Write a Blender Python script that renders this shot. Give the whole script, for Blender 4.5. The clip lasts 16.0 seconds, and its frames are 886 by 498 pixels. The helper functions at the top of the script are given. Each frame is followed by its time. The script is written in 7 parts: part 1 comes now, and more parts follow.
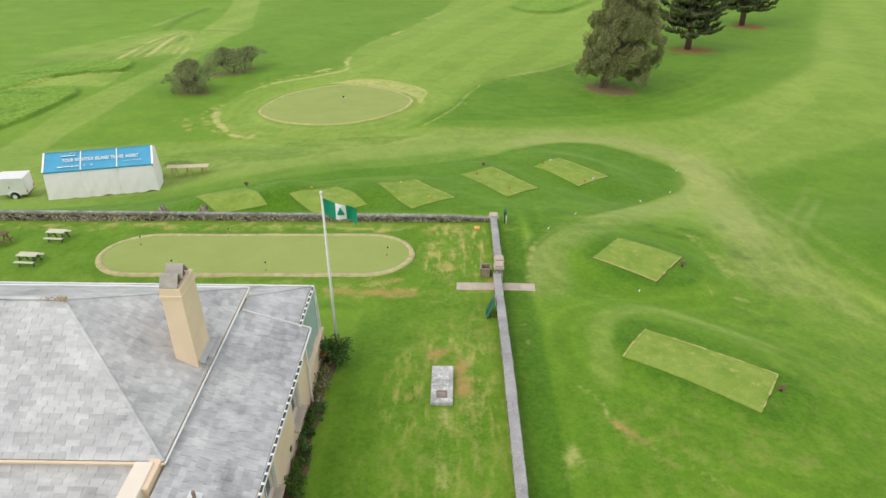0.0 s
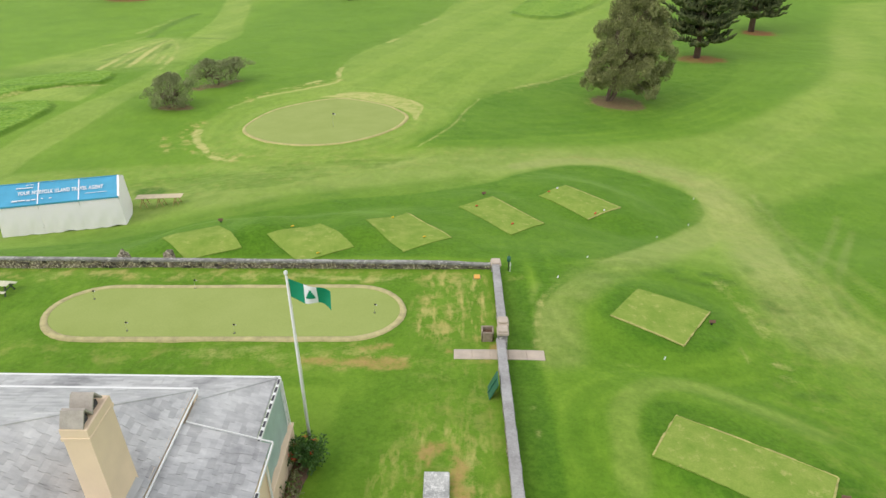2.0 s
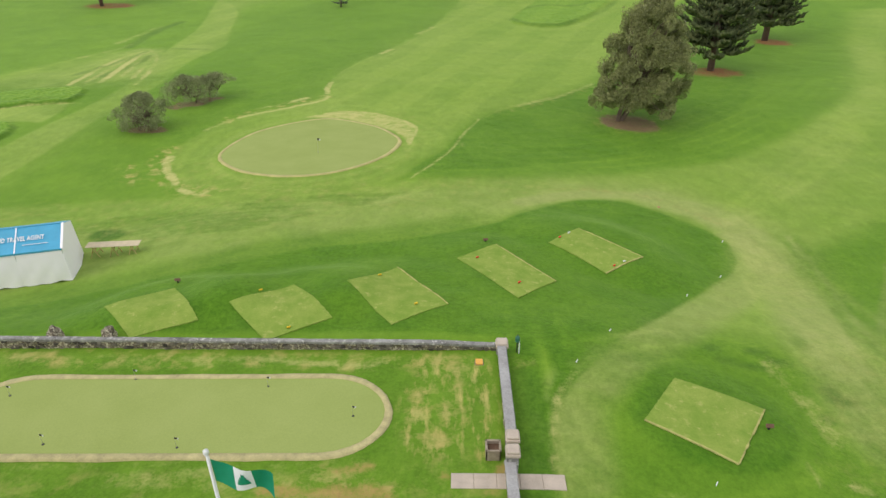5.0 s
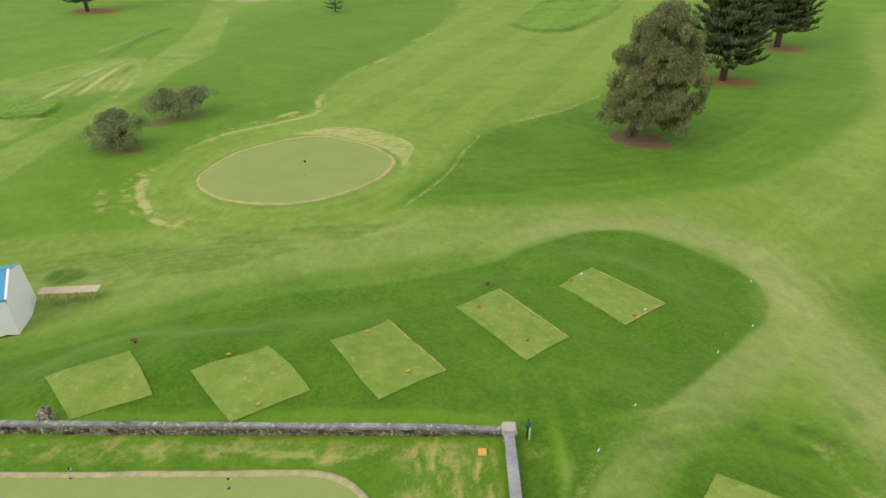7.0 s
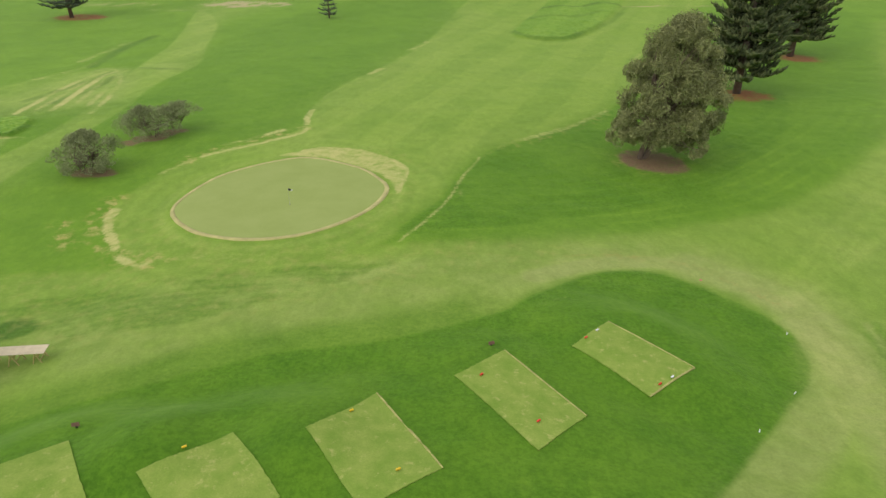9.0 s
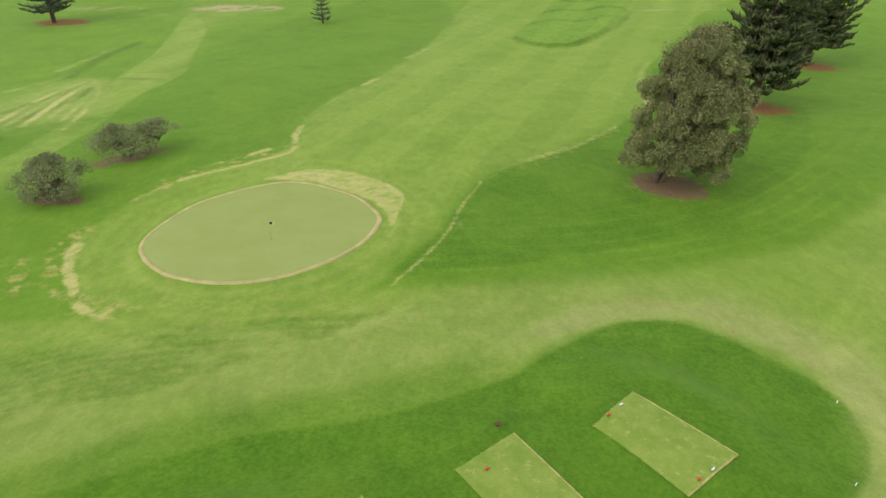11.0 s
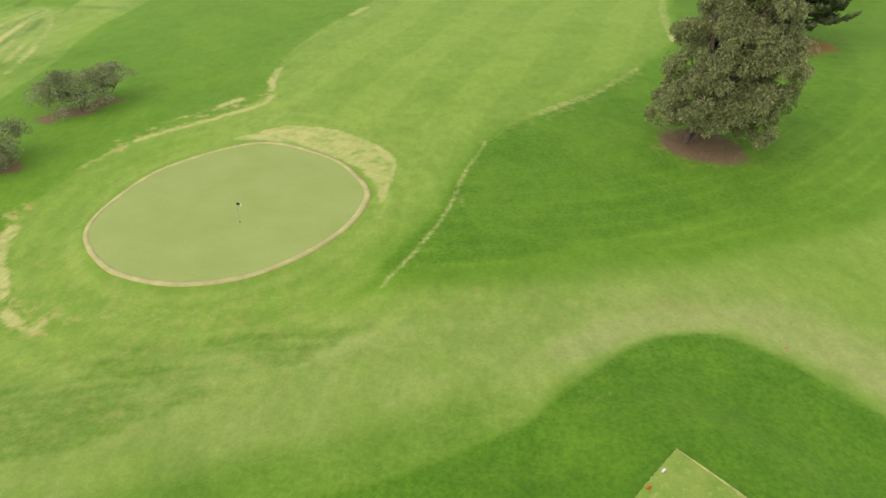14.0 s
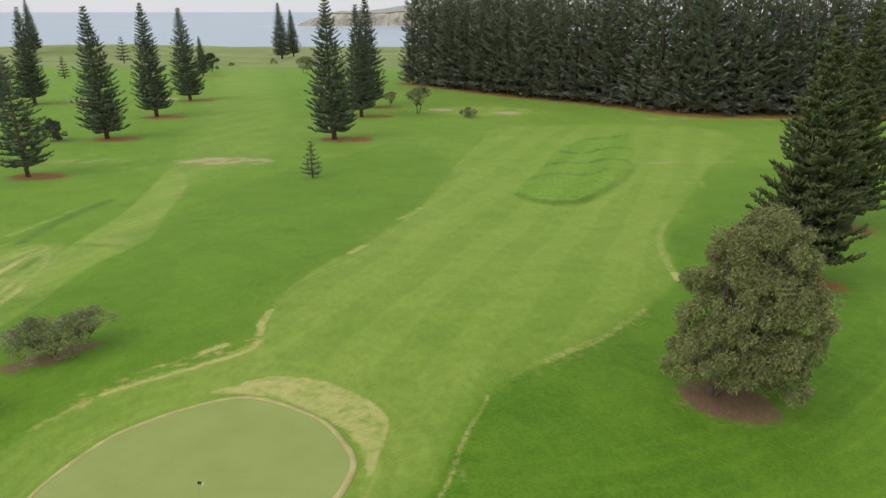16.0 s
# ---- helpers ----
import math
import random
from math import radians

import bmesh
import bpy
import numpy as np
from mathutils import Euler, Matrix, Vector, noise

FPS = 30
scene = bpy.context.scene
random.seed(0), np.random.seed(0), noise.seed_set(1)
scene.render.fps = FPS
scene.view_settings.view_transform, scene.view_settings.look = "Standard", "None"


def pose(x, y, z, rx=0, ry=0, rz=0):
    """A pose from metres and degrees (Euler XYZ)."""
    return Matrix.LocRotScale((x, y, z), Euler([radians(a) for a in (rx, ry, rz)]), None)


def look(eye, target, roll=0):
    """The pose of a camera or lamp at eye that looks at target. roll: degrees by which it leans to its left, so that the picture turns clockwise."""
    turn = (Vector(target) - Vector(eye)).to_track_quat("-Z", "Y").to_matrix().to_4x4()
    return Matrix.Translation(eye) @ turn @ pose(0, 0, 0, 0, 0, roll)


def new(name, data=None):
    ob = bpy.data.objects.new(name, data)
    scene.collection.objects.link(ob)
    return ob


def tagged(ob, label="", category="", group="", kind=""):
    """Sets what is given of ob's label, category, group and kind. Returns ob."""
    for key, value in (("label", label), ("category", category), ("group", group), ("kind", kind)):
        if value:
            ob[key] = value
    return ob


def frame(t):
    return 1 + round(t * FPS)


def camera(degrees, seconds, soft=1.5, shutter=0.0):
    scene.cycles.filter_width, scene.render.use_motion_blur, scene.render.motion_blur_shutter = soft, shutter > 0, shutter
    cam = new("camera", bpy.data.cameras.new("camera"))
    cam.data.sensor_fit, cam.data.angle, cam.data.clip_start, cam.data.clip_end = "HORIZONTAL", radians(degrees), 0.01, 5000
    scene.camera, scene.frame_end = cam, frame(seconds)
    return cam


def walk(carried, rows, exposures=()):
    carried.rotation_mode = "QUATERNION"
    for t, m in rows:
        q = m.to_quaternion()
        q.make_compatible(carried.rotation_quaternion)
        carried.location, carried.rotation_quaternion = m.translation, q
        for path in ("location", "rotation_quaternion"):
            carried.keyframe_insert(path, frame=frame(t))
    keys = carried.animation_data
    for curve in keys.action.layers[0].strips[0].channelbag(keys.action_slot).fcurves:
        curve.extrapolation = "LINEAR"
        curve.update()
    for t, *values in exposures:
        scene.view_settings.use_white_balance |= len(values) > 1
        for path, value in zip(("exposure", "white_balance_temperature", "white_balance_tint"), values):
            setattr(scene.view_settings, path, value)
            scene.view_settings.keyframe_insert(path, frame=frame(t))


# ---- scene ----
cam = camera(67.1, 16.0)
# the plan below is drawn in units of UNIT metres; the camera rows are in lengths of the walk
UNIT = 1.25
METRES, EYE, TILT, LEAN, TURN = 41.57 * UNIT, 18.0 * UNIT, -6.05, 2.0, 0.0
ROWS = [
    (0.0, 0.0, 0.0, 0.0, 0.97, -24.77, -2.11),
    (0.5, 0.0007, 0.0308, 0.0028, 0.95, -24.77, -2.08),
    (1.0, 0.0016, 0.0639, 0.0066, 0.91, -24.79, -2.06),
    (1.5, 0.0018, 0.097, 0.0106, 0.88, -24.81, -2.06),
    (2.0, 0.0014, 0.1288, 0.014, 0.84, -24.81, -2.06),
    (2.5, 0.0011, 0.1591, 0.0167, 0.79, -24.78, -2.08),
    (3.0, 0.0013, 0.1868, 0.0193, 0.75, -24.78, -2.07),
    (3.5, 0.0014, 0.2144, 0.021, 0.71, -24.77, -2.05),
    (4.0, 0.0017, 0.2414, 0.0233, 0.68, -24.79, -2.05),
    (6.5, 0.0027, 0.3913, 0.0326, 0.57, -24.71, -1.97),
    (7.0, 0.0034, 0.425, 0.0352, 0.54, -24.73, -1.92),
    (7.5, 0.0036, 0.4581, 0.0375, 0.5, -24.72, -1.93),
    (8.0, 0.0036, 0.4891, 0.0408, 0.45, -24.73, -1.95),
    (8.5, 0.0037, 0.521, 0.0429, 0.43, -24.69, -1.91),
    (9.0, 0.0037, 0.5543, 0.046, 0.41, -24.65, -1.94),
    (9.5, 0.0041, 0.589, 0.0494, 0.4, -24.65, -1.91),
    (11.3, 0.0029, 0.7085, 0.0577, 0.27, -24.75, -1.95),
    (11.8, 0.0026, 0.7415, 0.0599, 0.24, -26.6, -1.97),
    (12.0, 0.0024, 0.7542, 0.0608, 0.22, -28.12, -1.99),
    (12.5, 0.002, 0.7855, 0.0645, 0.17, -31.32, -1.97),
    (13.0, 0.0009, 0.8168, 0.0676, 0.13, -31.9, -1.97),
    (13.5, 0.0004, 0.8476, 0.0697, 0.1, -31.83, -1.98),
    (14.0, 0.0002, 0.8777, 0.0718, 0.07, -31.76, -1.98),
    (14.5, -0.0, 0.9078, 0.0761, 0.03, -30.67, -1.98),
    (15.0, 0.0026, 0.9384, 0.0827, 0.1, -25.51, -1.92),
    (15.5, 0.0017, 0.9667, 0.0873, 0.05, -19.08, -1.91),
    (16.0, 0.0018, 0.995, 0.0887, 0.05, -13.48, -1.98),
]
walk(cam, [(t, pose(0, 0, EYE, TILT, LEAN, TURN) @ pose(METRES * x, METRES * y, METRES * z, 90 + pitch, roll, yaw)) for t, x, y, z, yaw, pitch, roll in ROWS],
     exposures=[(0.0, 0.02, 6500, 10), (2.0, 0.08, 6500, 10), (4.0, 0.02, 6500, 10), (6.5, -0.17, 6500, 10), (8.0, -0.2, 6500, 10), (9.5, -0.14, 6500, 10),
                (12.5, 0.0, 6500, 12), (13.5, 0.05, 6500, 12), (14.5, 0.06, 6500, 12), (15.0, -0.15, 6500, 12), (15.5, -0.28, 6500, 12), (16.0, -0.3, 6500, 12)])

# ---- light: a bright overcast sky, the sun veiled, high on the west side ----
SUN_FROM = Vector((-0.74, -0.5, 0.88)).normalized()
world = bpy.data.worlds.new("overcast_sky")
scene.world = world
world.use_nodes = True
wn = world.node_tree.nodes
sky = wn.new("ShaderNodeTexSky")
sky.sky_type, sky.sun_disc = "NISHITA", False
sky.sun_elevation = math.asin(SUN_FROM.z)
sky.sun_rotation = math.atan2(SUN_FROM.x, SUN_FROM.y)
sky.air_density, sky.dust_density, sky.ozone_density = 1.0, 2.0, 1.0
# a high, nearly even cloud sheet veils the blue
cloud_noise = wn.new("ShaderNodeTexNoise")
cloud_noise.inputs["Scale"].default_value, cloud_noise.inputs["Detail"].default_value = 2.5, 5.0
cloud = wn.new("ShaderNodeValToRGB")
cloud.color_ramp.elements[0].color, cloud.color_ramp.elements[1].color = (0.82, 0.83, 0.84, 1), (1.0, 1.0, 1.0, 1)
sheet = wn.new("ShaderNodeMix")
sheet.data_type, sheet.blend_type = "RGBA", "MULTIPLY"
sheet.inputs[0].default_value, sheet.inputs[7].default_value = 1.0, (7.6, 7.7, 7.95, 1)
veil = wn.new("ShaderNodeMix")
veil.data_type = "RGBA"
veil.inputs[0].default_value = 0.86
wl = world.node_tree.links
wl.new(cloud_noise.outputs["Fac"], cloud.inputs["Fac"])
wl.new(cloud.outputs["Color"], sheet.inputs[6])
wl.new(sky.outputs["Color"], veil.inputs[6])
wl.new(sheet.outputs[2], veil.inputs[7])
wn["Background"].inputs["Strength"].default_value = 0.142
wl.new(veil.outputs[2], wn["Background"].inputs["Color"])
sun = new("sun", bpy.data.lights.new("sun", "SUN"))
sun.data.energy, sun.data.angle, sun.data.color = 1.2, radians(40), (1.0, 0.95, 0.88)
sun.matrix_world = look(SUN_FROM * 50, (0, 0, 0))

# ---- materials ----


def material(name, rough=0.8, metal=0.0, spec=0.5):
    m = bpy.data.materials.new(name)
    m.use_nodes = True
    b = m.node_tree.nodes["Principled BSDF"]
    b.inputs["Roughness"].default_value, b.inputs["Metallic"].default_value = rough, metal
    b.inputs["Specular IOR Level"].default_value = spec
    return m, m.node_tree.nodes, m.node_tree.links, b


def noise_node(n, l, scale, detail=4.0, rough=0.55, stretch=None, coords="Object"):
    tc = n.new("ShaderNodeTexCoord")
    t = n.new("ShaderNodeTexNoise")
    t.inputs["Scale"].default_value, t.inputs["Detail"].default_value, t.inputs["Roughness"].default_value = scale, detail, rough
    if stretch:
        mp = n.new("ShaderNodeMapping")
        mp.inputs["Scale"].default_value = stretch
        l.new(tc.outputs[coords], mp.inputs["Vector"])
        l.new(mp.outputs["Vector"], t.inputs["Vector"])
    else:
        l.new(tc.outputs[coords], t.inputs["Vector"])
    return t.outputs["Fac"]


def ramp(n, l, fac, stops):
    r = n.new("ShaderNodeValToRGB")
    e = r.color_ramp.elements
    while len(e) < len(stops):
        e.new(0.5)
    for el, (p, c) in zip(e, stops):
        el.position, el.color = p, (*c, 1) if len(c) == 3 else c
    l.new(fac, r.inputs["Fac"])
    return r.outputs["Color"]


def mix(n, l, fac, a, b, mode="MIX"):
    m = n.new("ShaderNodeMix")
    m.data_type, m.blend_type = "RGBA", mode
    for sock, v in ((m.inputs[0], fac), (m.inputs[6], a), (m.inputs[7], b)):
        if hasattr(v, "links"):
            l.new(v, sock)
        elif isinstance(v, (int, float)):
            sock.default_value = v
        else:
            sock.default_value = (*v, 1)
    return m.outputs[2]


def calc(n, l, op, a, b=0.0, clamp=False):
    m = n.new("ShaderNodeMath")
    m.operation, m.use_clamp = op, clamp
    for sock, v in zip(m.inputs, (a, b)):
        if hasattr(v, "links"):
            l.new(v, sock)
        else:
            sock.default_value = v
    return m.outputs[0]


def bump(n, l, b, height, strength, distance):
    k = n.new("ShaderNodeBump")
    k.inputs["Strength"].default_value, k.inputs["Distance"].default_value = strength, distance
    l.new(height, k.inputs["Height"])
    l.new(k.outputs["Normal"], b.inputs["Normal"])


def plain(name, c, vary=0.25, scale=3.0, rough=0.75, metal=0.0, bumps=0.2, dist=0.01, per_piece=0.0, fine=40.0, spec=0.5, islands=0.0):
    """A weathered surface: the colour varied at two scales, with fine relief."""
    m, n, l, b = material(name, rough, metal, spec)
    dark = tuple(v * (1 - vary) for v in c)
    light = tuple(min(1, v * (1 + vary)) for v in c)
    col = ramp(n, l, noise_node(n, l, scale), [(0.3, dark), (0.7, light)])
    f = noise_node(n, l, fine, 3)
    col = mix(n, l, 0.35, col, ramp(n, l, f, [(0.3, dark), (0.7, light)]))
    if per_piece or islands:
        if per_piece:
            src = n.new("ShaderNodeObjectInfo").outputs["Random"]
        else:
            src = n.new("ShaderNodeNewGeometry").outputs["Random Per Island"]
        k = per_piece or islands
        col = mix(n, l, 1.0, col, ramp(n, l, src, [(0, (1 - k,) * 3), (1, (1 + k * 0.6,) * 3)]), "MULTIPLY")
    l.new(col, b.inputs["Base Color"])
    if bumps:
        bump(n, l, b, f, bumps, dist)
    return m


def leafy(name, dark, light, tip, rough=0.6, shine=0.3, patch=0.45, share=0.5):
    """Foliage: each leaf or spray takes its own tone, with patches of older growth."""
    m, n, l, b = material(name, rough, 0, shine)
    src = n.new("ShaderNodeNewGeometry").outputs["Random Per Island"]
    col = ramp(n, l, src, [(0.0, dark), (0.65, light), (1.0, tip)])
    col = mix(n, l, share, col, ramp(n, l, noise_node(n, l, patch, 3), [(0.35, dark), (0.7, light)]))
    l.new(col, b.inputs["Base Color"])
    return m


WORN = (0.295, 0.35, 0.1)
LUSH, MID, PALE = (0.068, 0.176, 0.008), (0.16, 0.295, 0.022), (0.25, 0.352, 0.062)
STRAW, EARTH, MULCH, SAND = (0.56, 0.535, 0.185), (0.49, 0.335, 0.115), (0.3, 0.062, 0.034), (0.58, 0.42, 0.26)


def turf_material():
    m, n, l, b = material("turf", 0.85, 0, 0.15)

    def layer(name):
        a = n.new("ShaderNodeAttribute")
        a.attribute_name = name
        s = n.new("ShaderNodeSeparateColor")
        l.new(a.outputs["Color"], s.inputs[0])
        return s.outputs[0], s.outputs[1], s.outputs[2]
    pale, straw, earth = layer("turf_wear")
    lush, mulch, sand = layer("turf_soil")
    tall, dune, stripe = layer("turf_growth")
    worn, stain_shade, litter = layer("turf_tread")
    dry, scuff, level = layer("turf_dry")
    big, mid_n, fine = noise_node(n, l, 0.12, 4), noise_node(n, l, 1.1, 5, 0.6), noise_node(n, l, 9.0, 4, 0.65)
    blades = noise_node(n, l, 32.0, 2, 0.6)
    streak = noise_node(n, l, 1.0, 5, 0.6, (0.5, 1.0, 1.0))
    col = mix(n, l, ramp(n, l, big, [(0.3, (0, 0, 0)), (0.75, (1, 1, 1))]), MID, tuple(a * 0.55 + c * 0.45 for a, c in zip(MID, LUSH)))
    pw = calc(n, l, "ADD", pale, calc(n, l, "MULTIPLY", calc(n, l, "SUBTRACT", noise_node(n, l, 0.5, 5, 0.62), 0.5), calc(n, l, "MULTIPLY", pale, 0.55)), True)
    col = mix(n, l, pw, col, PALE)
    ww = calc(n, l, "ADD", worn, calc(n, l, "MULTIPLY", calc(n, l, "SUBTRACT", streak, 0.5), calc(n, l, "MULTIPLY", worn, 1.3)), True)
    col = mix(n, l, ww, col, WORN)
    lw = calc(n, l, "ADD", lush, calc(n, l, "MULTIPLY", calc(n, l, "SUBTRACT", mid_n, 0.5), calc(n, l, "MULTIPLY", lush, 1.3)), True)
    col = mix(n, l, lw, col, mix(n, l, ramp(n, l, noise_node(n, l, 0.55, 5, 0.65), [(0.32, (0, 0, 0)), (0.72, (1, 1, 1))]), LUSH, tuple(a * 0.6 + c * 0.4 for a, c in zip(LUSH, MID))))
    # broad mottling, and streaks in the line of the slope
    col = mix(n, l, 1.0, col, ramp(n, l, noise_node(n, l, 0.33, 6, 0.68), [(0.33, (0.9, 0.93, 0.88)), (0.68, (1.11, 1.07, 1.11))]), "MULTIPLY")
    col = mix(n, l, 1.0, col, ramp(n, l, noise_node(n, l, 1.3, 5, 0.6, (1.3, 0.75, 1.0)), [(0.36, (0.93, 0.94, 0.9)), (0.64, (1.07, 1.06, 1.08))]), "MULTIPLY")
    tn = noise_node(n, l, 2.4, 5, 0.7, (1.0, 1.3, 1.0))
    col = mix(n, l, tall, col, ramp(n, l, tn, [(0.36, (0.085, 0.205, 0.012)), (0.5, (0.15, 0.295, 0.024)), (0.64, (0.25, 0.37, 0.055))]))
    # dark marks in the grass, and shade painted beside walls, tees and banks
    col = mix(n, l, calc(n, l, "MULTIPLY", stain_shade, 0.8), col, (0.055, 0.13, 0.014))
    col = mix(n, l, dune, col, ramp(n, l, noise_node(n, l, 0.05, 5, 0.6), [(0.3, (0.14, 0.2, 0.05)), (0.5, (0.2, 0.24, 0.08)), (0.75, (0.34, 0.29, 0.17))]))
    col = mix(n, l, stripe, col, mix(n, l, 1.0, col, (1.22, 1.14, 1.26), "MULTIPLY"))
    # tufts in the longer grass, fine grass tone
    tuft = ramp(n, l, noise_node(n, l, 4.2, 5, 0.68), [(0.38, (0.76, 0.79, 0.7)), (0.5, (1.0, 1.0, 1.0)), (0.62, (1.22, 1.16, 1.2))])
    col = mix(n, l, calc(n, l, "ADD", calc(n, l, "MULTIPLY", lush, 0.55), 0.25, True), col, mix(n, l, 1.0, col, tuft, "MULTIPLY"))
    tone = ramp(n, l, fine, [(0.36, (0.84, 0.86, 0.8)), (0.64, (1.16, 1.13, 1.16))])
    col = mix(n, l, 0.42, col, mix(n, l, 1.0, col, tone, "MULTIPLY"))
    col = mix(n, l, 0.22, col, mix(n, l, 1.0, col, ramp(n, l, blades, [(0.38, (0.82, 0.85, 0.78)), (0.62, (1.18, 1.14, 1.2))]), "MULTIPLY"))
    # straw showing through in broken columns, and in scuffed spots
    for mask, grain, c in ((dry, (3.4, 1.0, 1.0), STRAW), (scuff, (1.3, 1.3, 1.0), tuple(v * 0.9 for v in STRAW))):
        k = calc(n, l, "ADD", calc(n, l, "MULTIPLY", calc(n, l, "SUBTRACT", noise_node(n, l, 0.9, 5, 0.58, grain), 0.53), 3.4), calc(n, l, "MULTIPLY", calc(n, l, "SUBTRACT", fine, 0.5), 0.6))
        k = calc(n, l, "MULTIPLY", calc(n, l, "ADD", k, 0.12, True), mask)
        col = mix(n, l, calc(n, l, "MULTIPLY", k, 1.5, True), col, mix(n, l, mid_n, c, tuple(v * w_ for v, w_ in zip(c, (0.8, 0.62, 0.5)))))
    # dry, bare and covered ground
    edge = calc(n, l, "MULTIPLY", calc(n, l, "SUBTRACT", noise_node(n, l, 2.2, 5, 0.65), 0.5), 1.3)
    edge = calc(n, l, "ADD", edge, calc(n, l, "MULTIPLY", calc(n, l, "SUBTRACT", fine, 0.5), 0.8))
    for mask, a, c in ((straw, STRAW, tuple(v * 0.78 for v in STRAW)), (earth, EARTH, tuple(v * 0.72 for v in EARTH)), (litter, (0.27, 0.16, 0.1), (0.16, 0.09, 0.055)), (mulch, MULCH, (0.24, 0.055, 0.03)), (sand, SAND, tuple(v * 0.85 for v in SAND))):
        w = n.new("ShaderNodeMapRange")
        w.interpolation_type = "SMOOTHSTEP"
        w.inputs["From Min"].default_value, w.inputs["From Max"].default_value = 0.12, 1.0
        l.new(calc(n, l, "ADD", mask, edge), w.inputs["Value"])
        w = calc(n, l, "MULTIPLY", w.outputs["Result"], calc(n, l, "MULTIPLY", mask, 1.8, True), True)
        col = mix(n, l, w, col, mix(n, l, ramp(n, l, fine, [(0.35, (0, 0, 0)), (0.65, (1, 1, 1))]), a, c))
    l.new(col, b.inputs["Base Color"])
    b.inputs["Sheen Weight"].default_value, b.inputs["Sheen Roughness"].default_value = 0.25, 0.36
    b.inputs["Sheen Tint"].default_value = (0.65, 0.9, 0.3, 1)
    h = calc(n, l, "ADD", calc(n, l, "MULTIPLY", fine, 1.2), calc(n, l, "MULTIPLY", mid_n, calc(n, l, "ADD", 1.0, calc(n, l, "ADD", calc(n, l, "MULTIPLY", tall, 3.0), calc(n, l, "MULTIPLY", lush, 1.6)))))
    bump(n, l, b, h, 0.26, 0.1)
    return m


def mown(name, base, light, scale=1.2, speck=0.35, straw=0.0):
    """Closely mown fine turf."""
    m, n, l, b = material(name, 0.9, 0, 0.1)
    c = ramp(n, l, noise_node(n, l, scale, 5, 0.6), [(0.3, base), (0.72, light)])
    f = noise_node(n, l, 14.0, 4, 0.65)
    c = mix(n, l, speck, c, mix(n, l, 1.0, c, ramp(n, l, f, [(0.3, (0.7, 0.74, 0.7)), (0.75, (1.3, 1.24, 1.25))]), "MULTIPLY"))
    if straw:
        k = ramp(n, l, noise_node(n, l, 2.3, 6, 0.7), [(0.56, (0, 0, 0)), (0.68, (1, 1, 1))])
        c = mix(n, l, calc(n, l, "MULTIPLY", k, straw), c, tuple(v * 0.85 for v in STRAW))
    l.new(c, b.inputs["Base Color"])
    bump(n, l, b, f, 0.25, 0.02)
    return m


def slate(name, pieces):
    """Old slate: bleached grey, streaked down the slope, with dark weather stains and a tone of its own for each piece."""
    m, n, l, b = material(name, 0.68, 0, 0.35)
    geo = n.new("ShaderNodeNewGeometry")
    place = geo.outputs["Position"]

    def field(scale, detail, rough, stretch):
        mp, t = n.new("ShaderNodeMapping"), n.new("ShaderNodeTexNoise")
        mp.inputs["Scale"].default_value = stretch
        t.inputs["Scale"].default_value, t.inputs["Detail"].default_value, t.inputs["Roughness"].default_value = scale, detail, rough
        l.new(place, mp.inputs["Vector"])
        l.new(mp.outputs["Vector"], t.inputs["Vector"])
        return t.outputs["Fac"]
    col = ramp(n, l, field(0.32, 6, 0.62, (1, 1, 1)), [(0.34, (0.31, 0.305, 0.305)), (0.45, (0.48, 0.475, 0.47)), (0.66, (0.59, 0.585, 0.57))])
    col = mix(n, l, 0.6, col, mix(n, l, 1.0, col, ramp(n, l, field(2.2, 5, 0.7, (0.5, 1.6, 1)), [(0.34, (0.78, 0.79, 0.8)), (0.66, (1.18, 1.18, 1.17))]), "MULTIPLY"))
    src = n.new("ShaderNodeObjectInfo").outputs["Random"] if pieces else geo.outputs["Random Per Island"]
    col = mix(n, l, 1.0, col, ramp(n, l, src, [(0, (0.84,) * 3), (0.5, (1.0,) * 3), (1, (1.1,) * 3)]), "MULTIPLY")
    # ochre lichen in small colonies
    lich = ramp(n, l, field(1.1, 6, 0.75, (1, 1, 1)), [(0.66, (0, 0, 0)), (0.74, (1, 1, 1))])
    col = mix(n, l, calc(n, l, "MULTIPLY", lich, 0.25), col, (0.42, 0.37, 0.27))
    l.new(col, b.inputs["Base Color"])
    bump(n, l, b, field(11.0, 4, 0.6, (1, 1, 1)), 0.3, 0.012)
    return m


M_TURF = turf_material()
M_PUTT = mown("putting_turf", (0.295, 0.36, 0.1), (0.34, 0.4, 0.125), 0.35, 0.22)
M_TEE = mown("tee_turf", (0.185, 0.298, 0.042), (0.295, 0.372, 0.078), 1.1, 0.45, 0.6)
M_RING2 = plain("thin_turf_edge", (0.47, 0.425, 0.165), 0.3, 1.0, 0.9, bumps=0.5, dist=0.03, fine=14)
M_RING = plain("dry_turf_edge", (0.47, 0.415, 0.2), 0.3, 2.5, 0.9, bumps=0.5, dist=0.03, fine=14)
M_THATCH = plain("dry_thatch_edge", (0.4, 0.385, 0.12), 0.4, 3.0, 0.9, bumps=0.5, dist=0.02, fine=16)
M_SLATE = slate("grey_slate", True)
M_SLATE_ALL = slate("grey_slate_field", False)
M_LICHEN = plain("ochre_lichen", (0.36, 0.27, 0.12), 0.45, 6.0, 0.95, bumps=0.6, dist=0.02, fine=20)
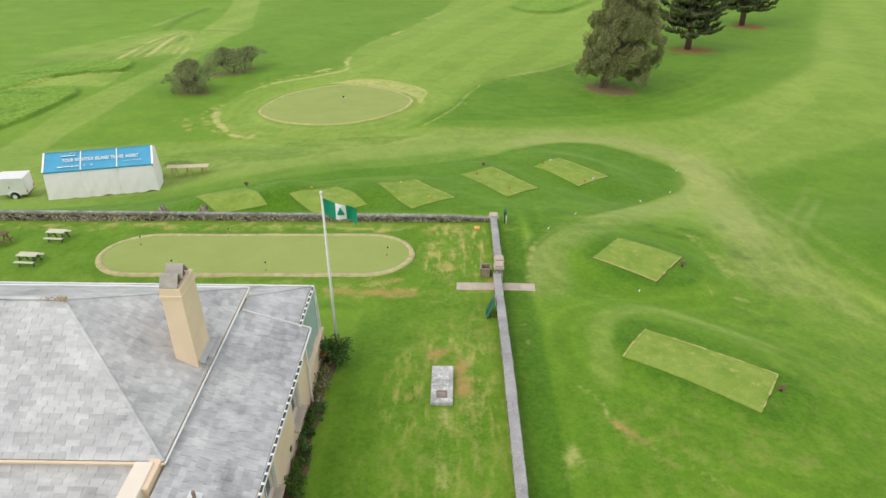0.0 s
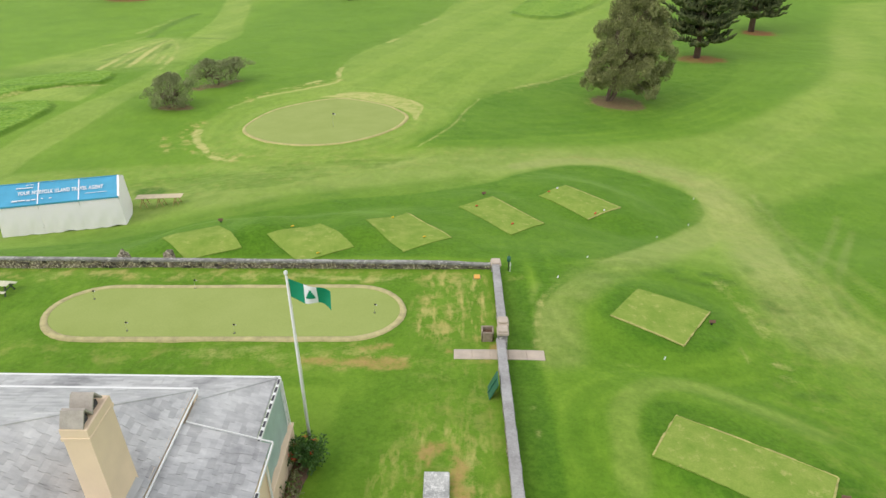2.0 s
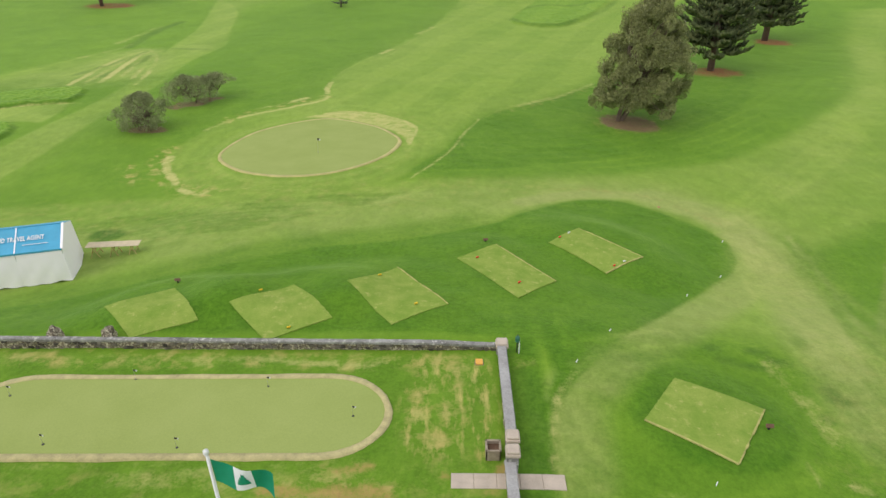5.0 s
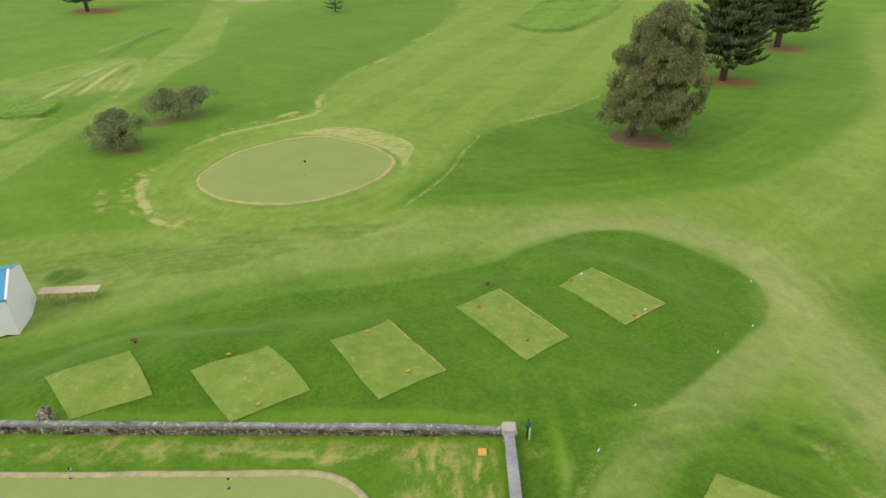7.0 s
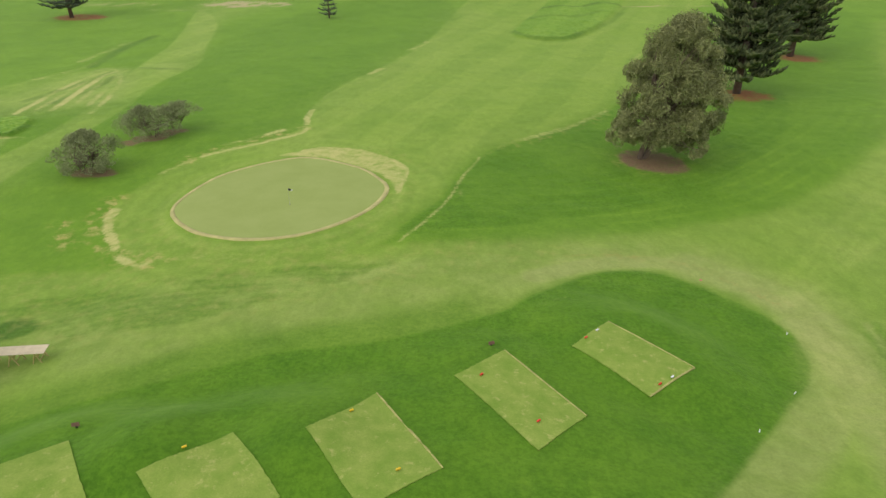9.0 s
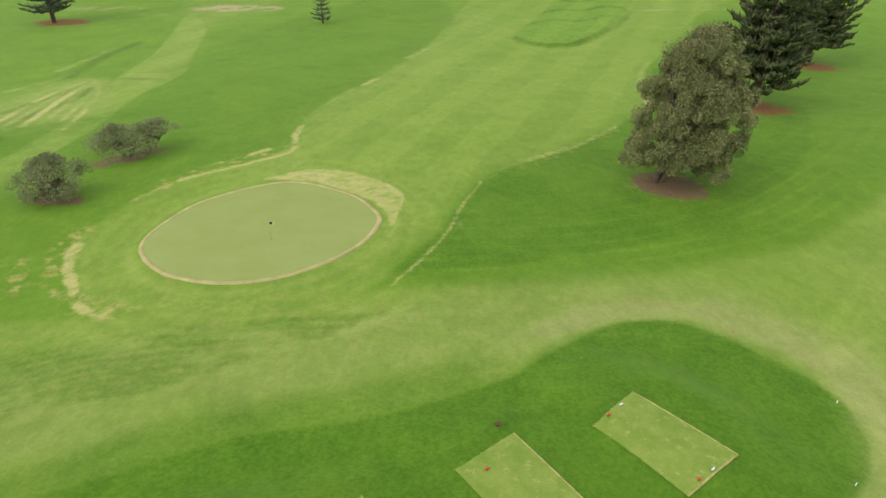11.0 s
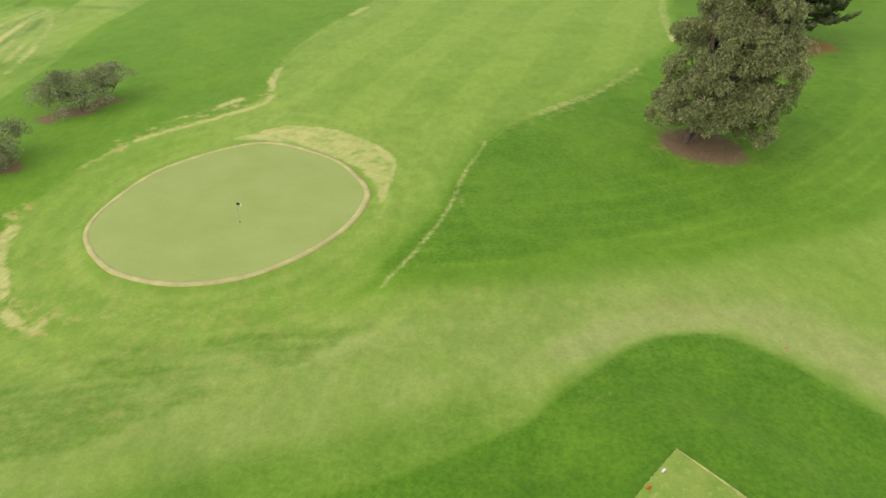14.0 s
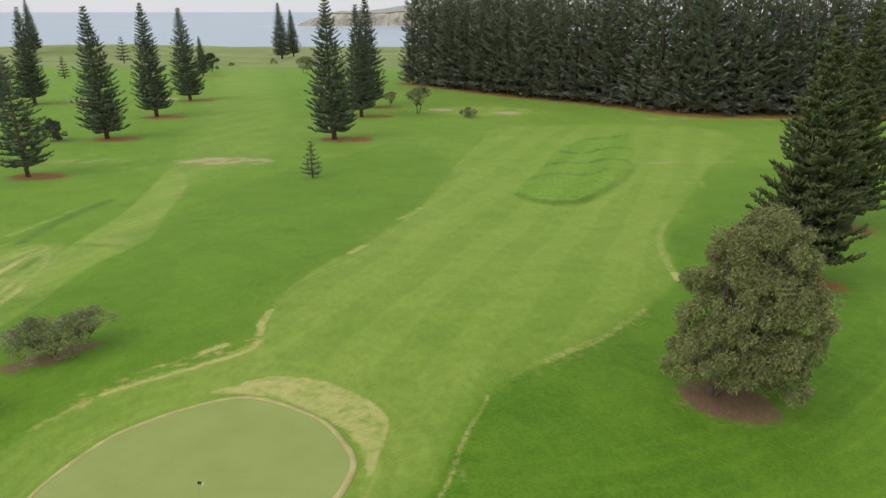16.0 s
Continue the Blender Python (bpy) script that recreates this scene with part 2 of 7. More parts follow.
M_LEAD = plain("lead_flashing", (0.44, 0.44, 0.435), 0.1, 2.0, 0.5, bumps=0.1)
M_CREAM = plain("cream_render", (0.8, 0.62, 0.435), 0.08, 1.2, 0.85, bumps=0.25, dist=0.006, fine=60)
M_PARAPET = plain("pale_cream_render", (0.82, 0.73, 0.6), 0.07, 1.2, 0.85, bumps=0.2, fine=50)
M_WHITE = plain("white_paint", (0.78, 0.78, 0.76), 0.05, 2.0, 0.5, bumps=0.05)
M_GUTTER = plain("gutter_shadow_line", (0.05, 0.05, 0.055), 0.2, 3.0, 0.6)
M_GLASS_DARK, _n, _l, _b = material("window_glass", 0.08, 0, 0.8)
_b.inputs["Base Color"].default_value = (0.06, 0.07, 0.075, 1)
M_SCREEN = plain("green_shade_cloth", (0.36, 0.47, 0.42), 0.15, 2.0, 0.7, bumps=0.2, fine=90)
M_CAPSTONE = plain("weathered_slate_cap", (0.4, 0.36, 0.31), 0.2, 5.0, 0.8, bumps=0.3)


def lichened(name, dark, mid, pale, level, scale):
    """Old stone: dark weathering, with pale lichen and lime in broken patches."""
    m, n, l, b = material(name, 0.95, 0, 0.2)
    col = ramp(n, l, noise_node(n, l, scale*0.45, 5, 0.65), [(0.32, dark), (0.65, mid)])
    patch = ramp(n, l, noise_node(n, l, scale*1.6, 6, 0.75), [(level, (0, 0, 0)), (level + 0.09, (1, 1, 1))])
    col = mix(n, l, patch, col, pale)
    f = noise_node(n, l, scale*6, 4, 0.7)
    col = mix(n, l, 0.5, col, mix(n, l, 1.0, col, ramp(n, l, f, [(0.3, (0.6, 0.6, 0.6)), (0.7, (1.35, 1.35, 1.35))]), "MULTIPLY"))
    l.new(col, b.inputs["Base Color"])
    bump(n, l, b, f, 0.7, 0.03)
    return m


M_WALLTOP = lichened("weathered_coping", (0.15, 0.145, 0.135), (0.38, 0.37, 0.35), (0.6, 0.58, 0.53), 0.54, 3.0)
M_WALLPALE = lichened("pale_weathered_coping", (0.3, 0.29, 0.28), (0.43, 0.42, 0.41), (0.56, 0.54, 0.51), 0.6, 2.4)
M_WALLSTONE = lichened("lichened_rubble_stone", (0.08, 0.065, 0.05), (0.24, 0.2, 0.14), (0.6, 0.55, 0.4), 0.49, 5.0)
M_STONE = plain("rubble_stone", (0.17, 0.15, 0.115), 0.5, 4.0, 0.95, bumps=0.6, dist=0.02, per_piece=0.75, fine=20)
M_CONCRETE = plain("pinkish_concrete", (0.5, 0.42, 0.34), 0.2, 2.0, 0.9, bumps=0.4, fine=26)
M_GRANITE = lichened("pale_slab_stone", (0.32, 0.32, 0.31), (0.54, 0.54, 0.51), (0.7, 0.69, 0.66), 0.5, 2.6)
M_BRONZE = plain("bronze_plaque", (0.26, 0.2, 0.15), 0.2, 8.0, 0.5, 0.4)
M_SOIL = plain("garden_soil", (0.13, 0.075, 0.045), 0.4, 3.0, 0.95, bumps=0.8, dist=0.04, fine=18)
M_TIMBER = plain("weathered_timber", (0.33, 0.27, 0.2), 0.3, 6.0, 0.85, bumps=0.4, fine=30)
M_PALEWOOD = plain("pale_painted_timber", (0.62, 0.6, 0.44), 0.15, 5.0, 0.75, bumps=0.25)
M_DARKWOOD = plain("dark_stained_timber", (0.16, 0.085, 0.05), 0.3, 5.0, 0.7, bumps=0.3)
M_LEGS = plain("green_black_steel", (0.06, 0.075, 0.06), 0.2, 5.0, 0.6)
M_PLY = plain("raw_plywood", (0.6, 0.5, 0.33), 0.2, 3.0, 0.8, bumps=0.2)
M_TRESTLE = plain("yellow_trestle_timber", (0.5, 0.4, 0.16), 0.2, 4.0, 0.8)
M_CANVAS = plain("white_pvc_canvas", (0.985, 0.93, 0.955), 0.015, 1.5, 0.5, bumps=0.1, dist=0.02, fine=3)
M_BLUE = plain("blue_pvc_canvas", (0.07, 0.37, 0.57), 0.1, 1.2, 0.5, bumps=0.2, dist=0.02, fine=5)
M_ALU = plain("aluminium_pole", (0.6, 0.6, 0.6), 0.1, 3.0, 0.4, 0.8)
M_TYRE = plain("black_rubber", (0.025, 0.025, 0.025), 0.2, 4.0, 0.9)
M_FLAGGREEN = plain("green_bunting", (0.0, 0.25, 0.12), 0.12, 3.0, 0.75, bumps=0.1)
M_FLAGWHITE = plain("white_bunting", (0.78, 0.79, 0.78), 0.05, 3.0, 0.75, bumps=0.1)
M_POLE = plain("white_flagpole_paint", (0.74, 0.74, 0.71), 0.08, 2.0, 0.45)
M_BLACK = plain("black_plastic", (0.02, 0.02, 0.022), 0.2, 6.0, 0.5)
M_GREENPAINT = plain("dark_green_paint", (0.03, 0.14, 0.085), 0.2, 3.0, 0.5)
M_YELLOW = plain("yellow_paint", (0.75, 0.5, 0.02), 0.1, 6.0, 0.5)
M_ORANGE = plain("amber_plastic_lid", (0.8, 0.42, 0.08), 0.12, 6.0, 0.5)
M_BRICK = plain("faded_red_plastic", (0.45, 0.2, 0.12), 0.3, 6.0, 0.8)
M_REDPAINT = plain("red_paint", (0.7, 0.05, 0.02), 0.12, 6.0, 0.5)
M_BARK = plain("grey_brown_bark", (0.15, 0.11, 0.08), 0.35, 3.0, 0.95, bumps=0.8, dist=0.04, fine=12)
M_PINE = leafy("pine_foliage", (0.055, 0.076, 0.036), (0.13, 0.156, 0.062), (0.25, 0.265, 0.1), 0.85, 0.1)
# far pines and plantation: paler and greyer, with distance haze in the leaf colour
M_PINE_FAR = leafy("hazed_far_pine_foliage", (0.085, 0.112, 0.075), (0.125, 0.155, 0.095), (0.18, 0.205, 0.115), 0.85, 0.1)
M_WOOD = leafy("hazed_wood_foliage", (0.2, 0.22, 0.165), (0.23, 0.25, 0.18), (0.255, 0.268, 0.19), 0.95, 0.05, patch=0.13, share=0.6)
M_BROAD = leafy("olive_grey_leaves", (0.12, 0.135, 0.05), (0.285, 0.3, 0.11), (0.56, 0.56, 0.22), 0.5, patch=1.7, share=0.5)
M_SHRUB = leafy("grey_shrub_leaves", (0.16, 0.185, 0.075), (0.33, 0.365, 0.16), (0.5, 0.53, 0.26), 0.6)
M_GARDEN = leafy("garden_leaves", (0.03, 0.09, 0.01), (0.1, 0.2, 0.025), (0.34, 0.38, 0.06), 0.5)
M_HIBISCUS = leafy("hibiscus_leaves", (0.03, 0.08, 0.016), (0.075, 0.165, 0.03), (0.16, 0.28, 0.06), 0.45)
M_TWIG = plain("dry_twigs", (0.26, 0.19, 0.13), 0.3, 5.0, 0.9)
M_PETAL = plain("red_petals", (0.7, 0.03, 0.02), 0.15, 8.0, 0.6)
# headland colours are lightened and greyed to carry the sea haze
M_CLIFF = plain("pale_sea_cliff", (0.44, 0.41, 0.33), 0.45, 0.03, 0.95, bumps=0.5, dist=2.0, fine=0.2)
M_HEADTOP = plain("hazed_headland_grass", (0.37, 0.39, 0.32), 0.2, 0.02, 0.95, bumps=0.3, dist=1.0, fine=0.1)
M_FOAM = plain("sea_foam", (0.8, 0.82, 0.83), 0.08, 0.1, 0.9, fine=0.6)


def sea_material():
    m, n, l, b = material("sea_water", 0.3, 0, 0.3)
    c = ramp(n, l, noise_node(n, l, 0.004, 4, 0.6, (0.4, 1, 1)), [(0.3, (0.33, 0.43, 0.51)), (0.7, (0.38, 0.48, 0.55))])
    l.new(c, b.inputs["Base Color"])
    bump(n, l, b, noise_node(n, l, 0.12, 4, 0.6, (0.4, 1, 1)), 0.15, 0.6)
    return m


M_SEA = sea_material()

# ---- shape tools ----


class Geo:
    """Collects vertices and faces of one mesh."""

    def __init__(self):
        self.v, self.f, self.k = [], [], 0

    def add(self, v, f):
        v = np.asarray(v, float).reshape(-1, 3)
        self.v.append(v)
        self.f += [tuple(i + self.k for i in q) for q in f]
        self.k += len(v)
        return self

    def box(self, c, s, m=None, r=0.0):
        """A box of size s centred on c, with its edges cut back by r; m turns it about its centre."""
        hx, hy, hz = (a / 2 for a in s)
        if r <= 0:
            v = [(x, y, z) for z in (-hz, hz) for y in (-hy, hy) for x in (-hx, hx)]
            f = [(0, 2, 3, 1), (4, 5, 7, 6), (0, 1, 5, 4), (2, 6, 7, 3), (0, 4, 6, 2), (1, 3, 7, 5)]
        else:
            bm = bmesh.new()
            bmesh.ops.create_cube(bm, size=1, matrix=Matrix.Diagonal((*s, 1)))
            bmesh.ops.bevel(bm, geom=bm.edges[:], offset=r, segments=2, profile=0.5, affect="EDGES")
            bm.verts.index_update()
            v = [tuple(p.co) for p in bm.verts]
            f = [tuple(p.index for p in q.verts) for q in bm.faces]
            bm.free()
        v = np.array(v)
        if m is not None:
            v = v @ np.array(m.to_3x3()).T
        return self.add(v + np.array(c), f)

    def tube(self, pts, radii, n=6, cap=True):
        pts = np.asarray(pts, float)
        radii = np.broadcast_to(radii, len(pts))
        d = np.gradient(pts, axis=0)
        d /= np.linalg.norm(d, axis=1)[:, None] + 1e-9
        ref = np.array((0, 0, 1.0)) if abs(d[0][2]) < 0.8 else np.array((1.0, 0, 0))
        a = np.arange(n) * 2 * np.pi / n
        rings = []
        for p, q, r in zip(pts, d, radii):
            u = np.cross(q, ref)
            u /= np.linalg.norm(u) + 1e-9
            w = np.cross(u, q)
            rings.append(p + r * (np.cos(a)[:, None] * u + np.sin(a)[:, None] * w))
        f = [(i * n + j, i * n + (j + 1) % n, (i + 1) * n + (j + 1) % n, (i + 1) * n + j) for i in range(len(pts) - 1) for j in range(n)]
        if cap:
            f += [tuple(range(n))[::-1], tuple((len(pts) - 1) * n + j for j in range(n))]
        return self.add(np.concatenate(rings), f)

    def mesh(self, name, smooth=False):
        me = bpy.data.meshes.new(name)
        me.from_pydata(np.concatenate(self.v).tolist() if self.v else [], [], self.f)
        if smooth:
            me.shade_smooth()
        me.update()
        return me


def part(name, geo, mat, parent=None, label="", smooth=False):
    me = geo.mesh(name, smooth) if isinstance(geo, Geo) else geo
    if mat and not me.materials:
        me.materials.append(mat)
    ob = new(name, me)
    if parent is not None:
        ob.parent = parent
    if label:
        ob["label"] = label
    return ob


def thing(name, m, label, category, group="", kind=""):
    e = new(name)
    e.matrix_world = m
    e.empty_display_size = 0.3
    return tagged(e, label, category, group, kind)


def raw_mesh(name, v, f, mat, attrs=None, smooth=True):
    """A mesh from arrays of vertices and equal-sided faces."""
    me = bpy.data.meshes.new(name)
    v, f = np.asarray(v, np.float32), np.asarray(f, np.int32)
    me.vertices.add(len(v))
    me.vertices.foreach_set("co", v.ravel())
    me.loops.add(f.size)
    me.loops.foreach_set("vertex_index", f.ravel())
    me.polygons.add(len(f))
    me.polygons.foreach_set("loop_start", np.arange(len(f), dtype=np.int32) * f.shape[1])
    me.update(calc_edges=True)
    for key, val in (attrs or {}).items():
        a = me.attributes.new(key, "FLOAT_COLOR", "POINT")
        a.data.foreach_set("color", np.concatenate([val, np.ones((len(val), 1))], 1).astype(np.float32).ravel())
    if smooth:
        me.shade_smooth()
    me.materials.append(mat)
    return me


# ---- the lie of the land ----


def sstep(a, b, v):
    f = np.clip((v - a) / (b - a), 0, 1)
    return f * f * (3 - 2 * f)


PY = np.array([-60, 12, 20, 28, 36, 44, 50, 60, 72, 88, 110, 140, 200, 300, 450, 480, 560, 640, 760, 3000.])
PZ = np.array([.4, .25, -.12, -1.1, -1.45, -3.1, -3.85, -5.05, -5.85, -6.5, -7.35, -8.45, -9.6, -10.2, -10.4, -10.2, -9.3, -11, -18, -40])
# tee mounds: x, y, half length, half width, turn, height
MOUNDS = [(13.5, 49.2, 5.5, 3.8, -50, .58), (6.4, 45.6, 5.4, 3.6, -35, .32), (-.2, 42.6, 4.8, 3.6, -25, .42), (-5.5, 41.9, 4.4, 3.4, 15, .7),
          (-11.5, 41.5, 4.4, 3.2, 20, .85), (12.2, 31.2, 4.6, 3.2, -25, .4), (12, 22.2, 5.5, 3.2, -28, .35), (-5.6, 67.0, 13, 8, 5, .25)]


def profile(y):
    s = np.diff(PZ) / np.diff(PY)
    m = np.zeros(len(PY))
    q = s[1:] * s[:-1]
    m[1:-1] = np.where(q > 0, 2 * q / np.where(q > 0, s[1:] + s[:-1], 1), 0)
    k = np.clip(np.searchsorted(PY, y) - 1, 0, len(PY) - 2)
    d = PY[k + 1] - PY[k]
    f = np.clip((y - PY[k]) / d, 0, 1)
    return (2*f**3 - 3*f*f + 1)*PZ[k] + (f**3 - 2*f*f + f)*d*m[k] + (3*f*f - 2*f**3)*PZ[k + 1] + (f**3 - f*f)*d*m[k + 1]


def vnoise(x, y):
    """Smooth value noise, 0 to 1."""
    xi, yi = np.floor(x), np.floor(y)
    fx, fy = x - xi, y - yi
    fx, fy = fx * fx * (3 - 2 * fx), fy * fy * (3 - 2 * fy)

    def r(a, b):
        t = np.sin(a * 127.1 + b * 311.7) * 43758.5453
        return t - np.floor(t)
    return (r(xi, yi)*(1 - fx) + r(xi + 1, yi)*fx)*(1 - fy) + (r(xi, yi + 1)*(1 - fx) + r(xi + 1, yi + 1)*fx)*fy


def fbm(x, y, octaves=4):
    out = 0
    for k in range(octaves):
        x, y = .8*x - .6*y + 17.3, .6*x + .8*y - 9.1
        out = out + vnoise(x * 2**k, y * 2**k) * 0.5**(k + 1)
    return out / (1 - 0.5**octaves)


def land(x, y):
    """Height of the ground; the slope runs 4 degrees off the line of the walls."""
    x, y = np.asarray(x, float), np.asarray(y, float)
    c, s = math.cos(radians(4)), math.sin(radians(4))
    x, y = c * x + s * y, c * y - s * x
    z = profile(y) - sstep(4, 26, x) * (1.9 - .9*sstep(42, 66, y) - .5*sstep(66, 80, y) + .5*sstep(90, 120, y)) * (1 - sstep(160, 300, y))
    z = z - .5*sstep(-12, -20, x)*sstep(38, 46, y)*(1 - sstep(60, 80, y))
    for mx, my, a, b, r, t in MOUNDS:
        c, s = math.cos(radians(r)), math.sin(radians(r))
        u, v = (c*(x - mx) + s*(y - my))/a, (-s*(x - mx) + c*(y - my))/b
        z = z + t*(1 - sstep(.5, 1.42, np.hypot(u, v)))
    # dunes along the shore
    z = z + sstep(430, 520, y)*(1 - sstep(640, 720, y))*(fbm(x/60, y/45) - .45)*3 + 3.2*sstep(-130, -200, x)*(1 - sstep(-260, -330, x))*sstep(500, 560, y)*(1 - sstep(600, 700, y))
    return z


def ground_z(x, y):
    return float(land(np.array([x]), np.array([y]))[0])


def at(x, y, turn=0.0, up=0.0):
    return pose(x, y, ground_z(x, y) + up, 0, 0, turn)

# ---- the ground: one sheet, with the wear of the course laid out in plan ----


def spread(a, b, first, grow, cap):
    out, step = [], first
    while a < b:
        a += step
        out.append(a)
        step = min(step * grow, cap)
    return out


GX = np.arange(-48, 30.01, 0.25)
GX = np.array([-v for v in spread(48, 3700, 0.3, 1.05, 400)][::-1] + list(GX) + spread(30, 3700, 0.3, 1.05, 400))
GY = np.arange(8, 104.01, 0.25)
GY = np.array([-v for v in spread(-8, 3500, 0.4, 1.12, 400)][::-1] + list(GY) + spread(104, 1500, 0.28, 1.013, 25))
PX, PYG = np.meshgrid(GX, GY)
WARP_X = PX + (fbm(PX / 2.2, PYG / 2.2) - .5) * 1.0
WARP_Y = PYG + (fbm(PX / 2.2 + 40, PYG / 2.2 + 7) - .5) * 1.0
LAYERS = {k: np.zeros(PX.shape) for k in ("pale", "straw", "earth", "lush", "mulch", "sand", "tall", "dune", "stripe", "worn", "stain_shade", "litter", "dry", "scuff", "ring")}


def window(pts, pad):
    (x0, y0), (x1, y1) = np.min(pts, 0) - pad, np.max(pts, 0) + pad
    return np.s_[np.searchsorted(GY, y0):np.searchsorted(GY, y1), np.searchsorted(GX, x0):np.searchsorted(GX, x1)]


def seg_dist(x, y, a, b):
    dx, dy = b[0] - a[0], b[1] - a[1]
    f = np.clip(((x - a[0])*dx + (y - a[1])*dy) / (dx*dx + dy*dy + 1e-9), 0, 1)
    return np.hypot(x - a[0] - f*dx, y - a[1] - f*dy)


def smooth_line(pts, closed=False, n=5):
    """A Catmull-Rom curve through the points."""
    p = np.asarray(pts, float)
    q = np.vstack([p[-1:], p, p[:2]]) if closed else np.vstack([2*p[:1] - p[1:2], p, 2*p[-1:] - p[-2:-1]])
    out = []
    for i in range(1, len(q) - 2):
        for t in np.arange(n) / n:
            a, b, c, d = q[i - 1:i + 3]
            out.append(.5*((2*b) + (c - a)*t + (2*a - 5*b + 4*c - d)*t*t + (3*b - a - 3*c + d)*t**3))
    if not closed:
        out.append(p[-1])
    return np.array(out)


def stroke(layer, pts, half, soft, amount=1.0, warp=1.0, patchy=0.0, curve=True, size=1.7):
    """Wear along a line on the ground."""
    p = smooth_line(pts) if curve and len(pts) > 2 else np.asarray(pts, float)
    w = window(p, half + soft + 1.5)
    x, y = PX[w] + warp*(WARP_X[w] - PX[w]), PYG[w] + warp*(WARP_Y[w] - PYG[w])
    d = np.min([seg_dist(x, y, a, b) for a, b in zip(p[:-1], p[1:])], 0)
    v = amount*(1 - sstep(half, half + soft, d))
    if patchy:
        v = v*(1 - patchy*sstep(.62, .38, fbm(PX[w]/size + 3, PYG[w]/size)))
    LAYERS[layer][w] = np.maximum(LAYERS[layer][w], v)


def area(layer, pts, soft, amount=1.0, warp=1.0, patchy=0.0, curve=True, erase=(), size=1.7):
    """Growth or wear over a closed outline on the ground."""
    p = smooth_line(pts, True) if curve else np.asarray(pts, float)
    w = window(p, soft + 2)
    x, y = PX[w] + warp*(WARP_X[w] - PX[w]), PYG[w] + warp*(WARP_Y[w] - PYG[w])
    d, inside = np.full(x.shape, 1e9), np.zeros(x.shape, bool)
    for a, b in zip(p, np.roll(p, -1, 0)):
        d = np.minimum(d, seg_dist(x, y, a, b))
        cross = ((a[1] > y) != (b[1] > y)) & (x < (b[0] - a[0])*(y - a[1])/(b[1] - a[1] + 1e-12) + a[0])
        inside ^= cross
    v = sstep(-soft/2, soft/2, np.where(inside, d, -d))
    k = amount*v
    if patchy:
        k = k*(1 - patchy*sstep(.62, .38, fbm(PX[w]/size + 3, PYG[w]/size)))
    for e in erase:
        LAYERS[e][w] *= 1 - v
    LAYERS[layer][w] = np.maximum(LAYERS[layer][w], k)


def disc(layer, x, y, rx, ry, soft, amount=1.0, patchy=0.0, warp=1.0):
    a = np.arange(10) * 2 * np.pi / 10
    area(layer, np.c_[x + rx*np.cos(a), y + ry*np.sin(a)], soft, amount, warp, patchy)


# broad mowing pattern
area("lush", [(-61.3, 93.2), (-41, 79.2), (-26.6, 73.1), (-22.6, 80.2), (-15.4, 87.3), (-15.3, 97.3), (-10.2, 112.1), (-4, 129.8), (2, 158.4), (-10, 185), (-30.1, 150.5), (-37.4, 122.9), (-35.7, 101.2), (-40.8, 96.2)], 3, .42, 1, .3, size=7)
area("pale", [(-25.3, 67.1), (-25.1, 73.1), (-22.1, 79.6), (-18, 83.1), (-14.5, 87.9), (-15, 92.5), (-13.8, 102.2), (-10, 111.6), (-3.7, 129.8), (1.1, 158.4), (7.8, 192), (16, 213), (60, 215), (67, 193), (47.8, 162), (39.2, 144.1),
              (29.5, 125.7), (26.7, 119.1), (23.1, 103.9), (17.3, 94.8), (7.9, 85.1), (2.9, 79.7), (0.7, 74), (-0.6, 69.2), (-3.3, 63.1), (-9.2, 59.2), (-18.4, 58.3)], .7, .6, .5, .22, size=9)
area("pale", [(-36, 40), (-24, 41), (-16.8, 44.2), (-9.2, 48.3), (-2.5, 50.1), (2, 52.3), (5.6, 56), (10.2, 59), (14.3, 59.4), (17.2, 57.4), (18.1, 55.8), (19.5, 51.8), (18.1, 48.3), (14.4, 44.2), (8.8, 37.6), (5, 32.8), (4, 30.2),
              (4.2, 24), (5, 16), (4, 0), (30, 0), (70, 40), (81.9, 81.2), (110.6, 150.6), (75.4, 150.6), (60, 115.9), (47.1, 90.9), (29.3, 72.8), (17.9, 67), (8.2, 63.5), (-0, 62.2), (-7.6, 60.9), (-18.4, 59.1), (-29.6, 57.8), (-60.3, 50.2)], 1.6, .6, .8, .3, size=6)
area("pale", [(-41.2, 52), (-41.9, 57), (-42.4, 66.9), (-41.6, 76.2), (-40.3, 84.2), (-40.0, 93.5), (-41, 102), (-42.2, 111), (-42.8, 118), (-43.4, 128), (-46, 142), (-49, 157.7), (-44.5, 153), (-40.4, 142), (-37.6, 128), (-34.8, 116.5), (-35.2, 111.5), (-36.5, 104),
              (-35.9, 95), (-36.2, 88), (-36.8, 81), (-37.4, 69.8), (-38.0, 60.7), (-36.8, 50)], .45, .74, .15, .2, size=5)
area("pale", [(-46.2, 150.5), (-57, 188), (-86, 297), (-125, 440), (-117, 470), (-70, 318), (-36, 188), (-40.2, 150.5)], 9, .4, 1, .3, size=9)
area("lush", [(-3.3, 63.5), (-0.6, 69.2), (0.8, 74.1), (3, 79.8), (8.2, 85.1), (17.4, 94.7), (23.3, 103.3), (27.4, 119.1), (31.4, 125), (50.2, 160.4), (80.3, 160.5), (59, 115.9), (46.6, 91.1), (28.9, 73.3), (17.7, 67.6), (8.2, 64.2), (1.5, 63)], 4.5, .5, .5, .3, erase=("pale",), size=6)
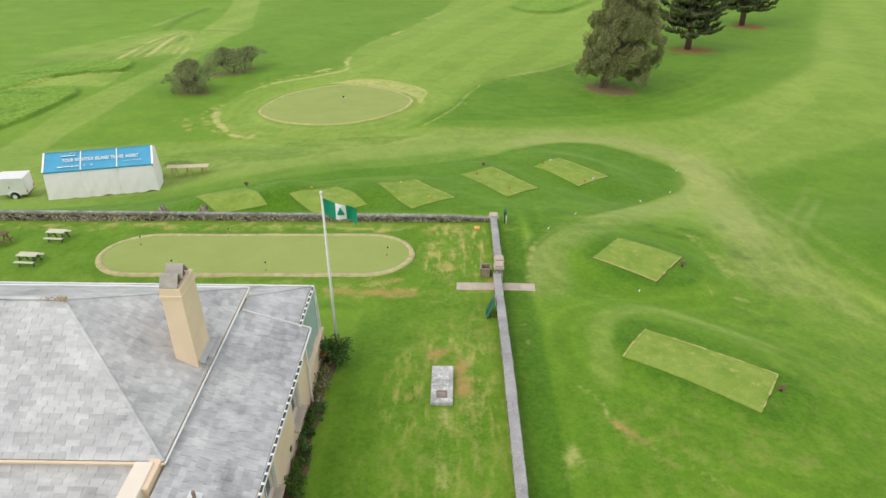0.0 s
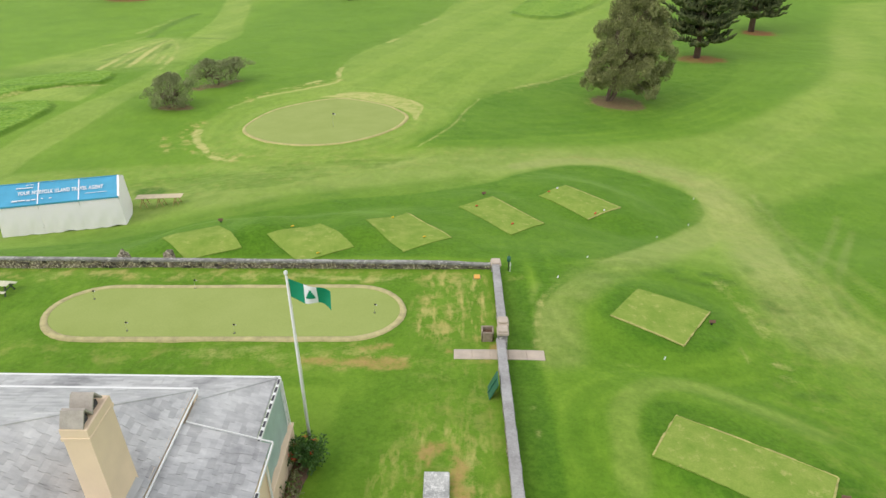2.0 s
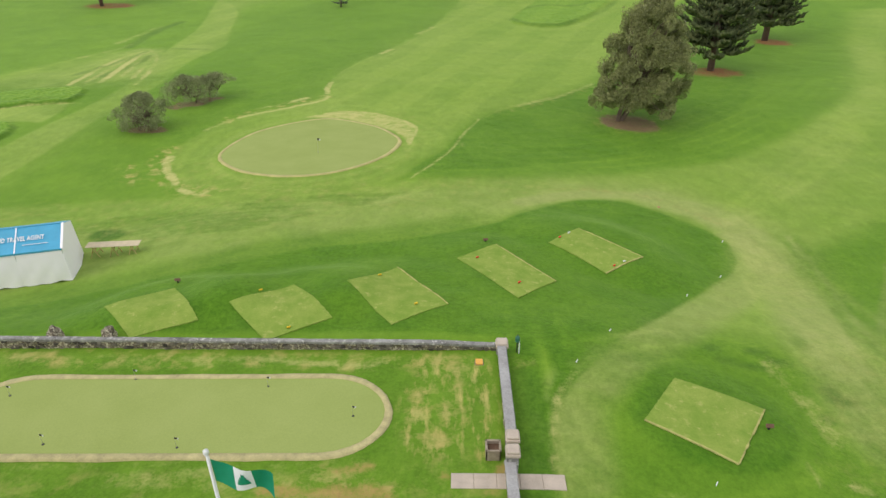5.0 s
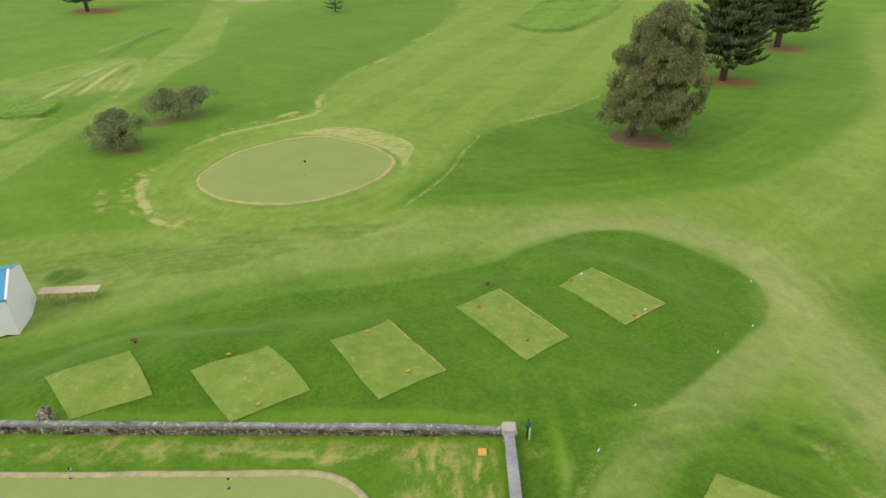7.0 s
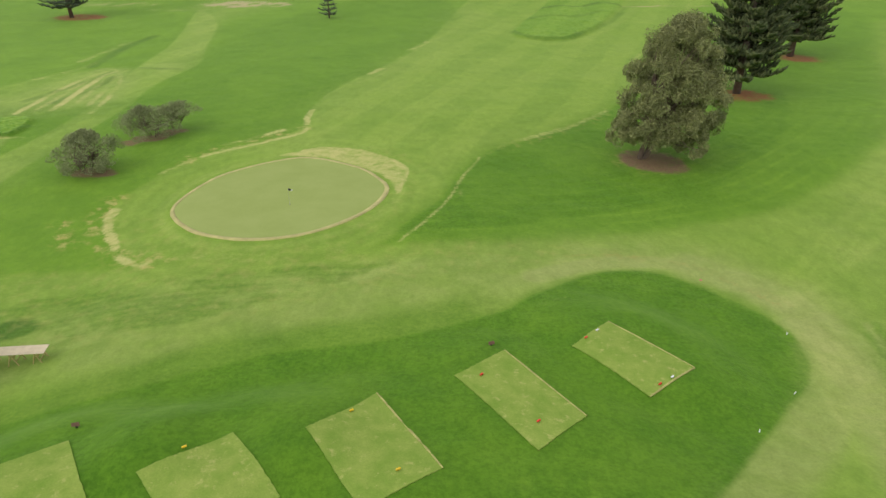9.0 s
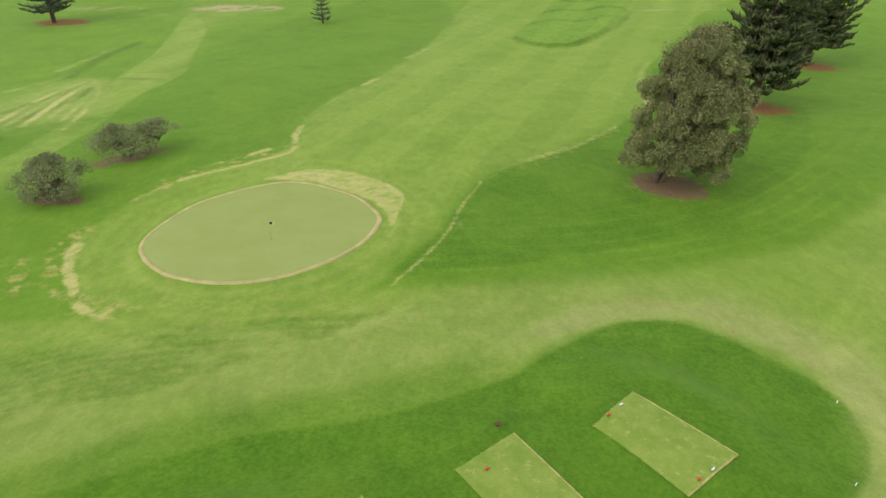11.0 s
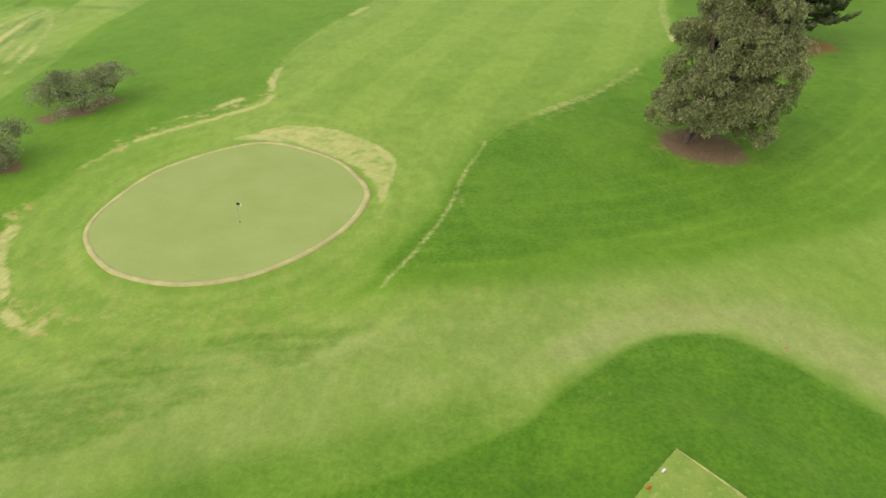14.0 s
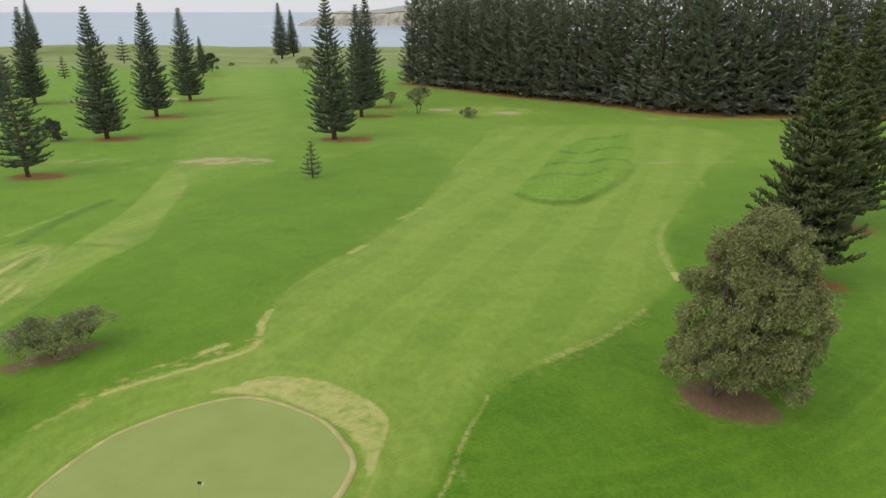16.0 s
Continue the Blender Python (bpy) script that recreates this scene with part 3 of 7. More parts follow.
area("lush", [(-3.3, 63.5), (-0.6, 69.2), (0.8, 74.1), (3, 79.8), (8.2, 85.1), (17.4, 94.7), (23.3, 103.3), (27.4, 119.1), (31.4, 125), (38.4, 128.9), (40.8, 105.3), (33.8, 87.3), (24.6, 76.1), (16.4, 70.5), (8.2, 66.7), (1.5, 64.2)], 1.0, .85, .5, .3, erase=("pale",), size=5)
stroke("lush", [(-24, 41.8), (-15.8, 45.9), (-8.9, 49.6), (-2.5, 51.1), (2, 53.4)], .5, 1.7, .5, .6, .2)
area("lush", [(-24, 41.2), (-16.6, 44.7), (-8.9, 48.5), (-2.8, 50.1), (2.4, 52.6), (4.7, 54.7), (7.0, 56.9), (9.3, 58.6), (12.0, 59.4), (14.5, 58.7), (16.6, 56.7), (18.3, 54.5), (19.1, 52.6), (18.8, 50.2), (17.8, 48.3), (14.1, 44.2), (8.6, 37.8), (4.8, 33), (3.8, 30), (2.9, 30), (2.9, 37), (-20, 37), (-30, 38)], .4, .95, .25, .25, erase=("pale",), size=4)
area("lush", [(4.6, 34), (9, 37.6), (14, 39), (18, 36), (22, 27), (24, 6), (4.6, 4)], 3.5, .55, 1, .4, erase=("pale",), size=3)
area("lush", [(7.0, 31.8), (7.8, 33.3), (9.5, 35.2), (12.1, 35.3), (13.6, 34.2), (14.1, 32.8), (13.8, 31), (12.6, 29.6), (10.7, 29.0), (9.0, 29.4), (7.5, 30.5)], .5, 1, .35, .2, erase=("pale",))
area("lush", [(6.9, 22.7), (7.3, 24.2), (8.2, 25.1), (10, 24.9), (11.6, 23.9), (13.2, 22.8), (14.4, 21.3), (14.8, 20.0), (13.9, 18.8), (12.8, 18.2), (11.5, 18.4), (10.0, 19.2), (8.4, 20.2), (7.2, 21.4)], .45, 1, .35, .2, erase=("pale",))
# darker strip east of the wall, under its painted shadow
area("lush", [(2.5, 0), (2.5, 36.4), (3.7, 33), (3.6, 24), (3.9, 14), (3.9, 0)], .7, .85, .4, .2, erase=("pale",), curve=False)
area("pale", [(-36, 0), (-36, 35.4), (1.9, 35.4), (1.9, 0)], .5, .16, .2, .5, curve=False, size=2.5)
area("lush", [(22.6, 49.7), (28.0, 53.7), (35.2, 58.4), (44, 61), (40, 40), (30, 30), (23.9, 31.0), (21.6, 34.0), (21.4, 39.7)], 2.5, .5, .8, .3, erase=("pale",), size=6)
# rough grass left long
area("tall", [(-64, 72), (-57.5, 76.2), (-56.1, 79.8), (-55.6, 85.2), (-53.3, 87.7), (-48.4, 90.2), (-44.7, 90.8), (-43.3, 88.2), (-43.4, 84.8), (-47.7, 83.9), (-50.4, 82.2), (-51.1, 80.4), (-52.6, 76.4), (-58, 72.5), (-64, 66)], .45, 1, .5)
area("tall", [(-62, 69), (-55.5, 73), (-53.0, 75.0), (-50.4, 77.3), (-46, 77.4), (-44.3, 76.0), (-43.7, 73.4), (-44.0, 69.7), (-44.7, 66.0), (-45.7, 62.7), (-47.2, 58), (-62, 54)], .5, 1, .5)
area("tall", [(10.8, 141.7), (13.7, 136.7), (20.1, 137.3), (27.1, 148), (38.9, 179), (41.8, 200), (30, 193), (22.5, 178), (17.5, 162.4)], .8, .9, .5, .2)
area("lush", [(4, 16), (4.4, 6), (24, 6), (23, 20), (17, 27), (15, 25), (9, 27.2)], 3, .42, 1, .5, size=2.2)
disc("lush", -23.7, 51.8, 1.3, 1.1, .6, .9, .2)
disc("stain_shade", -23.7, 51.8, 1.35, 1.15, .5, .85, .25)
for k in ((12.2, 37.3, 1.4, .5), (14.1, 36.6, .8, .8), (14.6, 28.2, 1.0, .4), (16.3, 29.3, .9, .5), (16.8, 27.2, .9, .4), (-20.3, 119, 3, 1), (14.4, 84.3, 1, .5)):
    disc("lush", *k, .7, .6, .4)
# straw-dry lines where machines turn
stroke("scuff", [(-23.4, 78.4), (-21.0, 81.2), (-17.7, 84.1), (-14.8, 87)], .7, .7, .9, .4)
stroke("straw", [(-22.4, 79.3), (-21.0, 80.6), (-19.4, 81.9), (-17.7, 83.1), (-16.0, 84.5), (-14.7, 85.8), (-14.3, 87.4)], .14, .32, .8, .25, .15)
stroke("straw", [(-22.0, 80.1), (-20.4, 81.6), (-18.6, 82.9)], .07, .25, .7, .3, .3)
stroke("straw", [(-21.2, 82.3), (-19.6, 83.8), (-18.0, 85.3), (-16.6, 86.9)], .16, .5, .75, .4, .5)
stroke("straw", [(-14.3, 87.4), (-14.9, 89.4), (-15.1, 91.2), (-14.9, 95.8), (-14.2, 100.3), (-13.0, 102.8), (-11.1, 105.5), (-9.1, 109), (-6.2, 119.7), (-3.7, 128.6)], .08, .4, .36, .2, .4, size=3)
stroke("straw", [(-14.6, 88.6), (-15.1, 91.0), (-14.9, 93.6)], .22, .4, .85, .3, .3)
stroke("straw", [(-10.4, 109.8), (-9.0, 112.6)], .25, .5, .9, .6, .4, size=1)
stroke("straw", [(-5.9, 124), (-3.6, 130.3)], .3, .7, .6, .6, .4)
stroke("straw", [(-3.3, 62.0), (-1.4, 65.8), (0, 69.4), (1.2, 74.4), (2.8, 79.2)], .08, .24, .55, .12, .15, size=1.2)
stroke("straw", [(2.8, 79.2), (5.2, 82.4), (8.2, 85.3), (11.5, 87.9), (14.5, 91.1), (17.4, 94.8)], .07, .5, .33, .12, .2, size=3)
stroke("straw", [(7.2, 84.4), (9.6, 86.5), (12.2, 88.6)], .14, .7, .56, .12, .15, size=2)
stroke("scuff", [(5.2, 82), (9.6, 86), (14.5, 90.7), (17.6, 94.8)], .5, .9, .3, .3)
stroke("straw", [(12.6, 89), (14.4, 91.2), (17.5, 94.9)], .12, .6, .52, .12, .2, size=2)
stroke("straw", [(23.1, 103.3), (23.7, 107.7), (24.4, 111.9), (26.2, 119.1), (28.9, 125.6)], .22, .7, .5, .3, .2)
stroke("straw", [(22.9, 102.9), (23.4, 104.9)], .3, .4, .95, .3, .2)
stroke("straw", [(28.9, 125.6), (31, 127.9), (39.6, 142.2), (46.2, 160.4), (54, 180)], .2, 1.0, .42, .5, .5, size=5)
disc("straw", 0.9, 70.9, .2, .7, .5, .8, .4)
stroke("straw", [(-25.4, 68.4), (-25.2, 66.9), (-24.5, 65.1), (-23.7, 63.6), (-22.7, 62.3)], .24, .35, 1, .5, .45, size=.7)
stroke("straw", [(-22.6, 61.6), (-21.4, 60.3), (-19.9, 59.1), (-19.3, 59.3)], .2, .35, .85, .4, .6, size=.8)
stroke("scuff", [(-28.5, 66), (-27.3, 64), (-26.2, 62.6)], .4, .7, 1, .6)
stroke("scuff", [(-26.2, 70.1), (-25.6, 66.1), (-22.6, 61.4), (-18.4, 59.1)], .6, .8, .9, .6)
stroke("straw", [(-22.9, 78.5), (-24.9, 74.5), (-25.4, 71.7)], .1, .5, .5, .7, .7)
stroke("straw", [(-17.4, 60.1), (-12.3, 59.7), (-7.2, 60.6)], .3, 1.0, .32, 1, .6)
area("straw", [(-15.6, 79.7), (-13.5, 80.9), (-11.4, 81.7), (-8.3, 80.9), (-5.5, 78.9), (-3.7, 76.6), (-3.5, 74.4), (-3.9, 71.6), (-4.1, 70.5), (-4.7, 72.9), (-6.3, 75.4), (-8.6, 77.4), (-11.3, 78.9), (-13.5, 79.3)], .35, .7, .25, .25, size=1.0)
area("straw", [(-14.8, 79.8), (-11.4, 81.4), (-8.3, 80.6), (-6.4, 79.2), (-6.6, 77.0), (-8.6, 77.7), (-11.3, 79.1)], .5, .9, .3, .45, size=.6)
stroke("straw", [(-13.5, 80.9), (-11.4, 81.7), (-8.3, 80.9), (-5.5, 78.9), (-3.7, 76.6), (-3.6, 74), (-4, 70.6)], .12, .25, .8, .25, .15)
# loops worn by turning machines, each with grass left darker inside it
for k in range(5):
    stroke("straw", [(-46.9 + k*1.6, 92.5 + k*.6), (-47.2 + k*1.3, 102.5 + k*.3), (-46.6 + k*.8, 108.6 + k*.2), (-45.6 + k*.6, 111.2)], .18, .55, (.75, .5, .9, .5, .6)[k], .3, .4, size=4)
stroke("straw", [(-47.8, 110.5), (-46.6, 112.6), (-45.0, 112.2), (-43.0, 109.4), (-40.9, 103.8), (-39.7, 98.2), (-38.8, 92.6)], .15, .5, .65, .3, .4, size=4)
stroke("straw", [(-52.9, 107.1), (-50.5, 111.9), (-49.3, 116)], .3, .8, .5, .6, .4)
stroke("stain_shade", [(-48.6, 97.2), (-46, 105.1), (-44.9, 110.7)], .25, .6, .6, .6, .4)
stroke("stain_shade", [(-45.1, 96.2), (-43.4, 103.2), (-43.5, 108.1)], .25, .6, .6, .6, .4)
stroke("stain_shade", [(-48.9, 114.1), (-49.6, 122.5), (-49.4, 130.2), (-48.4, 135.0)], .35, .9, .8, .5, .3)
stroke("straw", [(-51.9, 117), (-51.3, 123.9), (-50.6, 130.7)], .3, .9, .5, .6, .4)
area("pale", [(-59.2, 93.2), (-52.9, 107.1), (-46.7, 113.1), (-40.6, 109.1), (-40.8, 97.2), (-47, 91.2)], 2, .6, 1, .3)
area("pale", [(-41.6, 112.5), (-42.0, 115.4), (-36.9, 115.8), (-35.3, 112.5)], .35, 1, .2, curve=False)
stroke("straw", [(-42.0, 115.4), (-36.9, 115.8)], .1, .5, .4, .3)
stroke("stain_shade", [(-42, 113.1), (-39.4, 112.8), (-36.5, 112.6)], .15, .5, .5, .3)
area("pale", [(-52.4, 76.2), (-50.6, 80.6), (-47.5, 83.4), (-43.2, 84.4), (-42.4, 78), (-45, 78)], .6, .95, .3, erase=("tall",))
stroke("straw", [(-52.6, 76.0), (-50.8, 80.8), (-47.6, 83.5), (-43.4, 84.4), (-41.6, 84.6)], .12, .45, .6, .4, .35)
# shadowed edges of the rising rough, drawn as dark lines in the turf colour
stroke("stain_shade", [(-50.4, 82.0), (-47.7, 83.7), (-43.6, 84.9), (-43.2, 88.0)], .15, .4, .8, .3, .2)
stroke("stain_shade", [(-44.2, 76), (-43.6, 73.4), (-43.9, 69.7), (-44.6, 66.0), (-45.6, 62.7), (-47, 58)], .1, .5, .7, .4, .3)
stroke("stain_shade", [(-57.4, 71.1), (-51.3, 74.1), (-47.2, 73.7)], .15, .7, .7, 1, .4)
stroke("stain_shade", [(-59.4, 67), (-53.3, 68.4), (-47.1, 67.4)], .15, .7, .6, 1, .4)
stroke("stain_shade", [(-57.4, 82.2), (-52.2, 83.6), (-45.1, 85.9)], .15, .7, .6, 1, .4)
# the yard inside the walls
area("dry", [(-1.7, 29.9), (-1.7, 35.2), (.6, 35.2), (.8, 29.9)], .7, .7, .6)
area("scuff", [(-1.5, 30.1), (-1.5, 35), (.4, 35), (.5, 30.1)], .7, .75, .6)
area("dry", [(1.0, 29.6), (1.0, 34.8), (1.85, 34.8), (1.85, 29.6)], .5, 1, .4)
area("dry", [(-1.0, 8), (-1.0, 18.5), (1.8, 19), (1.8, 8)], 1.2, .3, 1)
area("scuff", [(-1.9, 8), (-1.8, 27.5), (1.8, 28), (1.8, 8)], 1, .26, 1)
area("scuff", [(-30, 27.6), (-30, 28.8), (-2, 28.6), (0, 27.4)], .8, .34, 1)
area("scuff", [(-32, 34.6), (-32, 35.6), (1.5, 35.6), (-2, 34.5)], .5, .8, .6)
area("scuff", [(12, 14), (14, 30), (17, 38), (24, 36), (24, 14)], 3, .14, 1)
area("scuff", [(5, 8), (5, 18), (9, 20), (14, 16), (12, 8)], 2, .22, 1)
area("scuff", [(-33.7, 43.7), (-19.8, 48.7), (-0, 57.6), (12.3, 61.4), (4.1, 62.5), (-10.2, 60.3), (-34.7, 56.7)], 3, .24, 1)
area("scuff", [(-15.4, 67.1), (-13.3, 81.3), (-4.1, 80.3), (-2.1, 71.3), (-6.1, 60.8), (-20.5, 59.9), (-26.7, 67)], 2, .2, 1)
disc("earth", 1.5, 32.2, .2, .9, .7, .5, .4)
disc("earth", -3.6, 27.7, 1.5, .36, 1.1, .85, .35, 1.6)
stroke("earth", [(-6.2, 27.9), (-4.6, 27.6), (-3.0, 27.5), (-2.0, 27.6)], .12, .5, .7, .8, .4, size=.8)
stroke("earth", [(-4.6, 28.7), (-2.8, 28.8)], .1, .5, .5, .8, .4)
disc("scuff", -4.2, 27.9, 2.6, .6, .8, 1)
disc("straw", -5.2, 27.6, 1.3, .3, .7, .5, .5)
stroke("straw", [(-12, 28.4), (-8, 28.2), (-5, 28.2)], .15, .5, .4, 1, .5)
stroke("straw", [(-19, 35), (-10, 34.9), (-3, 35)], .12, .5, .5, 1, .6)
stroke("earth", [(-1.1, 20.6), (-1.0, 21.5), (-.4, 22.0), (.4, 21.8), (.7, 20.6), (.6, 19.4)], .1, .7, .75, 1, .6, size=.8)
stroke("dry", [(-1.8, 18), (-1.7, 21.4), (-.4, 22.6), (.9, 21.6), (1.0, 18)], .5, .8, .6, 1)
stroke("straw", [(.75, 21.5), (.7, 19), (.7, 17)], .12, .5, .45, .6, .5)
stroke("straw", [(-.3, 18.2), (-.5, 15)], .15, .5, .5, 1, .6)
disc("earth", 1.85, 29.0, .3, .35, .3, .8)
disc("earth", .1, 28.6, .2, .25, .3, .7)
disc("earth", 1.6, 27.8, .5, .2, .3, .5)
# right of the wall
stroke("straw", [(4.9, 20.1), (5.6, 19.2), (5.9, 18.2), (6.6, 17.1), (7.8, 16.4), (8.6, 15.7), (9.3, 15.0)], .03, .22, .55, .15, .4)
stroke("earth", [(6.0, 18.0), (6.4, 17.5), (7.0, 17.1)], .12, .3, .75, .3, .3)
stroke("scuff", [(6.6, 17.1), (7.8, 16.4), (8.6, 15.7)], .3, .6, .5, .4)
stroke("straw", [(3.9, 27.6), (3.9, 29.9), (4.1, 31.6), (4.6, 33.2), (5.4, 34.4)], .06, .4, .6, .4, .4)
for k in ((3.1, 25.0, .15, .5), (3.2, 23.2, .15, .4), (3.9, 16, .5, .8), (8.0, 28.2, .6, .2), (13.6, 29.4, .3, .6), (15.4, 29.2, .7, .3), (15.6, 26.1, .4, .3), (13.6, 45.5, .2, .2), (-.8, 38.2, .3, .1)):
    disc("straw", *k, .5, .55, .4)
stroke("pale", [(6.2, 20.6), (6.4, 22.6), (6.8, 24.6), (8.2, 26.3), (10.2, 26.6), (12.2, 25.5), (14.2, 24.1)], .3, .5, 1, .3, .15)
stroke("straw", [(15, 38), (17, 34), (19.5, 29), (22, 25)], .6, 1.6, .22, 1, .6)
for k in range(3):
    stroke("pale", [(20.5 + k*.9, 56 + k*.6), (21 + k*1.2, 46), (20 + k*1.9, 36), (22 + k*2.6, 24)], .18, .4, .95, .6, .4)
for k in range(5):
    stroke("lush", [(17.5 + k*1.8, 40), (17 + k*2.2, 32), (18.5 + k*2.6, 24)], .12, .5, .5, 1, .6)
for k in range(6):
    stroke("straw", [(22 + k*1.6, 58 + k*1.2), (30 + k*2.2, 66 + k*1.0), (44 + k*2.4, 84 + k*.8)], .1, .8, .22, 1, .6)
# the worn track round the tee mound
stroke("pale", [(2, 53.7), (5.3, 57.6), (10, 60.3), (14.5, 60.7), (18.1, 58.5), (20.1, 55.6), (20.8, 51.8), (19.7, 48.1), (15.8, 43.7)], .7, .9, 1, .3)
stroke("worn", [(5.3, 57.6), (10, 60.2), (14.5, 60.6), (18.1, 58.5), (20.2, 55.4), (20.7, 51.8)], .5, .8, 1, .3, .1)
stroke("earth", [(10, 60.7), (14.5, 61.1), (18.1, 59.1), (20.5, 55.8)], .1, .8, .3, .5, .4)
for cx, cy, r in ((-1.5, 55.6, 2.0), (0.6, 54.9, 2.4), (-2.6, 56.7, 2.6)):
    a = np.linspace(.3, 4.6, 14)
    stroke("pale", np.c_[cx + r*np.cos(a), cy + r*.9*np.sin(a)], .06, .25, .8, .2, .3, False)
for k in range(9):
    o = 1.05*k
    stroke("lush", [(-33 + o, 46.5 + o), (-24 + 1.3*o, 49.2 + o), (-14 + 1.2*o, 52 + .8*o)], .1, .45, .55, .7, .75, size=2.4)
# shadow of the east wall, painted as a dark strip on the grass
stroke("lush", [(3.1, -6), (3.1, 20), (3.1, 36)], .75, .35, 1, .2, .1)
stroke("stain_shade", [(3.0, -6), (3.0, 20), (3.0, 34)], .6, .35, .42, .2, .2)
stroke("worn", [(-6.1, 57.1), (4.1, 59.5), (10.2, 61.3), (14.3, 61), (17.3, 59.2), (19.5, 55.8), (20.6, 51.8), (20.2, 45.7)], .4, 2.2, .55, 1, .3)
stroke("earth", [(8.2, 60.9), (12.3, 61.5), (15.3, 60.8), (18.2, 58.1), (19.7, 55.6)], .06, .4, .4, .5, .4)
stroke("worn", [(-31.7, 46.7), (-22, 51), (-10.1, 54.3), (2, 58.2), (11.2, 61.5), (17.8, 59.9), (21.5, 54), (20.6, 46.7)], 1.6, 3.4, .42, 1, .35)
stroke("worn", [(-30, 43.5), (-23.8, 46.2), (-16.9, 48.7), (-10, 52.2), (-2, 55.3)], .6, 2.0, .4, 1, .4)
stroke("worn", [(19.8, 51), (18.9, 48.6), (16.7, 45.2), (13.5, 41.8), (10.3, 38.4), (7.6, 35.7), (5.7, 33.5), (4.8, 31.9), (4.6, 29)], .8, 1.3, .75, .3, .15, size=5)
stroke("worn", [(16, 60.5), (19.8, 57.3), (20.8, 53.9), (20.9, 51.1), (20.4, 47.2), (19.8, 43.1), (18.9, 38.7), (18.4, 35.9), (18.2, 32)], 1.0, 2.0, .85, .3, .1, size=5)
stroke("worn", [(21.5, 54), (21.9, 48), (20.8, 42), (20.2, 36), (20.6, 30)], .7, 1.6, .5, .3, .3, size=4)
for pts, k in (([(23.9, 52.8), (23.1, 46.4), (21.5, 39.9), (20.8, 34.3)], .75), ([(23.9, 53.9), (22.1, 46.4), (19.8, 38.9), (18.8, 33.6)], .7), ([(22.9, 52.8), (21.6, 44.9), (19.9, 38.2), (19.7, 33.7)], .6), ([(28.5, 49.7), (26.5, 46.4), (21.8, 39.5)], .6),
               ([(28.1, 46.9), (23.8, 40.4), (22.1, 37.5), (21.9, 35.8)], .6)):
    stroke("worn", pts, .1, .3, k, .15, .2, size=3)
    stroke("lush", [(px + .55, py) for px, py in pts], .1, .3, .5, .2, .3, size=3)
stroke("straw", [(14.9, 36.4), (15.0, 35.0), (15.4, 33.6), (15.5, 31.6)], .25, .7, .5, .3, .4, size=1.2)
for k in ((15.4, 28.2, .5, .5), (7.2, 27.5, .5, .15)):
    disc("straw", *k, .5, .6, .5)
stroke("worn", [(20.8, 49.7), (20.3, 40), (19.5, 32), (21, 22)], 1.0, 3.5, .22, 1, .4)
stroke("worn", [(21.5, 54), (27.6, 62.8), (38.9, 77.1), (51.1, 96.3), (63, 117.2)], 1.2, 3.5, .16, 1, .4)
area("worn", [(-61.4, 89.2), (-50.9, 101.2), (-46.7, 113.1), (-40.6, 109.1), (-38.8, 97.2), (-42.9, 91.3)], 3, .38, 1, .4, size=4)
area("worn", [(-45.1, 59.9), (-43.6, 69.1), (-36.9, 83.3), (-34.3, 85.3), (-35.9, 64), (-37, 50)], 1.5, .08, .6, .2)
stroke("worn", [(-46.1, 160.4), (-40.3, 132.7), (-37.5, 113.1)], 1.0, 2.5, .15, 1, .3)
area("lush", [(-34, 26), (-34, 35.2), (1.6, 35.2), (1.6, 5), (-4.4, 5), (-4.6, 26)], .6, .62, .6, .5, curve=False, size=1.5)
for x, y0, y1, k in ((-3.4, 8, 16, .3), (-2.6, 10, 19, .34), (-1.9, 9, 21, .42), (-1.2, 12, 25, .42), (-.4, 22, 27, .42), (.3, 8, 18, .5), (.9, 10, 27, .55), (1.45, 8, 27, .5), (.6, 23, 28, .45)):
    stroke("dry", [(x, y0), (x + .1, (y0 + y1)/2), (x - .05, y1)], .16, .5, k*.62, .8, .4, size=.9)
for y, x0, x1, k in ((29.0, -21, -3, .3), (28.4, -12, -2, .4), (35.0, -30, -3, .42), (34.7, -24, -12, .35)):
    stroke("straw", [(x0, y), ((x0 + x1)/2, y + .1), (x1, y)], .1, .4, k, .8, .9, size=1.0)
stroke("worn", [(-15.4, 85.5), (-9.1, 111.1), (-3, 129.8), (2, 158.4)], 2.0, 5, .12, 1, .4)
for k in ((12.4, 37.4, .5, .35), (12.8, 36.4, .6, .4), (14.7, 37.5, .7, .3), (15.4, 36.8, .7, .3), (13.6, 36.2, 1.0, .25), (17.1, 34.3, .8, .25), (15.8, 33.0, .3, .3), (16.9, 34.8, .4, .5), (15.2, 27.0, .5, .3), (16.3, 27.2, .6, .3)):
    disc("stain_shade", *k, .5, .8, .2, .35)
stroke("straw", [(5.4, 53.9), (6.8, 54.8)], .06, .25, .36, .4, .3)
# mulch beds under the trees
for k in ((34.9, 101.6, 3.7, 2.8), (51.6, 122.6, 3.2, 2.8), (-68.9, 151.6, 5.2, 3.4), (-74, 190.8, 6, 4), (-77.2, 226.4, 6.5, 4.4), (-82, 264.6, 6, 4.4), (-21.8, 190, 6.2, 4), (-19.4, 227, 6, 3), (-18.5, 247, 5, 3),
          (-127, 256, 7, 3), (-107, 356.5, 8, 4)):
    disc("mulch", *k, 2.4, .95, .25, 2.0)
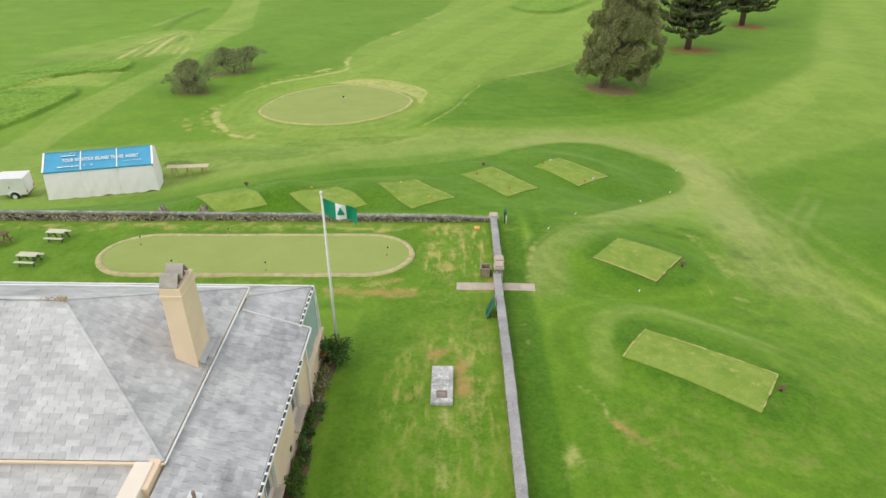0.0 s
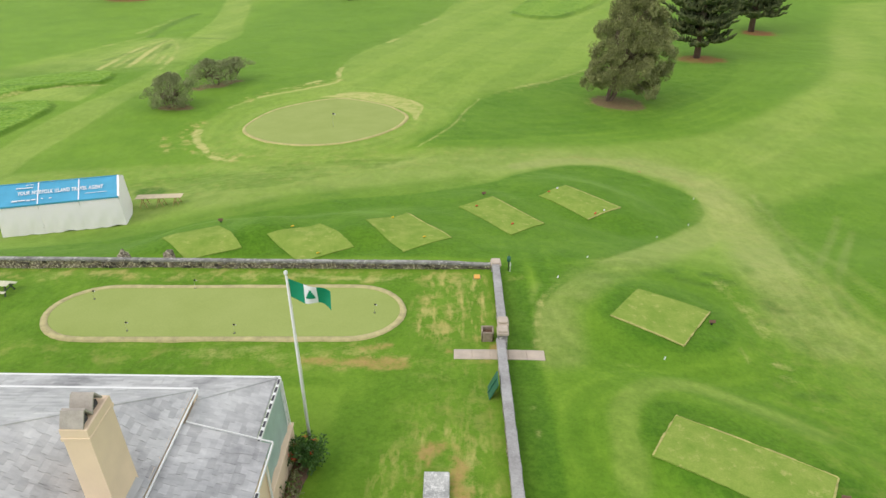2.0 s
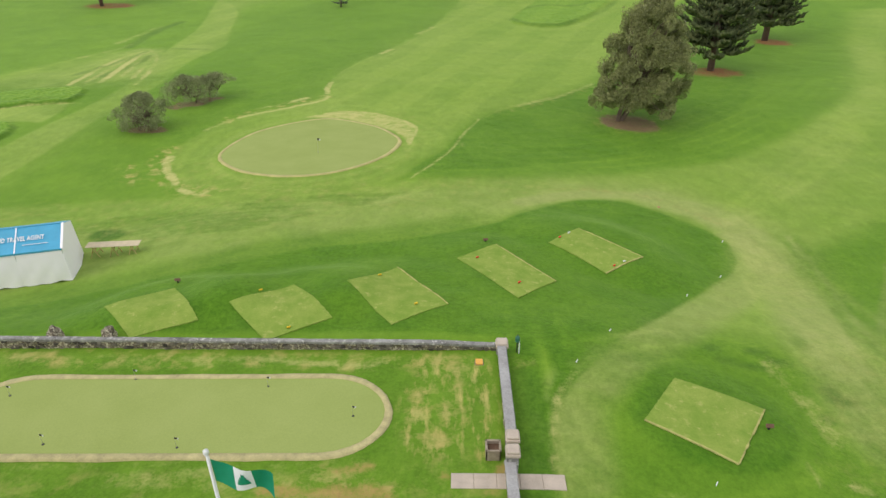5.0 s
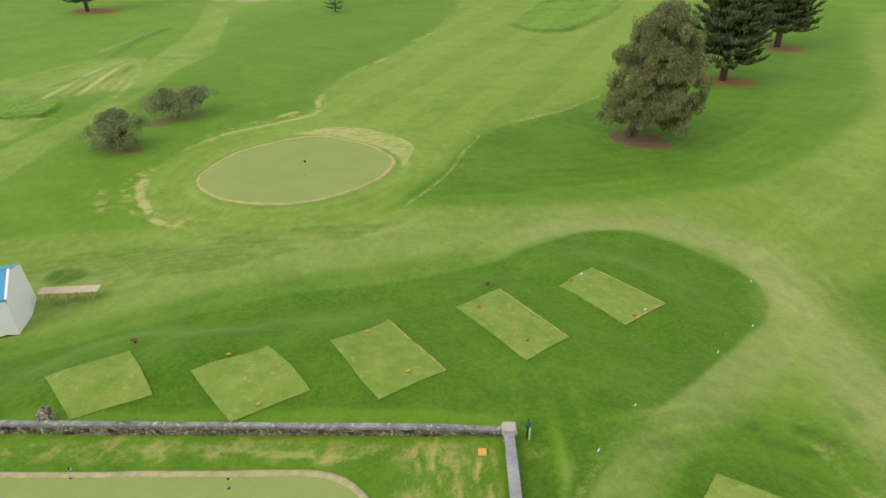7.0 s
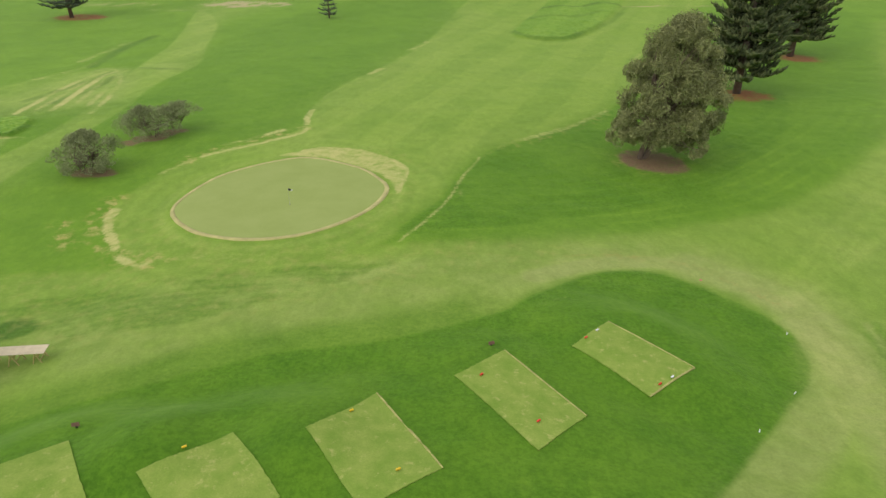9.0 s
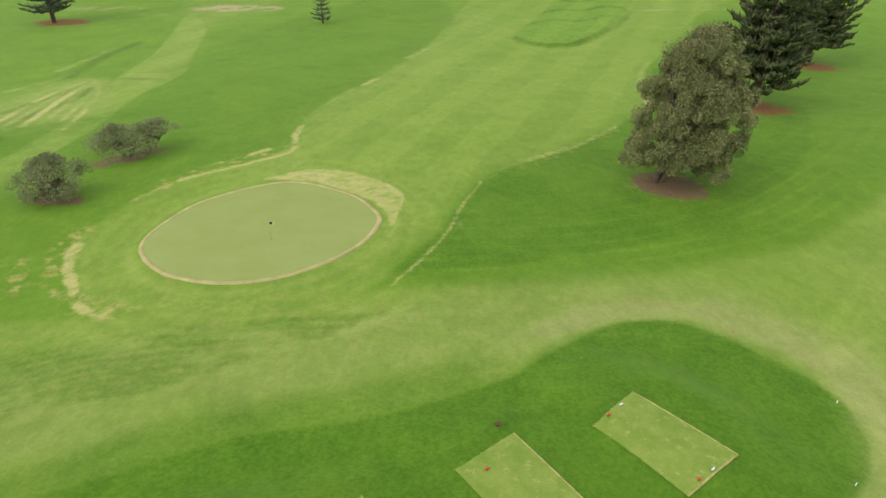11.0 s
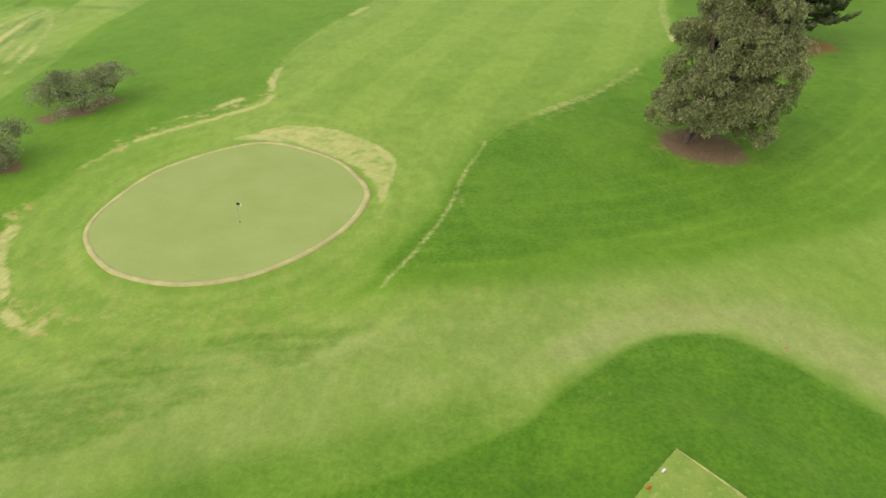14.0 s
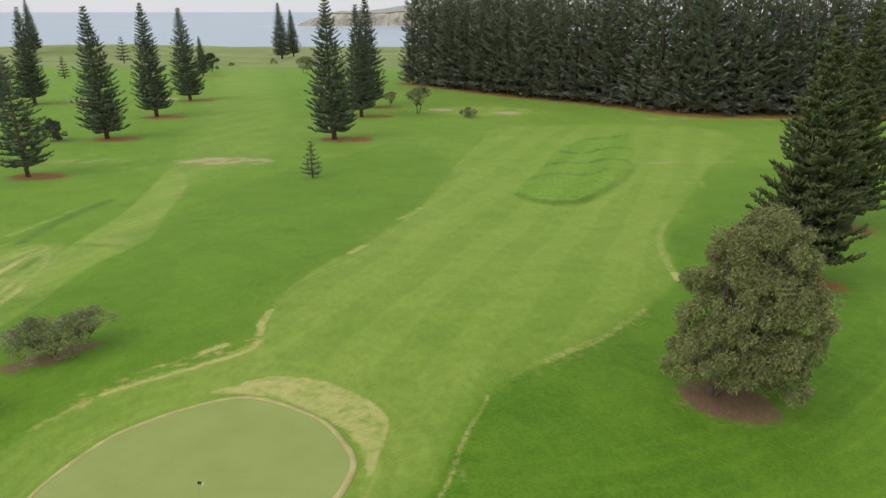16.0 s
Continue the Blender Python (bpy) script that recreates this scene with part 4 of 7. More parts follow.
area("litter", [(15.6, 81.3), (15.5, 79.2), (16.8, 77.4), (18.6, 76.6), (20.6, 76.9), (21.4, 78.6), (20.6, 81.0), (18, 82.2)], 1.5, .95, 1.0, .1)
disc("scuff", 18.2, 79.4, 3.4, 2.8, 1.6, .8)
for k in ((-30.6, 75.6, 2.1, 1.1), (-29.3, 84.3, 1.8, 1.0), (-27.6, 86.4, 1.5, .7), (-30.4, 83.0, 1.2, .8), (-28.3, 85.4, 1.2, .7), (-85, 188, 3.5, 1.6)):
    disc("litter", *k, .7, .9, .1)
stroke("mulch", [(-18, 322.5), (2, 299.5), (21.5, 277.5), (51, 252.5), (66, 233.8), (80.8, 229.6), (130, 229)], 1.8, 2, .9, .6)
area("mulch", [(-16, 324), (2.3, 301.5), (21.8, 279.7), (51.5, 254.9), (66.4, 235.8), (81, 231.6), (140, 231), (200, 300), (60, 400)], 3, .8, .3, curve=False)
# sand and thin ground further off
for k in ((-1.5, 243, 4, 3.0), (17.6, 238, 4.6, 2.6), (-117.5, 265.4, 6, 4), (-93, 268, 4, 4)):
    disc("sand", *k, 1.2, .9, .2)
area("pale", [(-6, 236), (0, 249), (14, 252), (26, 244), (20, 232)], 3, .8)
for k in ((-41.5, 165.6, 10, 4.5, .72), (-68.1, 165.8, 10, 3.4, .5), (-52.2, 160.3, 8, 3, .42), (-22, 171, 4, 1.6, .45), (28, 236, 5, 3, .4), (62, 226, 6, 2, .45), (-75, 480, 30, 12, .5), (-20, 226, 3, 2, .2)):
    disc("sand", *k[:4], 3, k[4], .55)
stroke("sand", [(36.1, 168.3), (44.1, 168.7), (56.1, 168.9)], .25, .8, .75, 1, .4)
stroke("straw", [(56, 226), (66, 229), (90, 226)], 1, 3, .5, 1, .4)
# a paler collar mown outside the green
collar = smooth_line([(-21.5, 66.4), (-21.8, 70.5), (-19.5, 76.2), (-13.5, 80.1), (-7.6, 77.6), (-4.8, 74.4), (-3.8, 70.8), (-5.1, 66.1), (-9, 62.2), (-13.3, 60.9), (-17.9, 62.3), (-21.5, 66.4)])
stroke("pale", collar, .3, .35, .75, .2, 0, False)
# stripes left by the mower on the fairway
u = (PX - 6)*.93 - (PYG - 80)*.36
fair = LAYERS["pale"]*sstep(76, 84, PYG)
LAYERS["stripe"] = np.clip(fair*1.2, 0, .65)*sstep(.4, .6, .5 + .5*np.sin(u*2*np.pi/7.5 + (fbm(PX/9, PYG/9) - .5)*1.5))
# rings mown round the green, and tracks that follow the worn path through the rough
ring = np.hypot((PX + 12.4)/8.0, (PYG - 69.5)/8.6)
turns = (ring > 1.02)*(ring < 1.75)*sstep(.45, .6, .5 + .5*np.sin(ring*34 + 3*fbm(PX/5, PYG/5)))*LAYERS["pale"]*.8
LAYERS["stripe"] = np.maximum(LAYERS["stripe"]*(ring > 1.3), turns)
edge_line = smooth_line([(-3.1, 61.9), (8.5, 63.7), (17.9, 67), (29.3, 72.8), (47.1, 90.9), (60, 115.9)])
w = window(edge_line, 18)
dist = np.min([seg_dist(PX[w], PYG[w], a, b) for a, b in zip(edge_line[:-1], edge_line[1:])], 0)
lines = sstep(.72, .95, .5 + .5*np.sin(dist*2*np.pi/1.5 + 2*fbm(PX[w]/8, PYG[w]/8)))*(1 - sstep(5, 15, dist))*sstep(.15, .4, LAYERS["lush"][w])*sstep(.3, .55, fbm(PX[w]/6 + 9, PYG[w]/6))
LAYERS["stripe"][w] = np.maximum(LAYERS["stripe"][w], .8*lines)
# loops mown round the tees beside the wall
w = np.s_[np.searchsorted(GY, 9):np.searchsorted(GY, 40), np.searchsorted(GX, 2.6):np.searchsorted(GX, 24)]
dist = np.minimum(seg_dist(PX[w], PYG[w], (8.8, 31.4), (11.8, 32.6)) - 2.2, seg_dist(PX[w], PYG[w], (8.2, 23.0), (12.8, 20.5)) - 1.6)
dist = np.minimum(dist, np.abs(PX[w] - 2.6) + 1.2)
loops = sstep(.55, .9, .5 + .5*np.sin(dist*2*np.pi/1.25 + 1.5*fbm(PX[w]/5, PYG[w]/5)))*sstep(.9, 1.5, dist)*(1 - sstep(3.6, 6.0, dist))*(.35 + .65*sstep(.3, .6, fbm(PX[w]/3.5 + 5, PYG[w]/3.5)))
LAYERS["stripe"][w] = np.maximum(LAYERS["stripe"][w], loops)
# tyre tracks fanning out from the worn corner
for k in range(9):
    stroke("stripe", [(19.0 + .22*k, 54.5), (17.9 + .45*k, 45.6), (16.2 + .5*k, 37.2), (16.0 + .75*k, 31.5), (16.4 + 1.3*k, 25)], .1, .35, (.7, .35, .55)[k % 3], .25, .35, size=4)
for k in range(7):
    stroke("stripe", [(20.4, 56 + .3*k), (27 + .3*k, 61.5 + .9*k), (40 + .5*k, 75 + 1.2*k), (56 + .4*k, 98 + 1.3*k), (68, 122 + 1.5*k)], .12, .5, (.8, .5, .65)[k % 3], .3, .4, size=5)
for k in range(4):
    stroke("stripe", [(16 + k, 40 - .4*k), (15 + 1.5*k, 33), (16.5 + 1.6*k, 26), (20 + 1.6*k, 19)], .1, .35, .6, .3, .4, size=3)
# mowing bands across the yard's lawn
w = np.s_[np.searchsorted(GY, 4):np.searchsorted(GY, 27.4), np.searchsorted(GX, -4.6):np.searchsorted(GX, 1.9)]
LAYERS["stripe"][w] = np.maximum(LAYERS["stripe"][w], .3*sstep(.35, .65, .5 + .5*np.sin(PX[w]*2*np.pi/1.25 + 1.2*fbm(PX[w]/3, PYG[w]/5))))
# the bank round the far patch of long grass
BANK = [[(10.8, 141.7), (11.7, 139.3), (13.7, 137.1), (16.3, 136.2), (20.2, 137.6), (23.1, 141.2)], [(18, 163.8), (22.8, 167), (26.8, 165.9), (31.6, 170.7), (35.2, 168.5)],
        [(22.9, 178.7), (27.7, 176.1), (33.6, 181.9), (39, 181.9)], [(31.6, 193.1), (37.9, 195.3), (43.2, 200.7)], [(14.1, 152.5), (19.1, 156.5), (24.1, 155.5), (30.1, 161.4)]]
for line, k in zip(BANK, (.8, .95, .95, .8, .5)):
    stroke("stain_shade", line, .3, .6, k, .5, .2)
stroke("pale", [(12.6, 133.4), (16.4, 133.2), (21.4, 135.2), (28.5, 146.5), (33.5, 156), (38, 167)], .6, 1.2, .8, .3, .2)
stroke("stain_shade", [(20.1, 136.9), (27.3, 147.6), (31.9, 156.7), (35.9, 167.2)], .15, .9, .5, .5, .3)
LAYERS["dune"] = sstep(385, 435, PYG + 50*(fbm(PX/50, PYG/40) - .5))
LAYERS["pale"] = np.maximum(LAYERS["pale"], .4*sstep(-26, -8, PX*.9 + 30 - (PYG - 150)*.19)*sstep(150, 190, PYG)*(1 - sstep(380, 430, PYG))*fbm(PX/14, PYG/14))

# level ground under the tees
TEES = [((-17.0, 38.95), (-14.4, 41.2), (-12.05, 38.0), (-14.75, 36.55)), ((-10.85, 39.2), (-8.3, 41.8), (-5.7, 38.55), (-8.45, 36.55)), ((-5.4, 41.75), (-3.05, 45.0), (-.1, 40.0), (-2.8, 38.0)),
        ((.4, 46.4), (2.8, 48.6), (5.9, 43.7), (3.6, 41.4)), ((6.25, 49.25), (8.5, 51.6), (11.9, 47.9), (9.15, 45.65)), ((7.6, 31.4), (9.6, 34.2), (12.95, 32.8), (10.6, 29.5)), ((7.1, 21.9), (8.6, 24.2), (13.5, 21.5), (11.85, 19.1))]
for corners in TEES:
    area("ring", corners, 1.4, 1, 0, curve=False)
    # shade of the hollow round each tee, painted as a darker halo
    q = np.array(corners)
    area("stain_shade", q.mean(0) + (q - q.mean(0))*1.2, 1.1, .34, .6, .5, curve=False, size=1.1)
PZG = land(PX, PYG) + (fbm(PX/3, PYG/3) - .5)*.10*(PYG < 400)*(1 - LAYERS["ring"]) + (1 - LAYERS["ring"])*(fbm(PX/.9, PYG/.9, 3) - .5)*.10*np.clip(LAYERS["lush"] + 2.5*LAYERS["tall"], 0, 3) + (.3 + .2*(PYG > 125))*LAYERS["tall"]
cells = np.arange(PX.size).reshape(PX.shape)
quads = np.stack([cells[:-1, :-1], cells[:-1, 1:], cells[1:, 1:], cells[1:, :-1]], -1).reshape(-1, 4)
rgb = [np.stack([LAYERS[k].ravel() for k in ks], 1) for ks in (("pale", "straw", "earth"), ("lush", "mulch", "sand"), ("tall", "dune", "stripe"), ("worn", "stain_shade", "litter"), ("dry", "scuff", "ring"))]
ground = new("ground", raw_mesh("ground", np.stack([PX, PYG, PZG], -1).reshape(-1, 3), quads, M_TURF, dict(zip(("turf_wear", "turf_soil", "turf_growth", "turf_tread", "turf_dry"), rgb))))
tagged(ground, "rolling green golf turf with mown fairways, worn tracks and dry patches", "grass", kind="structure")

# ---- sea, surf and far headland ----
sy = np.array([560, 700, 1000, 1600, 2200, 2600, 3000, 3400, 3900.])
sx = np.linspace(-3900, 3900, 15)
A, B = np.meshgrid(sx, sy)
# the sheet rises past 2.7 km to end at eye level, as the sea does at its true horizon
C = -15 + 32.2*np.clip((B - 2200)/1700, 0, 1)**2
cells = np.arange(A.size).reshape(A.shape)
quads = np.stack([cells[:-1, :-1], cells[:-1, 1:], cells[1:, 1:], cells[1:, :-1]], -1).reshape(-1, 4)
tagged(new("water", raw_mesh("water", np.stack([A, B, C], -1).reshape(-1, 3), quads, M_SEA)), "calm grey-blue sea under a pale sky", "sea", kind="structure")


def surf_line(pts, width, seed):
    """A broken band of foam lying on the water."""
    p = smooth_line(pts, n=8)
    rng = np.random.default_rng(seed)
    v, f = [], []
    for i, (x, y) in enumerate(p):
        w = width*(.35 + .65*rng.random())*(.3 + .7*math.sin(math.pi*(i + .5)/len(p)))
        v += [(x, y - w/2, -14.9), (x + rng.normal()*3, y, -14.5 + rng.random()*.4), (x, y + w/2, -14.9)]
    for i in range(len(p) - 1):
        f += [(3*i, 3*i + 3, 3*i + 4, 3*i + 1), (3*i + 1, 3*i + 4, 3*i + 5, 3*i + 2)]
    return tagged(part("surf", Geo().add(v, f), M_FOAM, smooth=True), "white surf breaking on the shore", "surf", kind="structure")


surf_line([(-236, 690), (-218, 672), (-200, 676), (-180, 700), (-165, 712)], 26, 3)
surf_line([(-455, 1740), (-420, 1752), (-380, 1746), (-350, 1750)], 50, 4)
surf_line([(-350, 1745), (-290, 1760), (-220, 1745), (-150, 1750), (-60, 1742)], 26, 5)


def headland():
    rng = np.random.default_rng(11)
    th = thing("headland", pose(0, 0, -15), "pale eroded sea cliffs with a grassy top across the bay", "headland", kind="structure")
    n = 150
    t = np.linspace(0, 1, n)
    x = -368 + 900*t
    y0 = 1760 + 12*np.sin(t*19) + 8*fbm(t*40, t*3)
    top = (7 + 17*sstep(.02, .09, t) + 9*fbm(t*12, t + 5) + 6*sstep(.2, .4, t))*sstep(-.01, .03, t)
    v, f = [], []
    rows = [(0, 0), (4, .3), (9, .62), (15, .86), (24, 1)]
    for i in range(n):
        for d, k in rows:
            v.append((x[i] + rng.normal()*1.2, y0[i] + d + 9*(vnoise(np.array(x[i]/6), np.array(d*1.0)) - .5), top[i]*k))
    m = len(rows)
    for i in range(n - 1):
        for j in range(m - 1):
            f.append((i*m + j, (i + 1)*m + j, (i + 1)*m + j + 1, i*m + j + 1))
    part("cliff", Geo().add(v, f), M_CLIFF, th)
    v, f = [], []
    for i in range(n):
        for d, k in ((23, 0), (90, 5), (240, 20*sstep(.08, .22, t[i])), (520, 8), (700, -60)):
            v.append((x[i] + d*.25, y0[i] + d, top[i] + k + 3*fbm(x[i]/40 + d, d/70.)))
    for i in range(n - 1):
        for j in range(4):
            f.append((i*5 + j, (i + 1)*5 + j, (i + 1)*5 + j + 1, i*5 + j + 1))
    part("grassy_top", Geo().add(v, f), M_HEADTOP, th, smooth=True)


headland()

# ---- greens and tees ----


def ring_points(pts, closed=True, n=6):
    return smooth_line(pts, closed, n)


def offset(p, d):
    t = np.roll(p, -1, 0) - np.roll(p, 1, 0)
    nrm = np.c_[t[:, 1], -t[:, 0]]/(np.linalg.norm(t, axis=1)[:, None] + 1e-9)
    return p + nrm*d


def lifted(p, up):
    return np.c_[p, land(p[:, 0], p[:, 1]) + up]


def turf_patch(th, name, outline, up, mat, rings=14, label="", ragged=0.0):
    """A sheet of fine turf inside an outline, following the ground."""
    c = outline.mean(0)
    v = np.vstack([lifted(c + (outline - c)*k, up) for k in np.linspace(1, 1/rings, rings)] + [lifted(c[None], up)])
    n = len(outline)
    f = [(i*n + j, i*n + (j + 1) % n, (i + 1)*n + (j + 1) % n, (i + 1)*n + j) for i in range(rings - 1) for j in range(n)]
    f += [((rings - 1)*n + j, (rings - 1)*n + (j + 1) % n, rings*n) for j in range(n)]
    if ragged:
        tuft = c + (outline - c)*(1 + np.random.default_rng(n).normal(0, ragged, (n, 1)))
        v[:n] = lifted(tuft, up)
        outline = tuft
    skirt = lifted(outline, up - .2)
    k = len(v)
    v = np.vstack([v, v[:n], skirt])
    f += [(k + j, k + n + j, k + n + (j + 1) % n, k + (j + 1) % n) for j in range(n)]
    return part(name, Geo().add(v, f), mat, th, label, True)


def turf_band(th, name, inner, outer, up, mat, label=""):
    n = len(inner)
    rng = np.random.default_rng(n)
    w = .8 + .4*fbm(np.arange(n)[:, None]*.35 + n, np.full((n, 1), 2.0)) + .06*rng.random((n, 1))
    outer = inner + (outer - inner)*w
    mid = (inner + outer)/2
    low = outer + (outer - inner)*.15
    v = np.vstack([lifted(inner, up - .03), lifted(inner, up), lifted(mid, up + .005), lifted(outer, up), lifted(low, up - .12)])
    f = [(i*n + j, i*n + (j + 1) % n, (i + 1)*n + (j + 1) % n, (i + 1)*n + j) for i in range(4) for j in range(n)]
    return part(name, Geo().add(v, f), mat, th, label, True)


def stadium(x0, x1, yc, r0, tilt, n=18):
    a = np.linspace(-np.pi/2, np.pi/2, n)
    right = np.c_[x1 + 1.15*r0*np.cos(a), yc + tilt*x1 + r0*np.sin(a)]
    left = np.c_[x0 - 1.15*r0*np.cos(a), yc + tilt*x0 - r0*np.sin(a)]
    xs = np.linspace(x1, x0, 26)[1:-1]
    top = np.c_[xs, yc + tilt*xs + r0]
    bot = np.c_[xs[::-1], yc + tilt*xs[::-1] - r0]
    return np.vstack([right, top, left, bot])


TOP = .06
pg = thing("putting_green", pose(0, 0, 0), "long oval practice putting green edged with dry straw-coloured turf", "putting green", kind="structure")
out = stadium(-17.0, -5.0, 31.72, 2.52, .016)
turf_patch(pg, "putting_turf", offset(out, -.42), TOP, M_PUTT)
turf_band(pg, "dry_edge", offset(out, -.42), offset(out, -.14), TOP + .015, M_RING, "band of dry straw-coloured turf")
mg = thing("main_green", pose(0, 0, 0), "round golf green of pale fine turf ringed by dry turf", "golf green", kind="structure")
out = ring_points([(-20.6, 66.7), (-20.9, 70.3), (-18.9, 75.4), (-13.4, 79.1), (-8.2, 77), (-5.7, 73.9), (-4.7, 70.9), (-6, 66.7), (-9.4, 63.1), (-13.3, 62), (-17.4, 63.1)])[::-1]
turf_patch(mg, "putting_turf", offset(out, -.36), TOP, M_PUTT)
turf_band(mg, "dry_edge", offset(out, -.36), offset(out, -.06), TOP + .006, M_RING2, "band of dry straw-coloured turf")


def tee(corners, dry, label):
    """A mown rectangle laid on its mound, thin and ragged at the edge."""
    th = thing("tee_box", pose(0, 0, 0), label, "tee box", "mown tees", "structure")
    q = np.array(corners, float)
    edge = np.vstack([a + (b - a)*np.linspace(0, 1, 34)[:-1, None] for a, b in zip(q, np.roll(q, -1, 0))])
    if np.sum(q[:, 0]*np.roll(q[:, 1], -1) - np.roll(q[:, 0], -1)*q[:, 1]) < 0:
        edge = edge[::-1]
    turf_patch(th, "tee_turf", edge, TOP - .01, M_TEE, 10, ragged=.005)
    # turf cut back to dry thatch along some of the sides
    for k in dry:
        a, b = q[k], q[(k + 1) % 4]
        rng = np.random.default_rng(int(100*abs(a[0])) + k)
        t = np.linspace(0, 1, 40)
        mid = a + (b - a)*t[:, None]
        nrm = np.array([b[1] - a[1], a[0] - b[0]])/np.linalg.norm(b - a)
        w = (.012 + .045*fbm(t*9 + a[0], t*2 + k) + .012*rng.random(40))*np.sin(np.pi*np.clip(t, .04, .96))**.3*(fbm(t*5 + a[1], t + 3.0) > .38)
        lo, hi = mid - nrm*(.012 + w[:, None]), mid + nrm*(.012 + w[:, None])*.6
        v = np.vstack([lifted(lo, TOP + .004), lifted(hi, TOP + .004), lifted(hi + nrm*.03, TOP - .15), lifted(lo, TOP - .05)])
        f = [(r*40 + i, r*40 + i + 1, (r + 1)*40 + i + 1, (r + 1)*40 + i) for r in range(2) for i in range(39)] + [(120 + i, 121 + i, 1 + i, i) for i in range(39)]
        part("dry_edge", Geo().add(v, f), M_THATCH, th, "dry straw-coloured cut edge")
    return th


for corners, dry in zip(TEES, ((), (), (1,), (1,), (1, 2), (2, 3), (1, 2, 0))):
    tee(corners, dry, "flat rectangular tee of pale mown turf on a grassy mound")

# ---- dry-stone and plaster walls of the yard ----


def coping(g, p0, p1, width, top, thick, rng, along):
    """Rough capping with an uneven edge."""
    n = int(np.hypot(*(np.array(p1) - p0))/.35)
    v, f = [], []
    nx, ny = (0, 1) if along == "x" else (1, 0)
    for i in range(n + 1):
        x, y = np.array(p0) + (np.array(p1) - p0)*i/n
        z = top(x, y)
        a, b, c = rng.normal(0, .006, 3)
        for s, dz in ((-1, -thick), (-1, -.03), (-.86, 0), (.86, 0), (1, -.03), (1, -thick)):
            o = s*(width/2) + a*np.sign(s)
            v.append((x + nx*o, y + ny*o, z + dz + (b if dz > -.05 else c)))
    for i in range(n):
        for j in range(5):
            f.append((i*6 + j, (i + 1)*6 + j, (i + 1)*6 + j + 1, i*6 + j + 1))
    f += [tuple(range(6)), tuple(n*6 + j for j in range(6))[::-1]]
    g.add(v, f)


STONE_MESHES = []


def stone_mesh(k):
    rng = np.random.default_rng(900 + k)
    g = Geo().box((0, 0, 0), (1, .5, 1), None, .16)
    v = np.concatenate(g.v)
    v += rng.normal(0, .05, v.shape)
    g.v = [v]
    me = g.mesh("stone")
    me.materials.append(M_STONE)
    return me


def wall_run(name, p0, p1, width, height, along, label, top=None, stones=0, seed=1, side=-1):
    rng = np.random.default_rng(seed)
    th = thing(name, pose(0, 0, 0), label, "stone wall", "yard walls", "structure")
    p0, p1 = np.array(p0, float), np.array(p1, float)
    top = top or (lambda x, y: ground_z(x, y) + height)
    n = int(np.linalg.norm(p1 - p0)/.3)
    nx, ny = (0, 1) if along == "x" else (1, 0)
    v, f = [], []
    for i in range(n + 1):
        x, y = p0 + (p1 - p0)*i/n
        lo, hi = ground_z(x, y) - .3, top(x, y) - .08
        for s in (-1, 1):
            for k in range(4):
                o = s*(width/2 - .04 + rng.normal(0, .015) + .03*(1 - k/3))
                v.append((x + nx*o, y + ny*o, lo + (hi - lo)*k/3))
    for i in range(n):
        a, b = i*8, (i + 1)*8
        f += [(a + k, b + k, b + k + 1, a + k + 1) for k in (0, 1, 2, 4, 5, 6)] + [(a + 3, b + 3, b + 7, a + 7)]
    f += [(0, 1, 2, 3, 7, 6, 5, 4), tuple(n*8 + j for j in (0, 1, 2, 3, 7, 6, 5, 4))]
    part("wall_core", Geo().add(v, f), M_WALLSTONE, th, "rubble core with lime and lichen")
    g = Geo()
    coping(g, p0, p1, width + .04, top, .13, rng, along)
    part("coping", g, M_WALLTOP if along == "x" else M_WALLPALE, th, "weathered grey capping")
    for _ in range(stones):
        t = rng.random()
        x, y = p0 + (p1 - p0)*t
        lo, hi = ground_z(x, y), top(x, y) - .16
        z = lo + .05 + (hi - lo - .05)*rng.random()
        o = side*(width/2 - .02)
        s = part("stone", STONE_MESHES[rng.integers(len(STONE_MESHES))], None, th)
        s.location = (x + nx*o, y + ny*o, z)
        w = .13 + .16*rng.random()
        s.scale = (w, .22, .08 + .08*rng.random())
        s.rotation_euler = (0, rng.normal(0, .12), 0 if along == "x" else math.pi/2)
    return th


def pier(parent, x, y, w, h, label):
    z = ground_z(x, y)
    g = Geo().box((x, y, z + h/2 - .3), (w, w, h), None, .03)
    p = part("pier", g, M_WALLTOP, parent, label)
    g = Geo().box((x, y, z + h - .26), (w + .1, w + .1, .14), None, .035).box((x, y, z + h - .14), (w + .02, w + .02, .12), None, .04)
    part("pier_cap", g, M_CONCRETE, p, "pale weathered stone cap")


STONE_MESHES += [stone_mesh(k) for k in range(6)]
WX = 2.22
north = wall_run("wall_north", (-60, 35.95), (WX - .1, 35.95), .2, .5, "x", "low old rubble-stone wall with grey weathered capping", lambda x, y: -1.0 - .1*sstep(-.6, 1.4, np.array(x)), 260, 5)
far_e = wall_run("wall_east_far", (WX + .08, 29.75), (WX + .08, 35.6), .36, .75, "y", "low plastered stone wall with grey weathered capping", lambda x, y: -.45 - .075*(y - 29.7), 0, 6)
near_e = wall_run("wall_east_near", (WX - .05, -6), (WX - .05, 28.75), .36, .95, "y", "long plastered stone wall with grey weathered capping", lambda x, y: ground_z(x, y) + .66, 0, 7)
pier(far_e, WX + .1, 35.75, .46, .72, "square stone end pier")
pier(far_e, WX + .08, 29.6, .42, 1.18, "square stone gate pier")
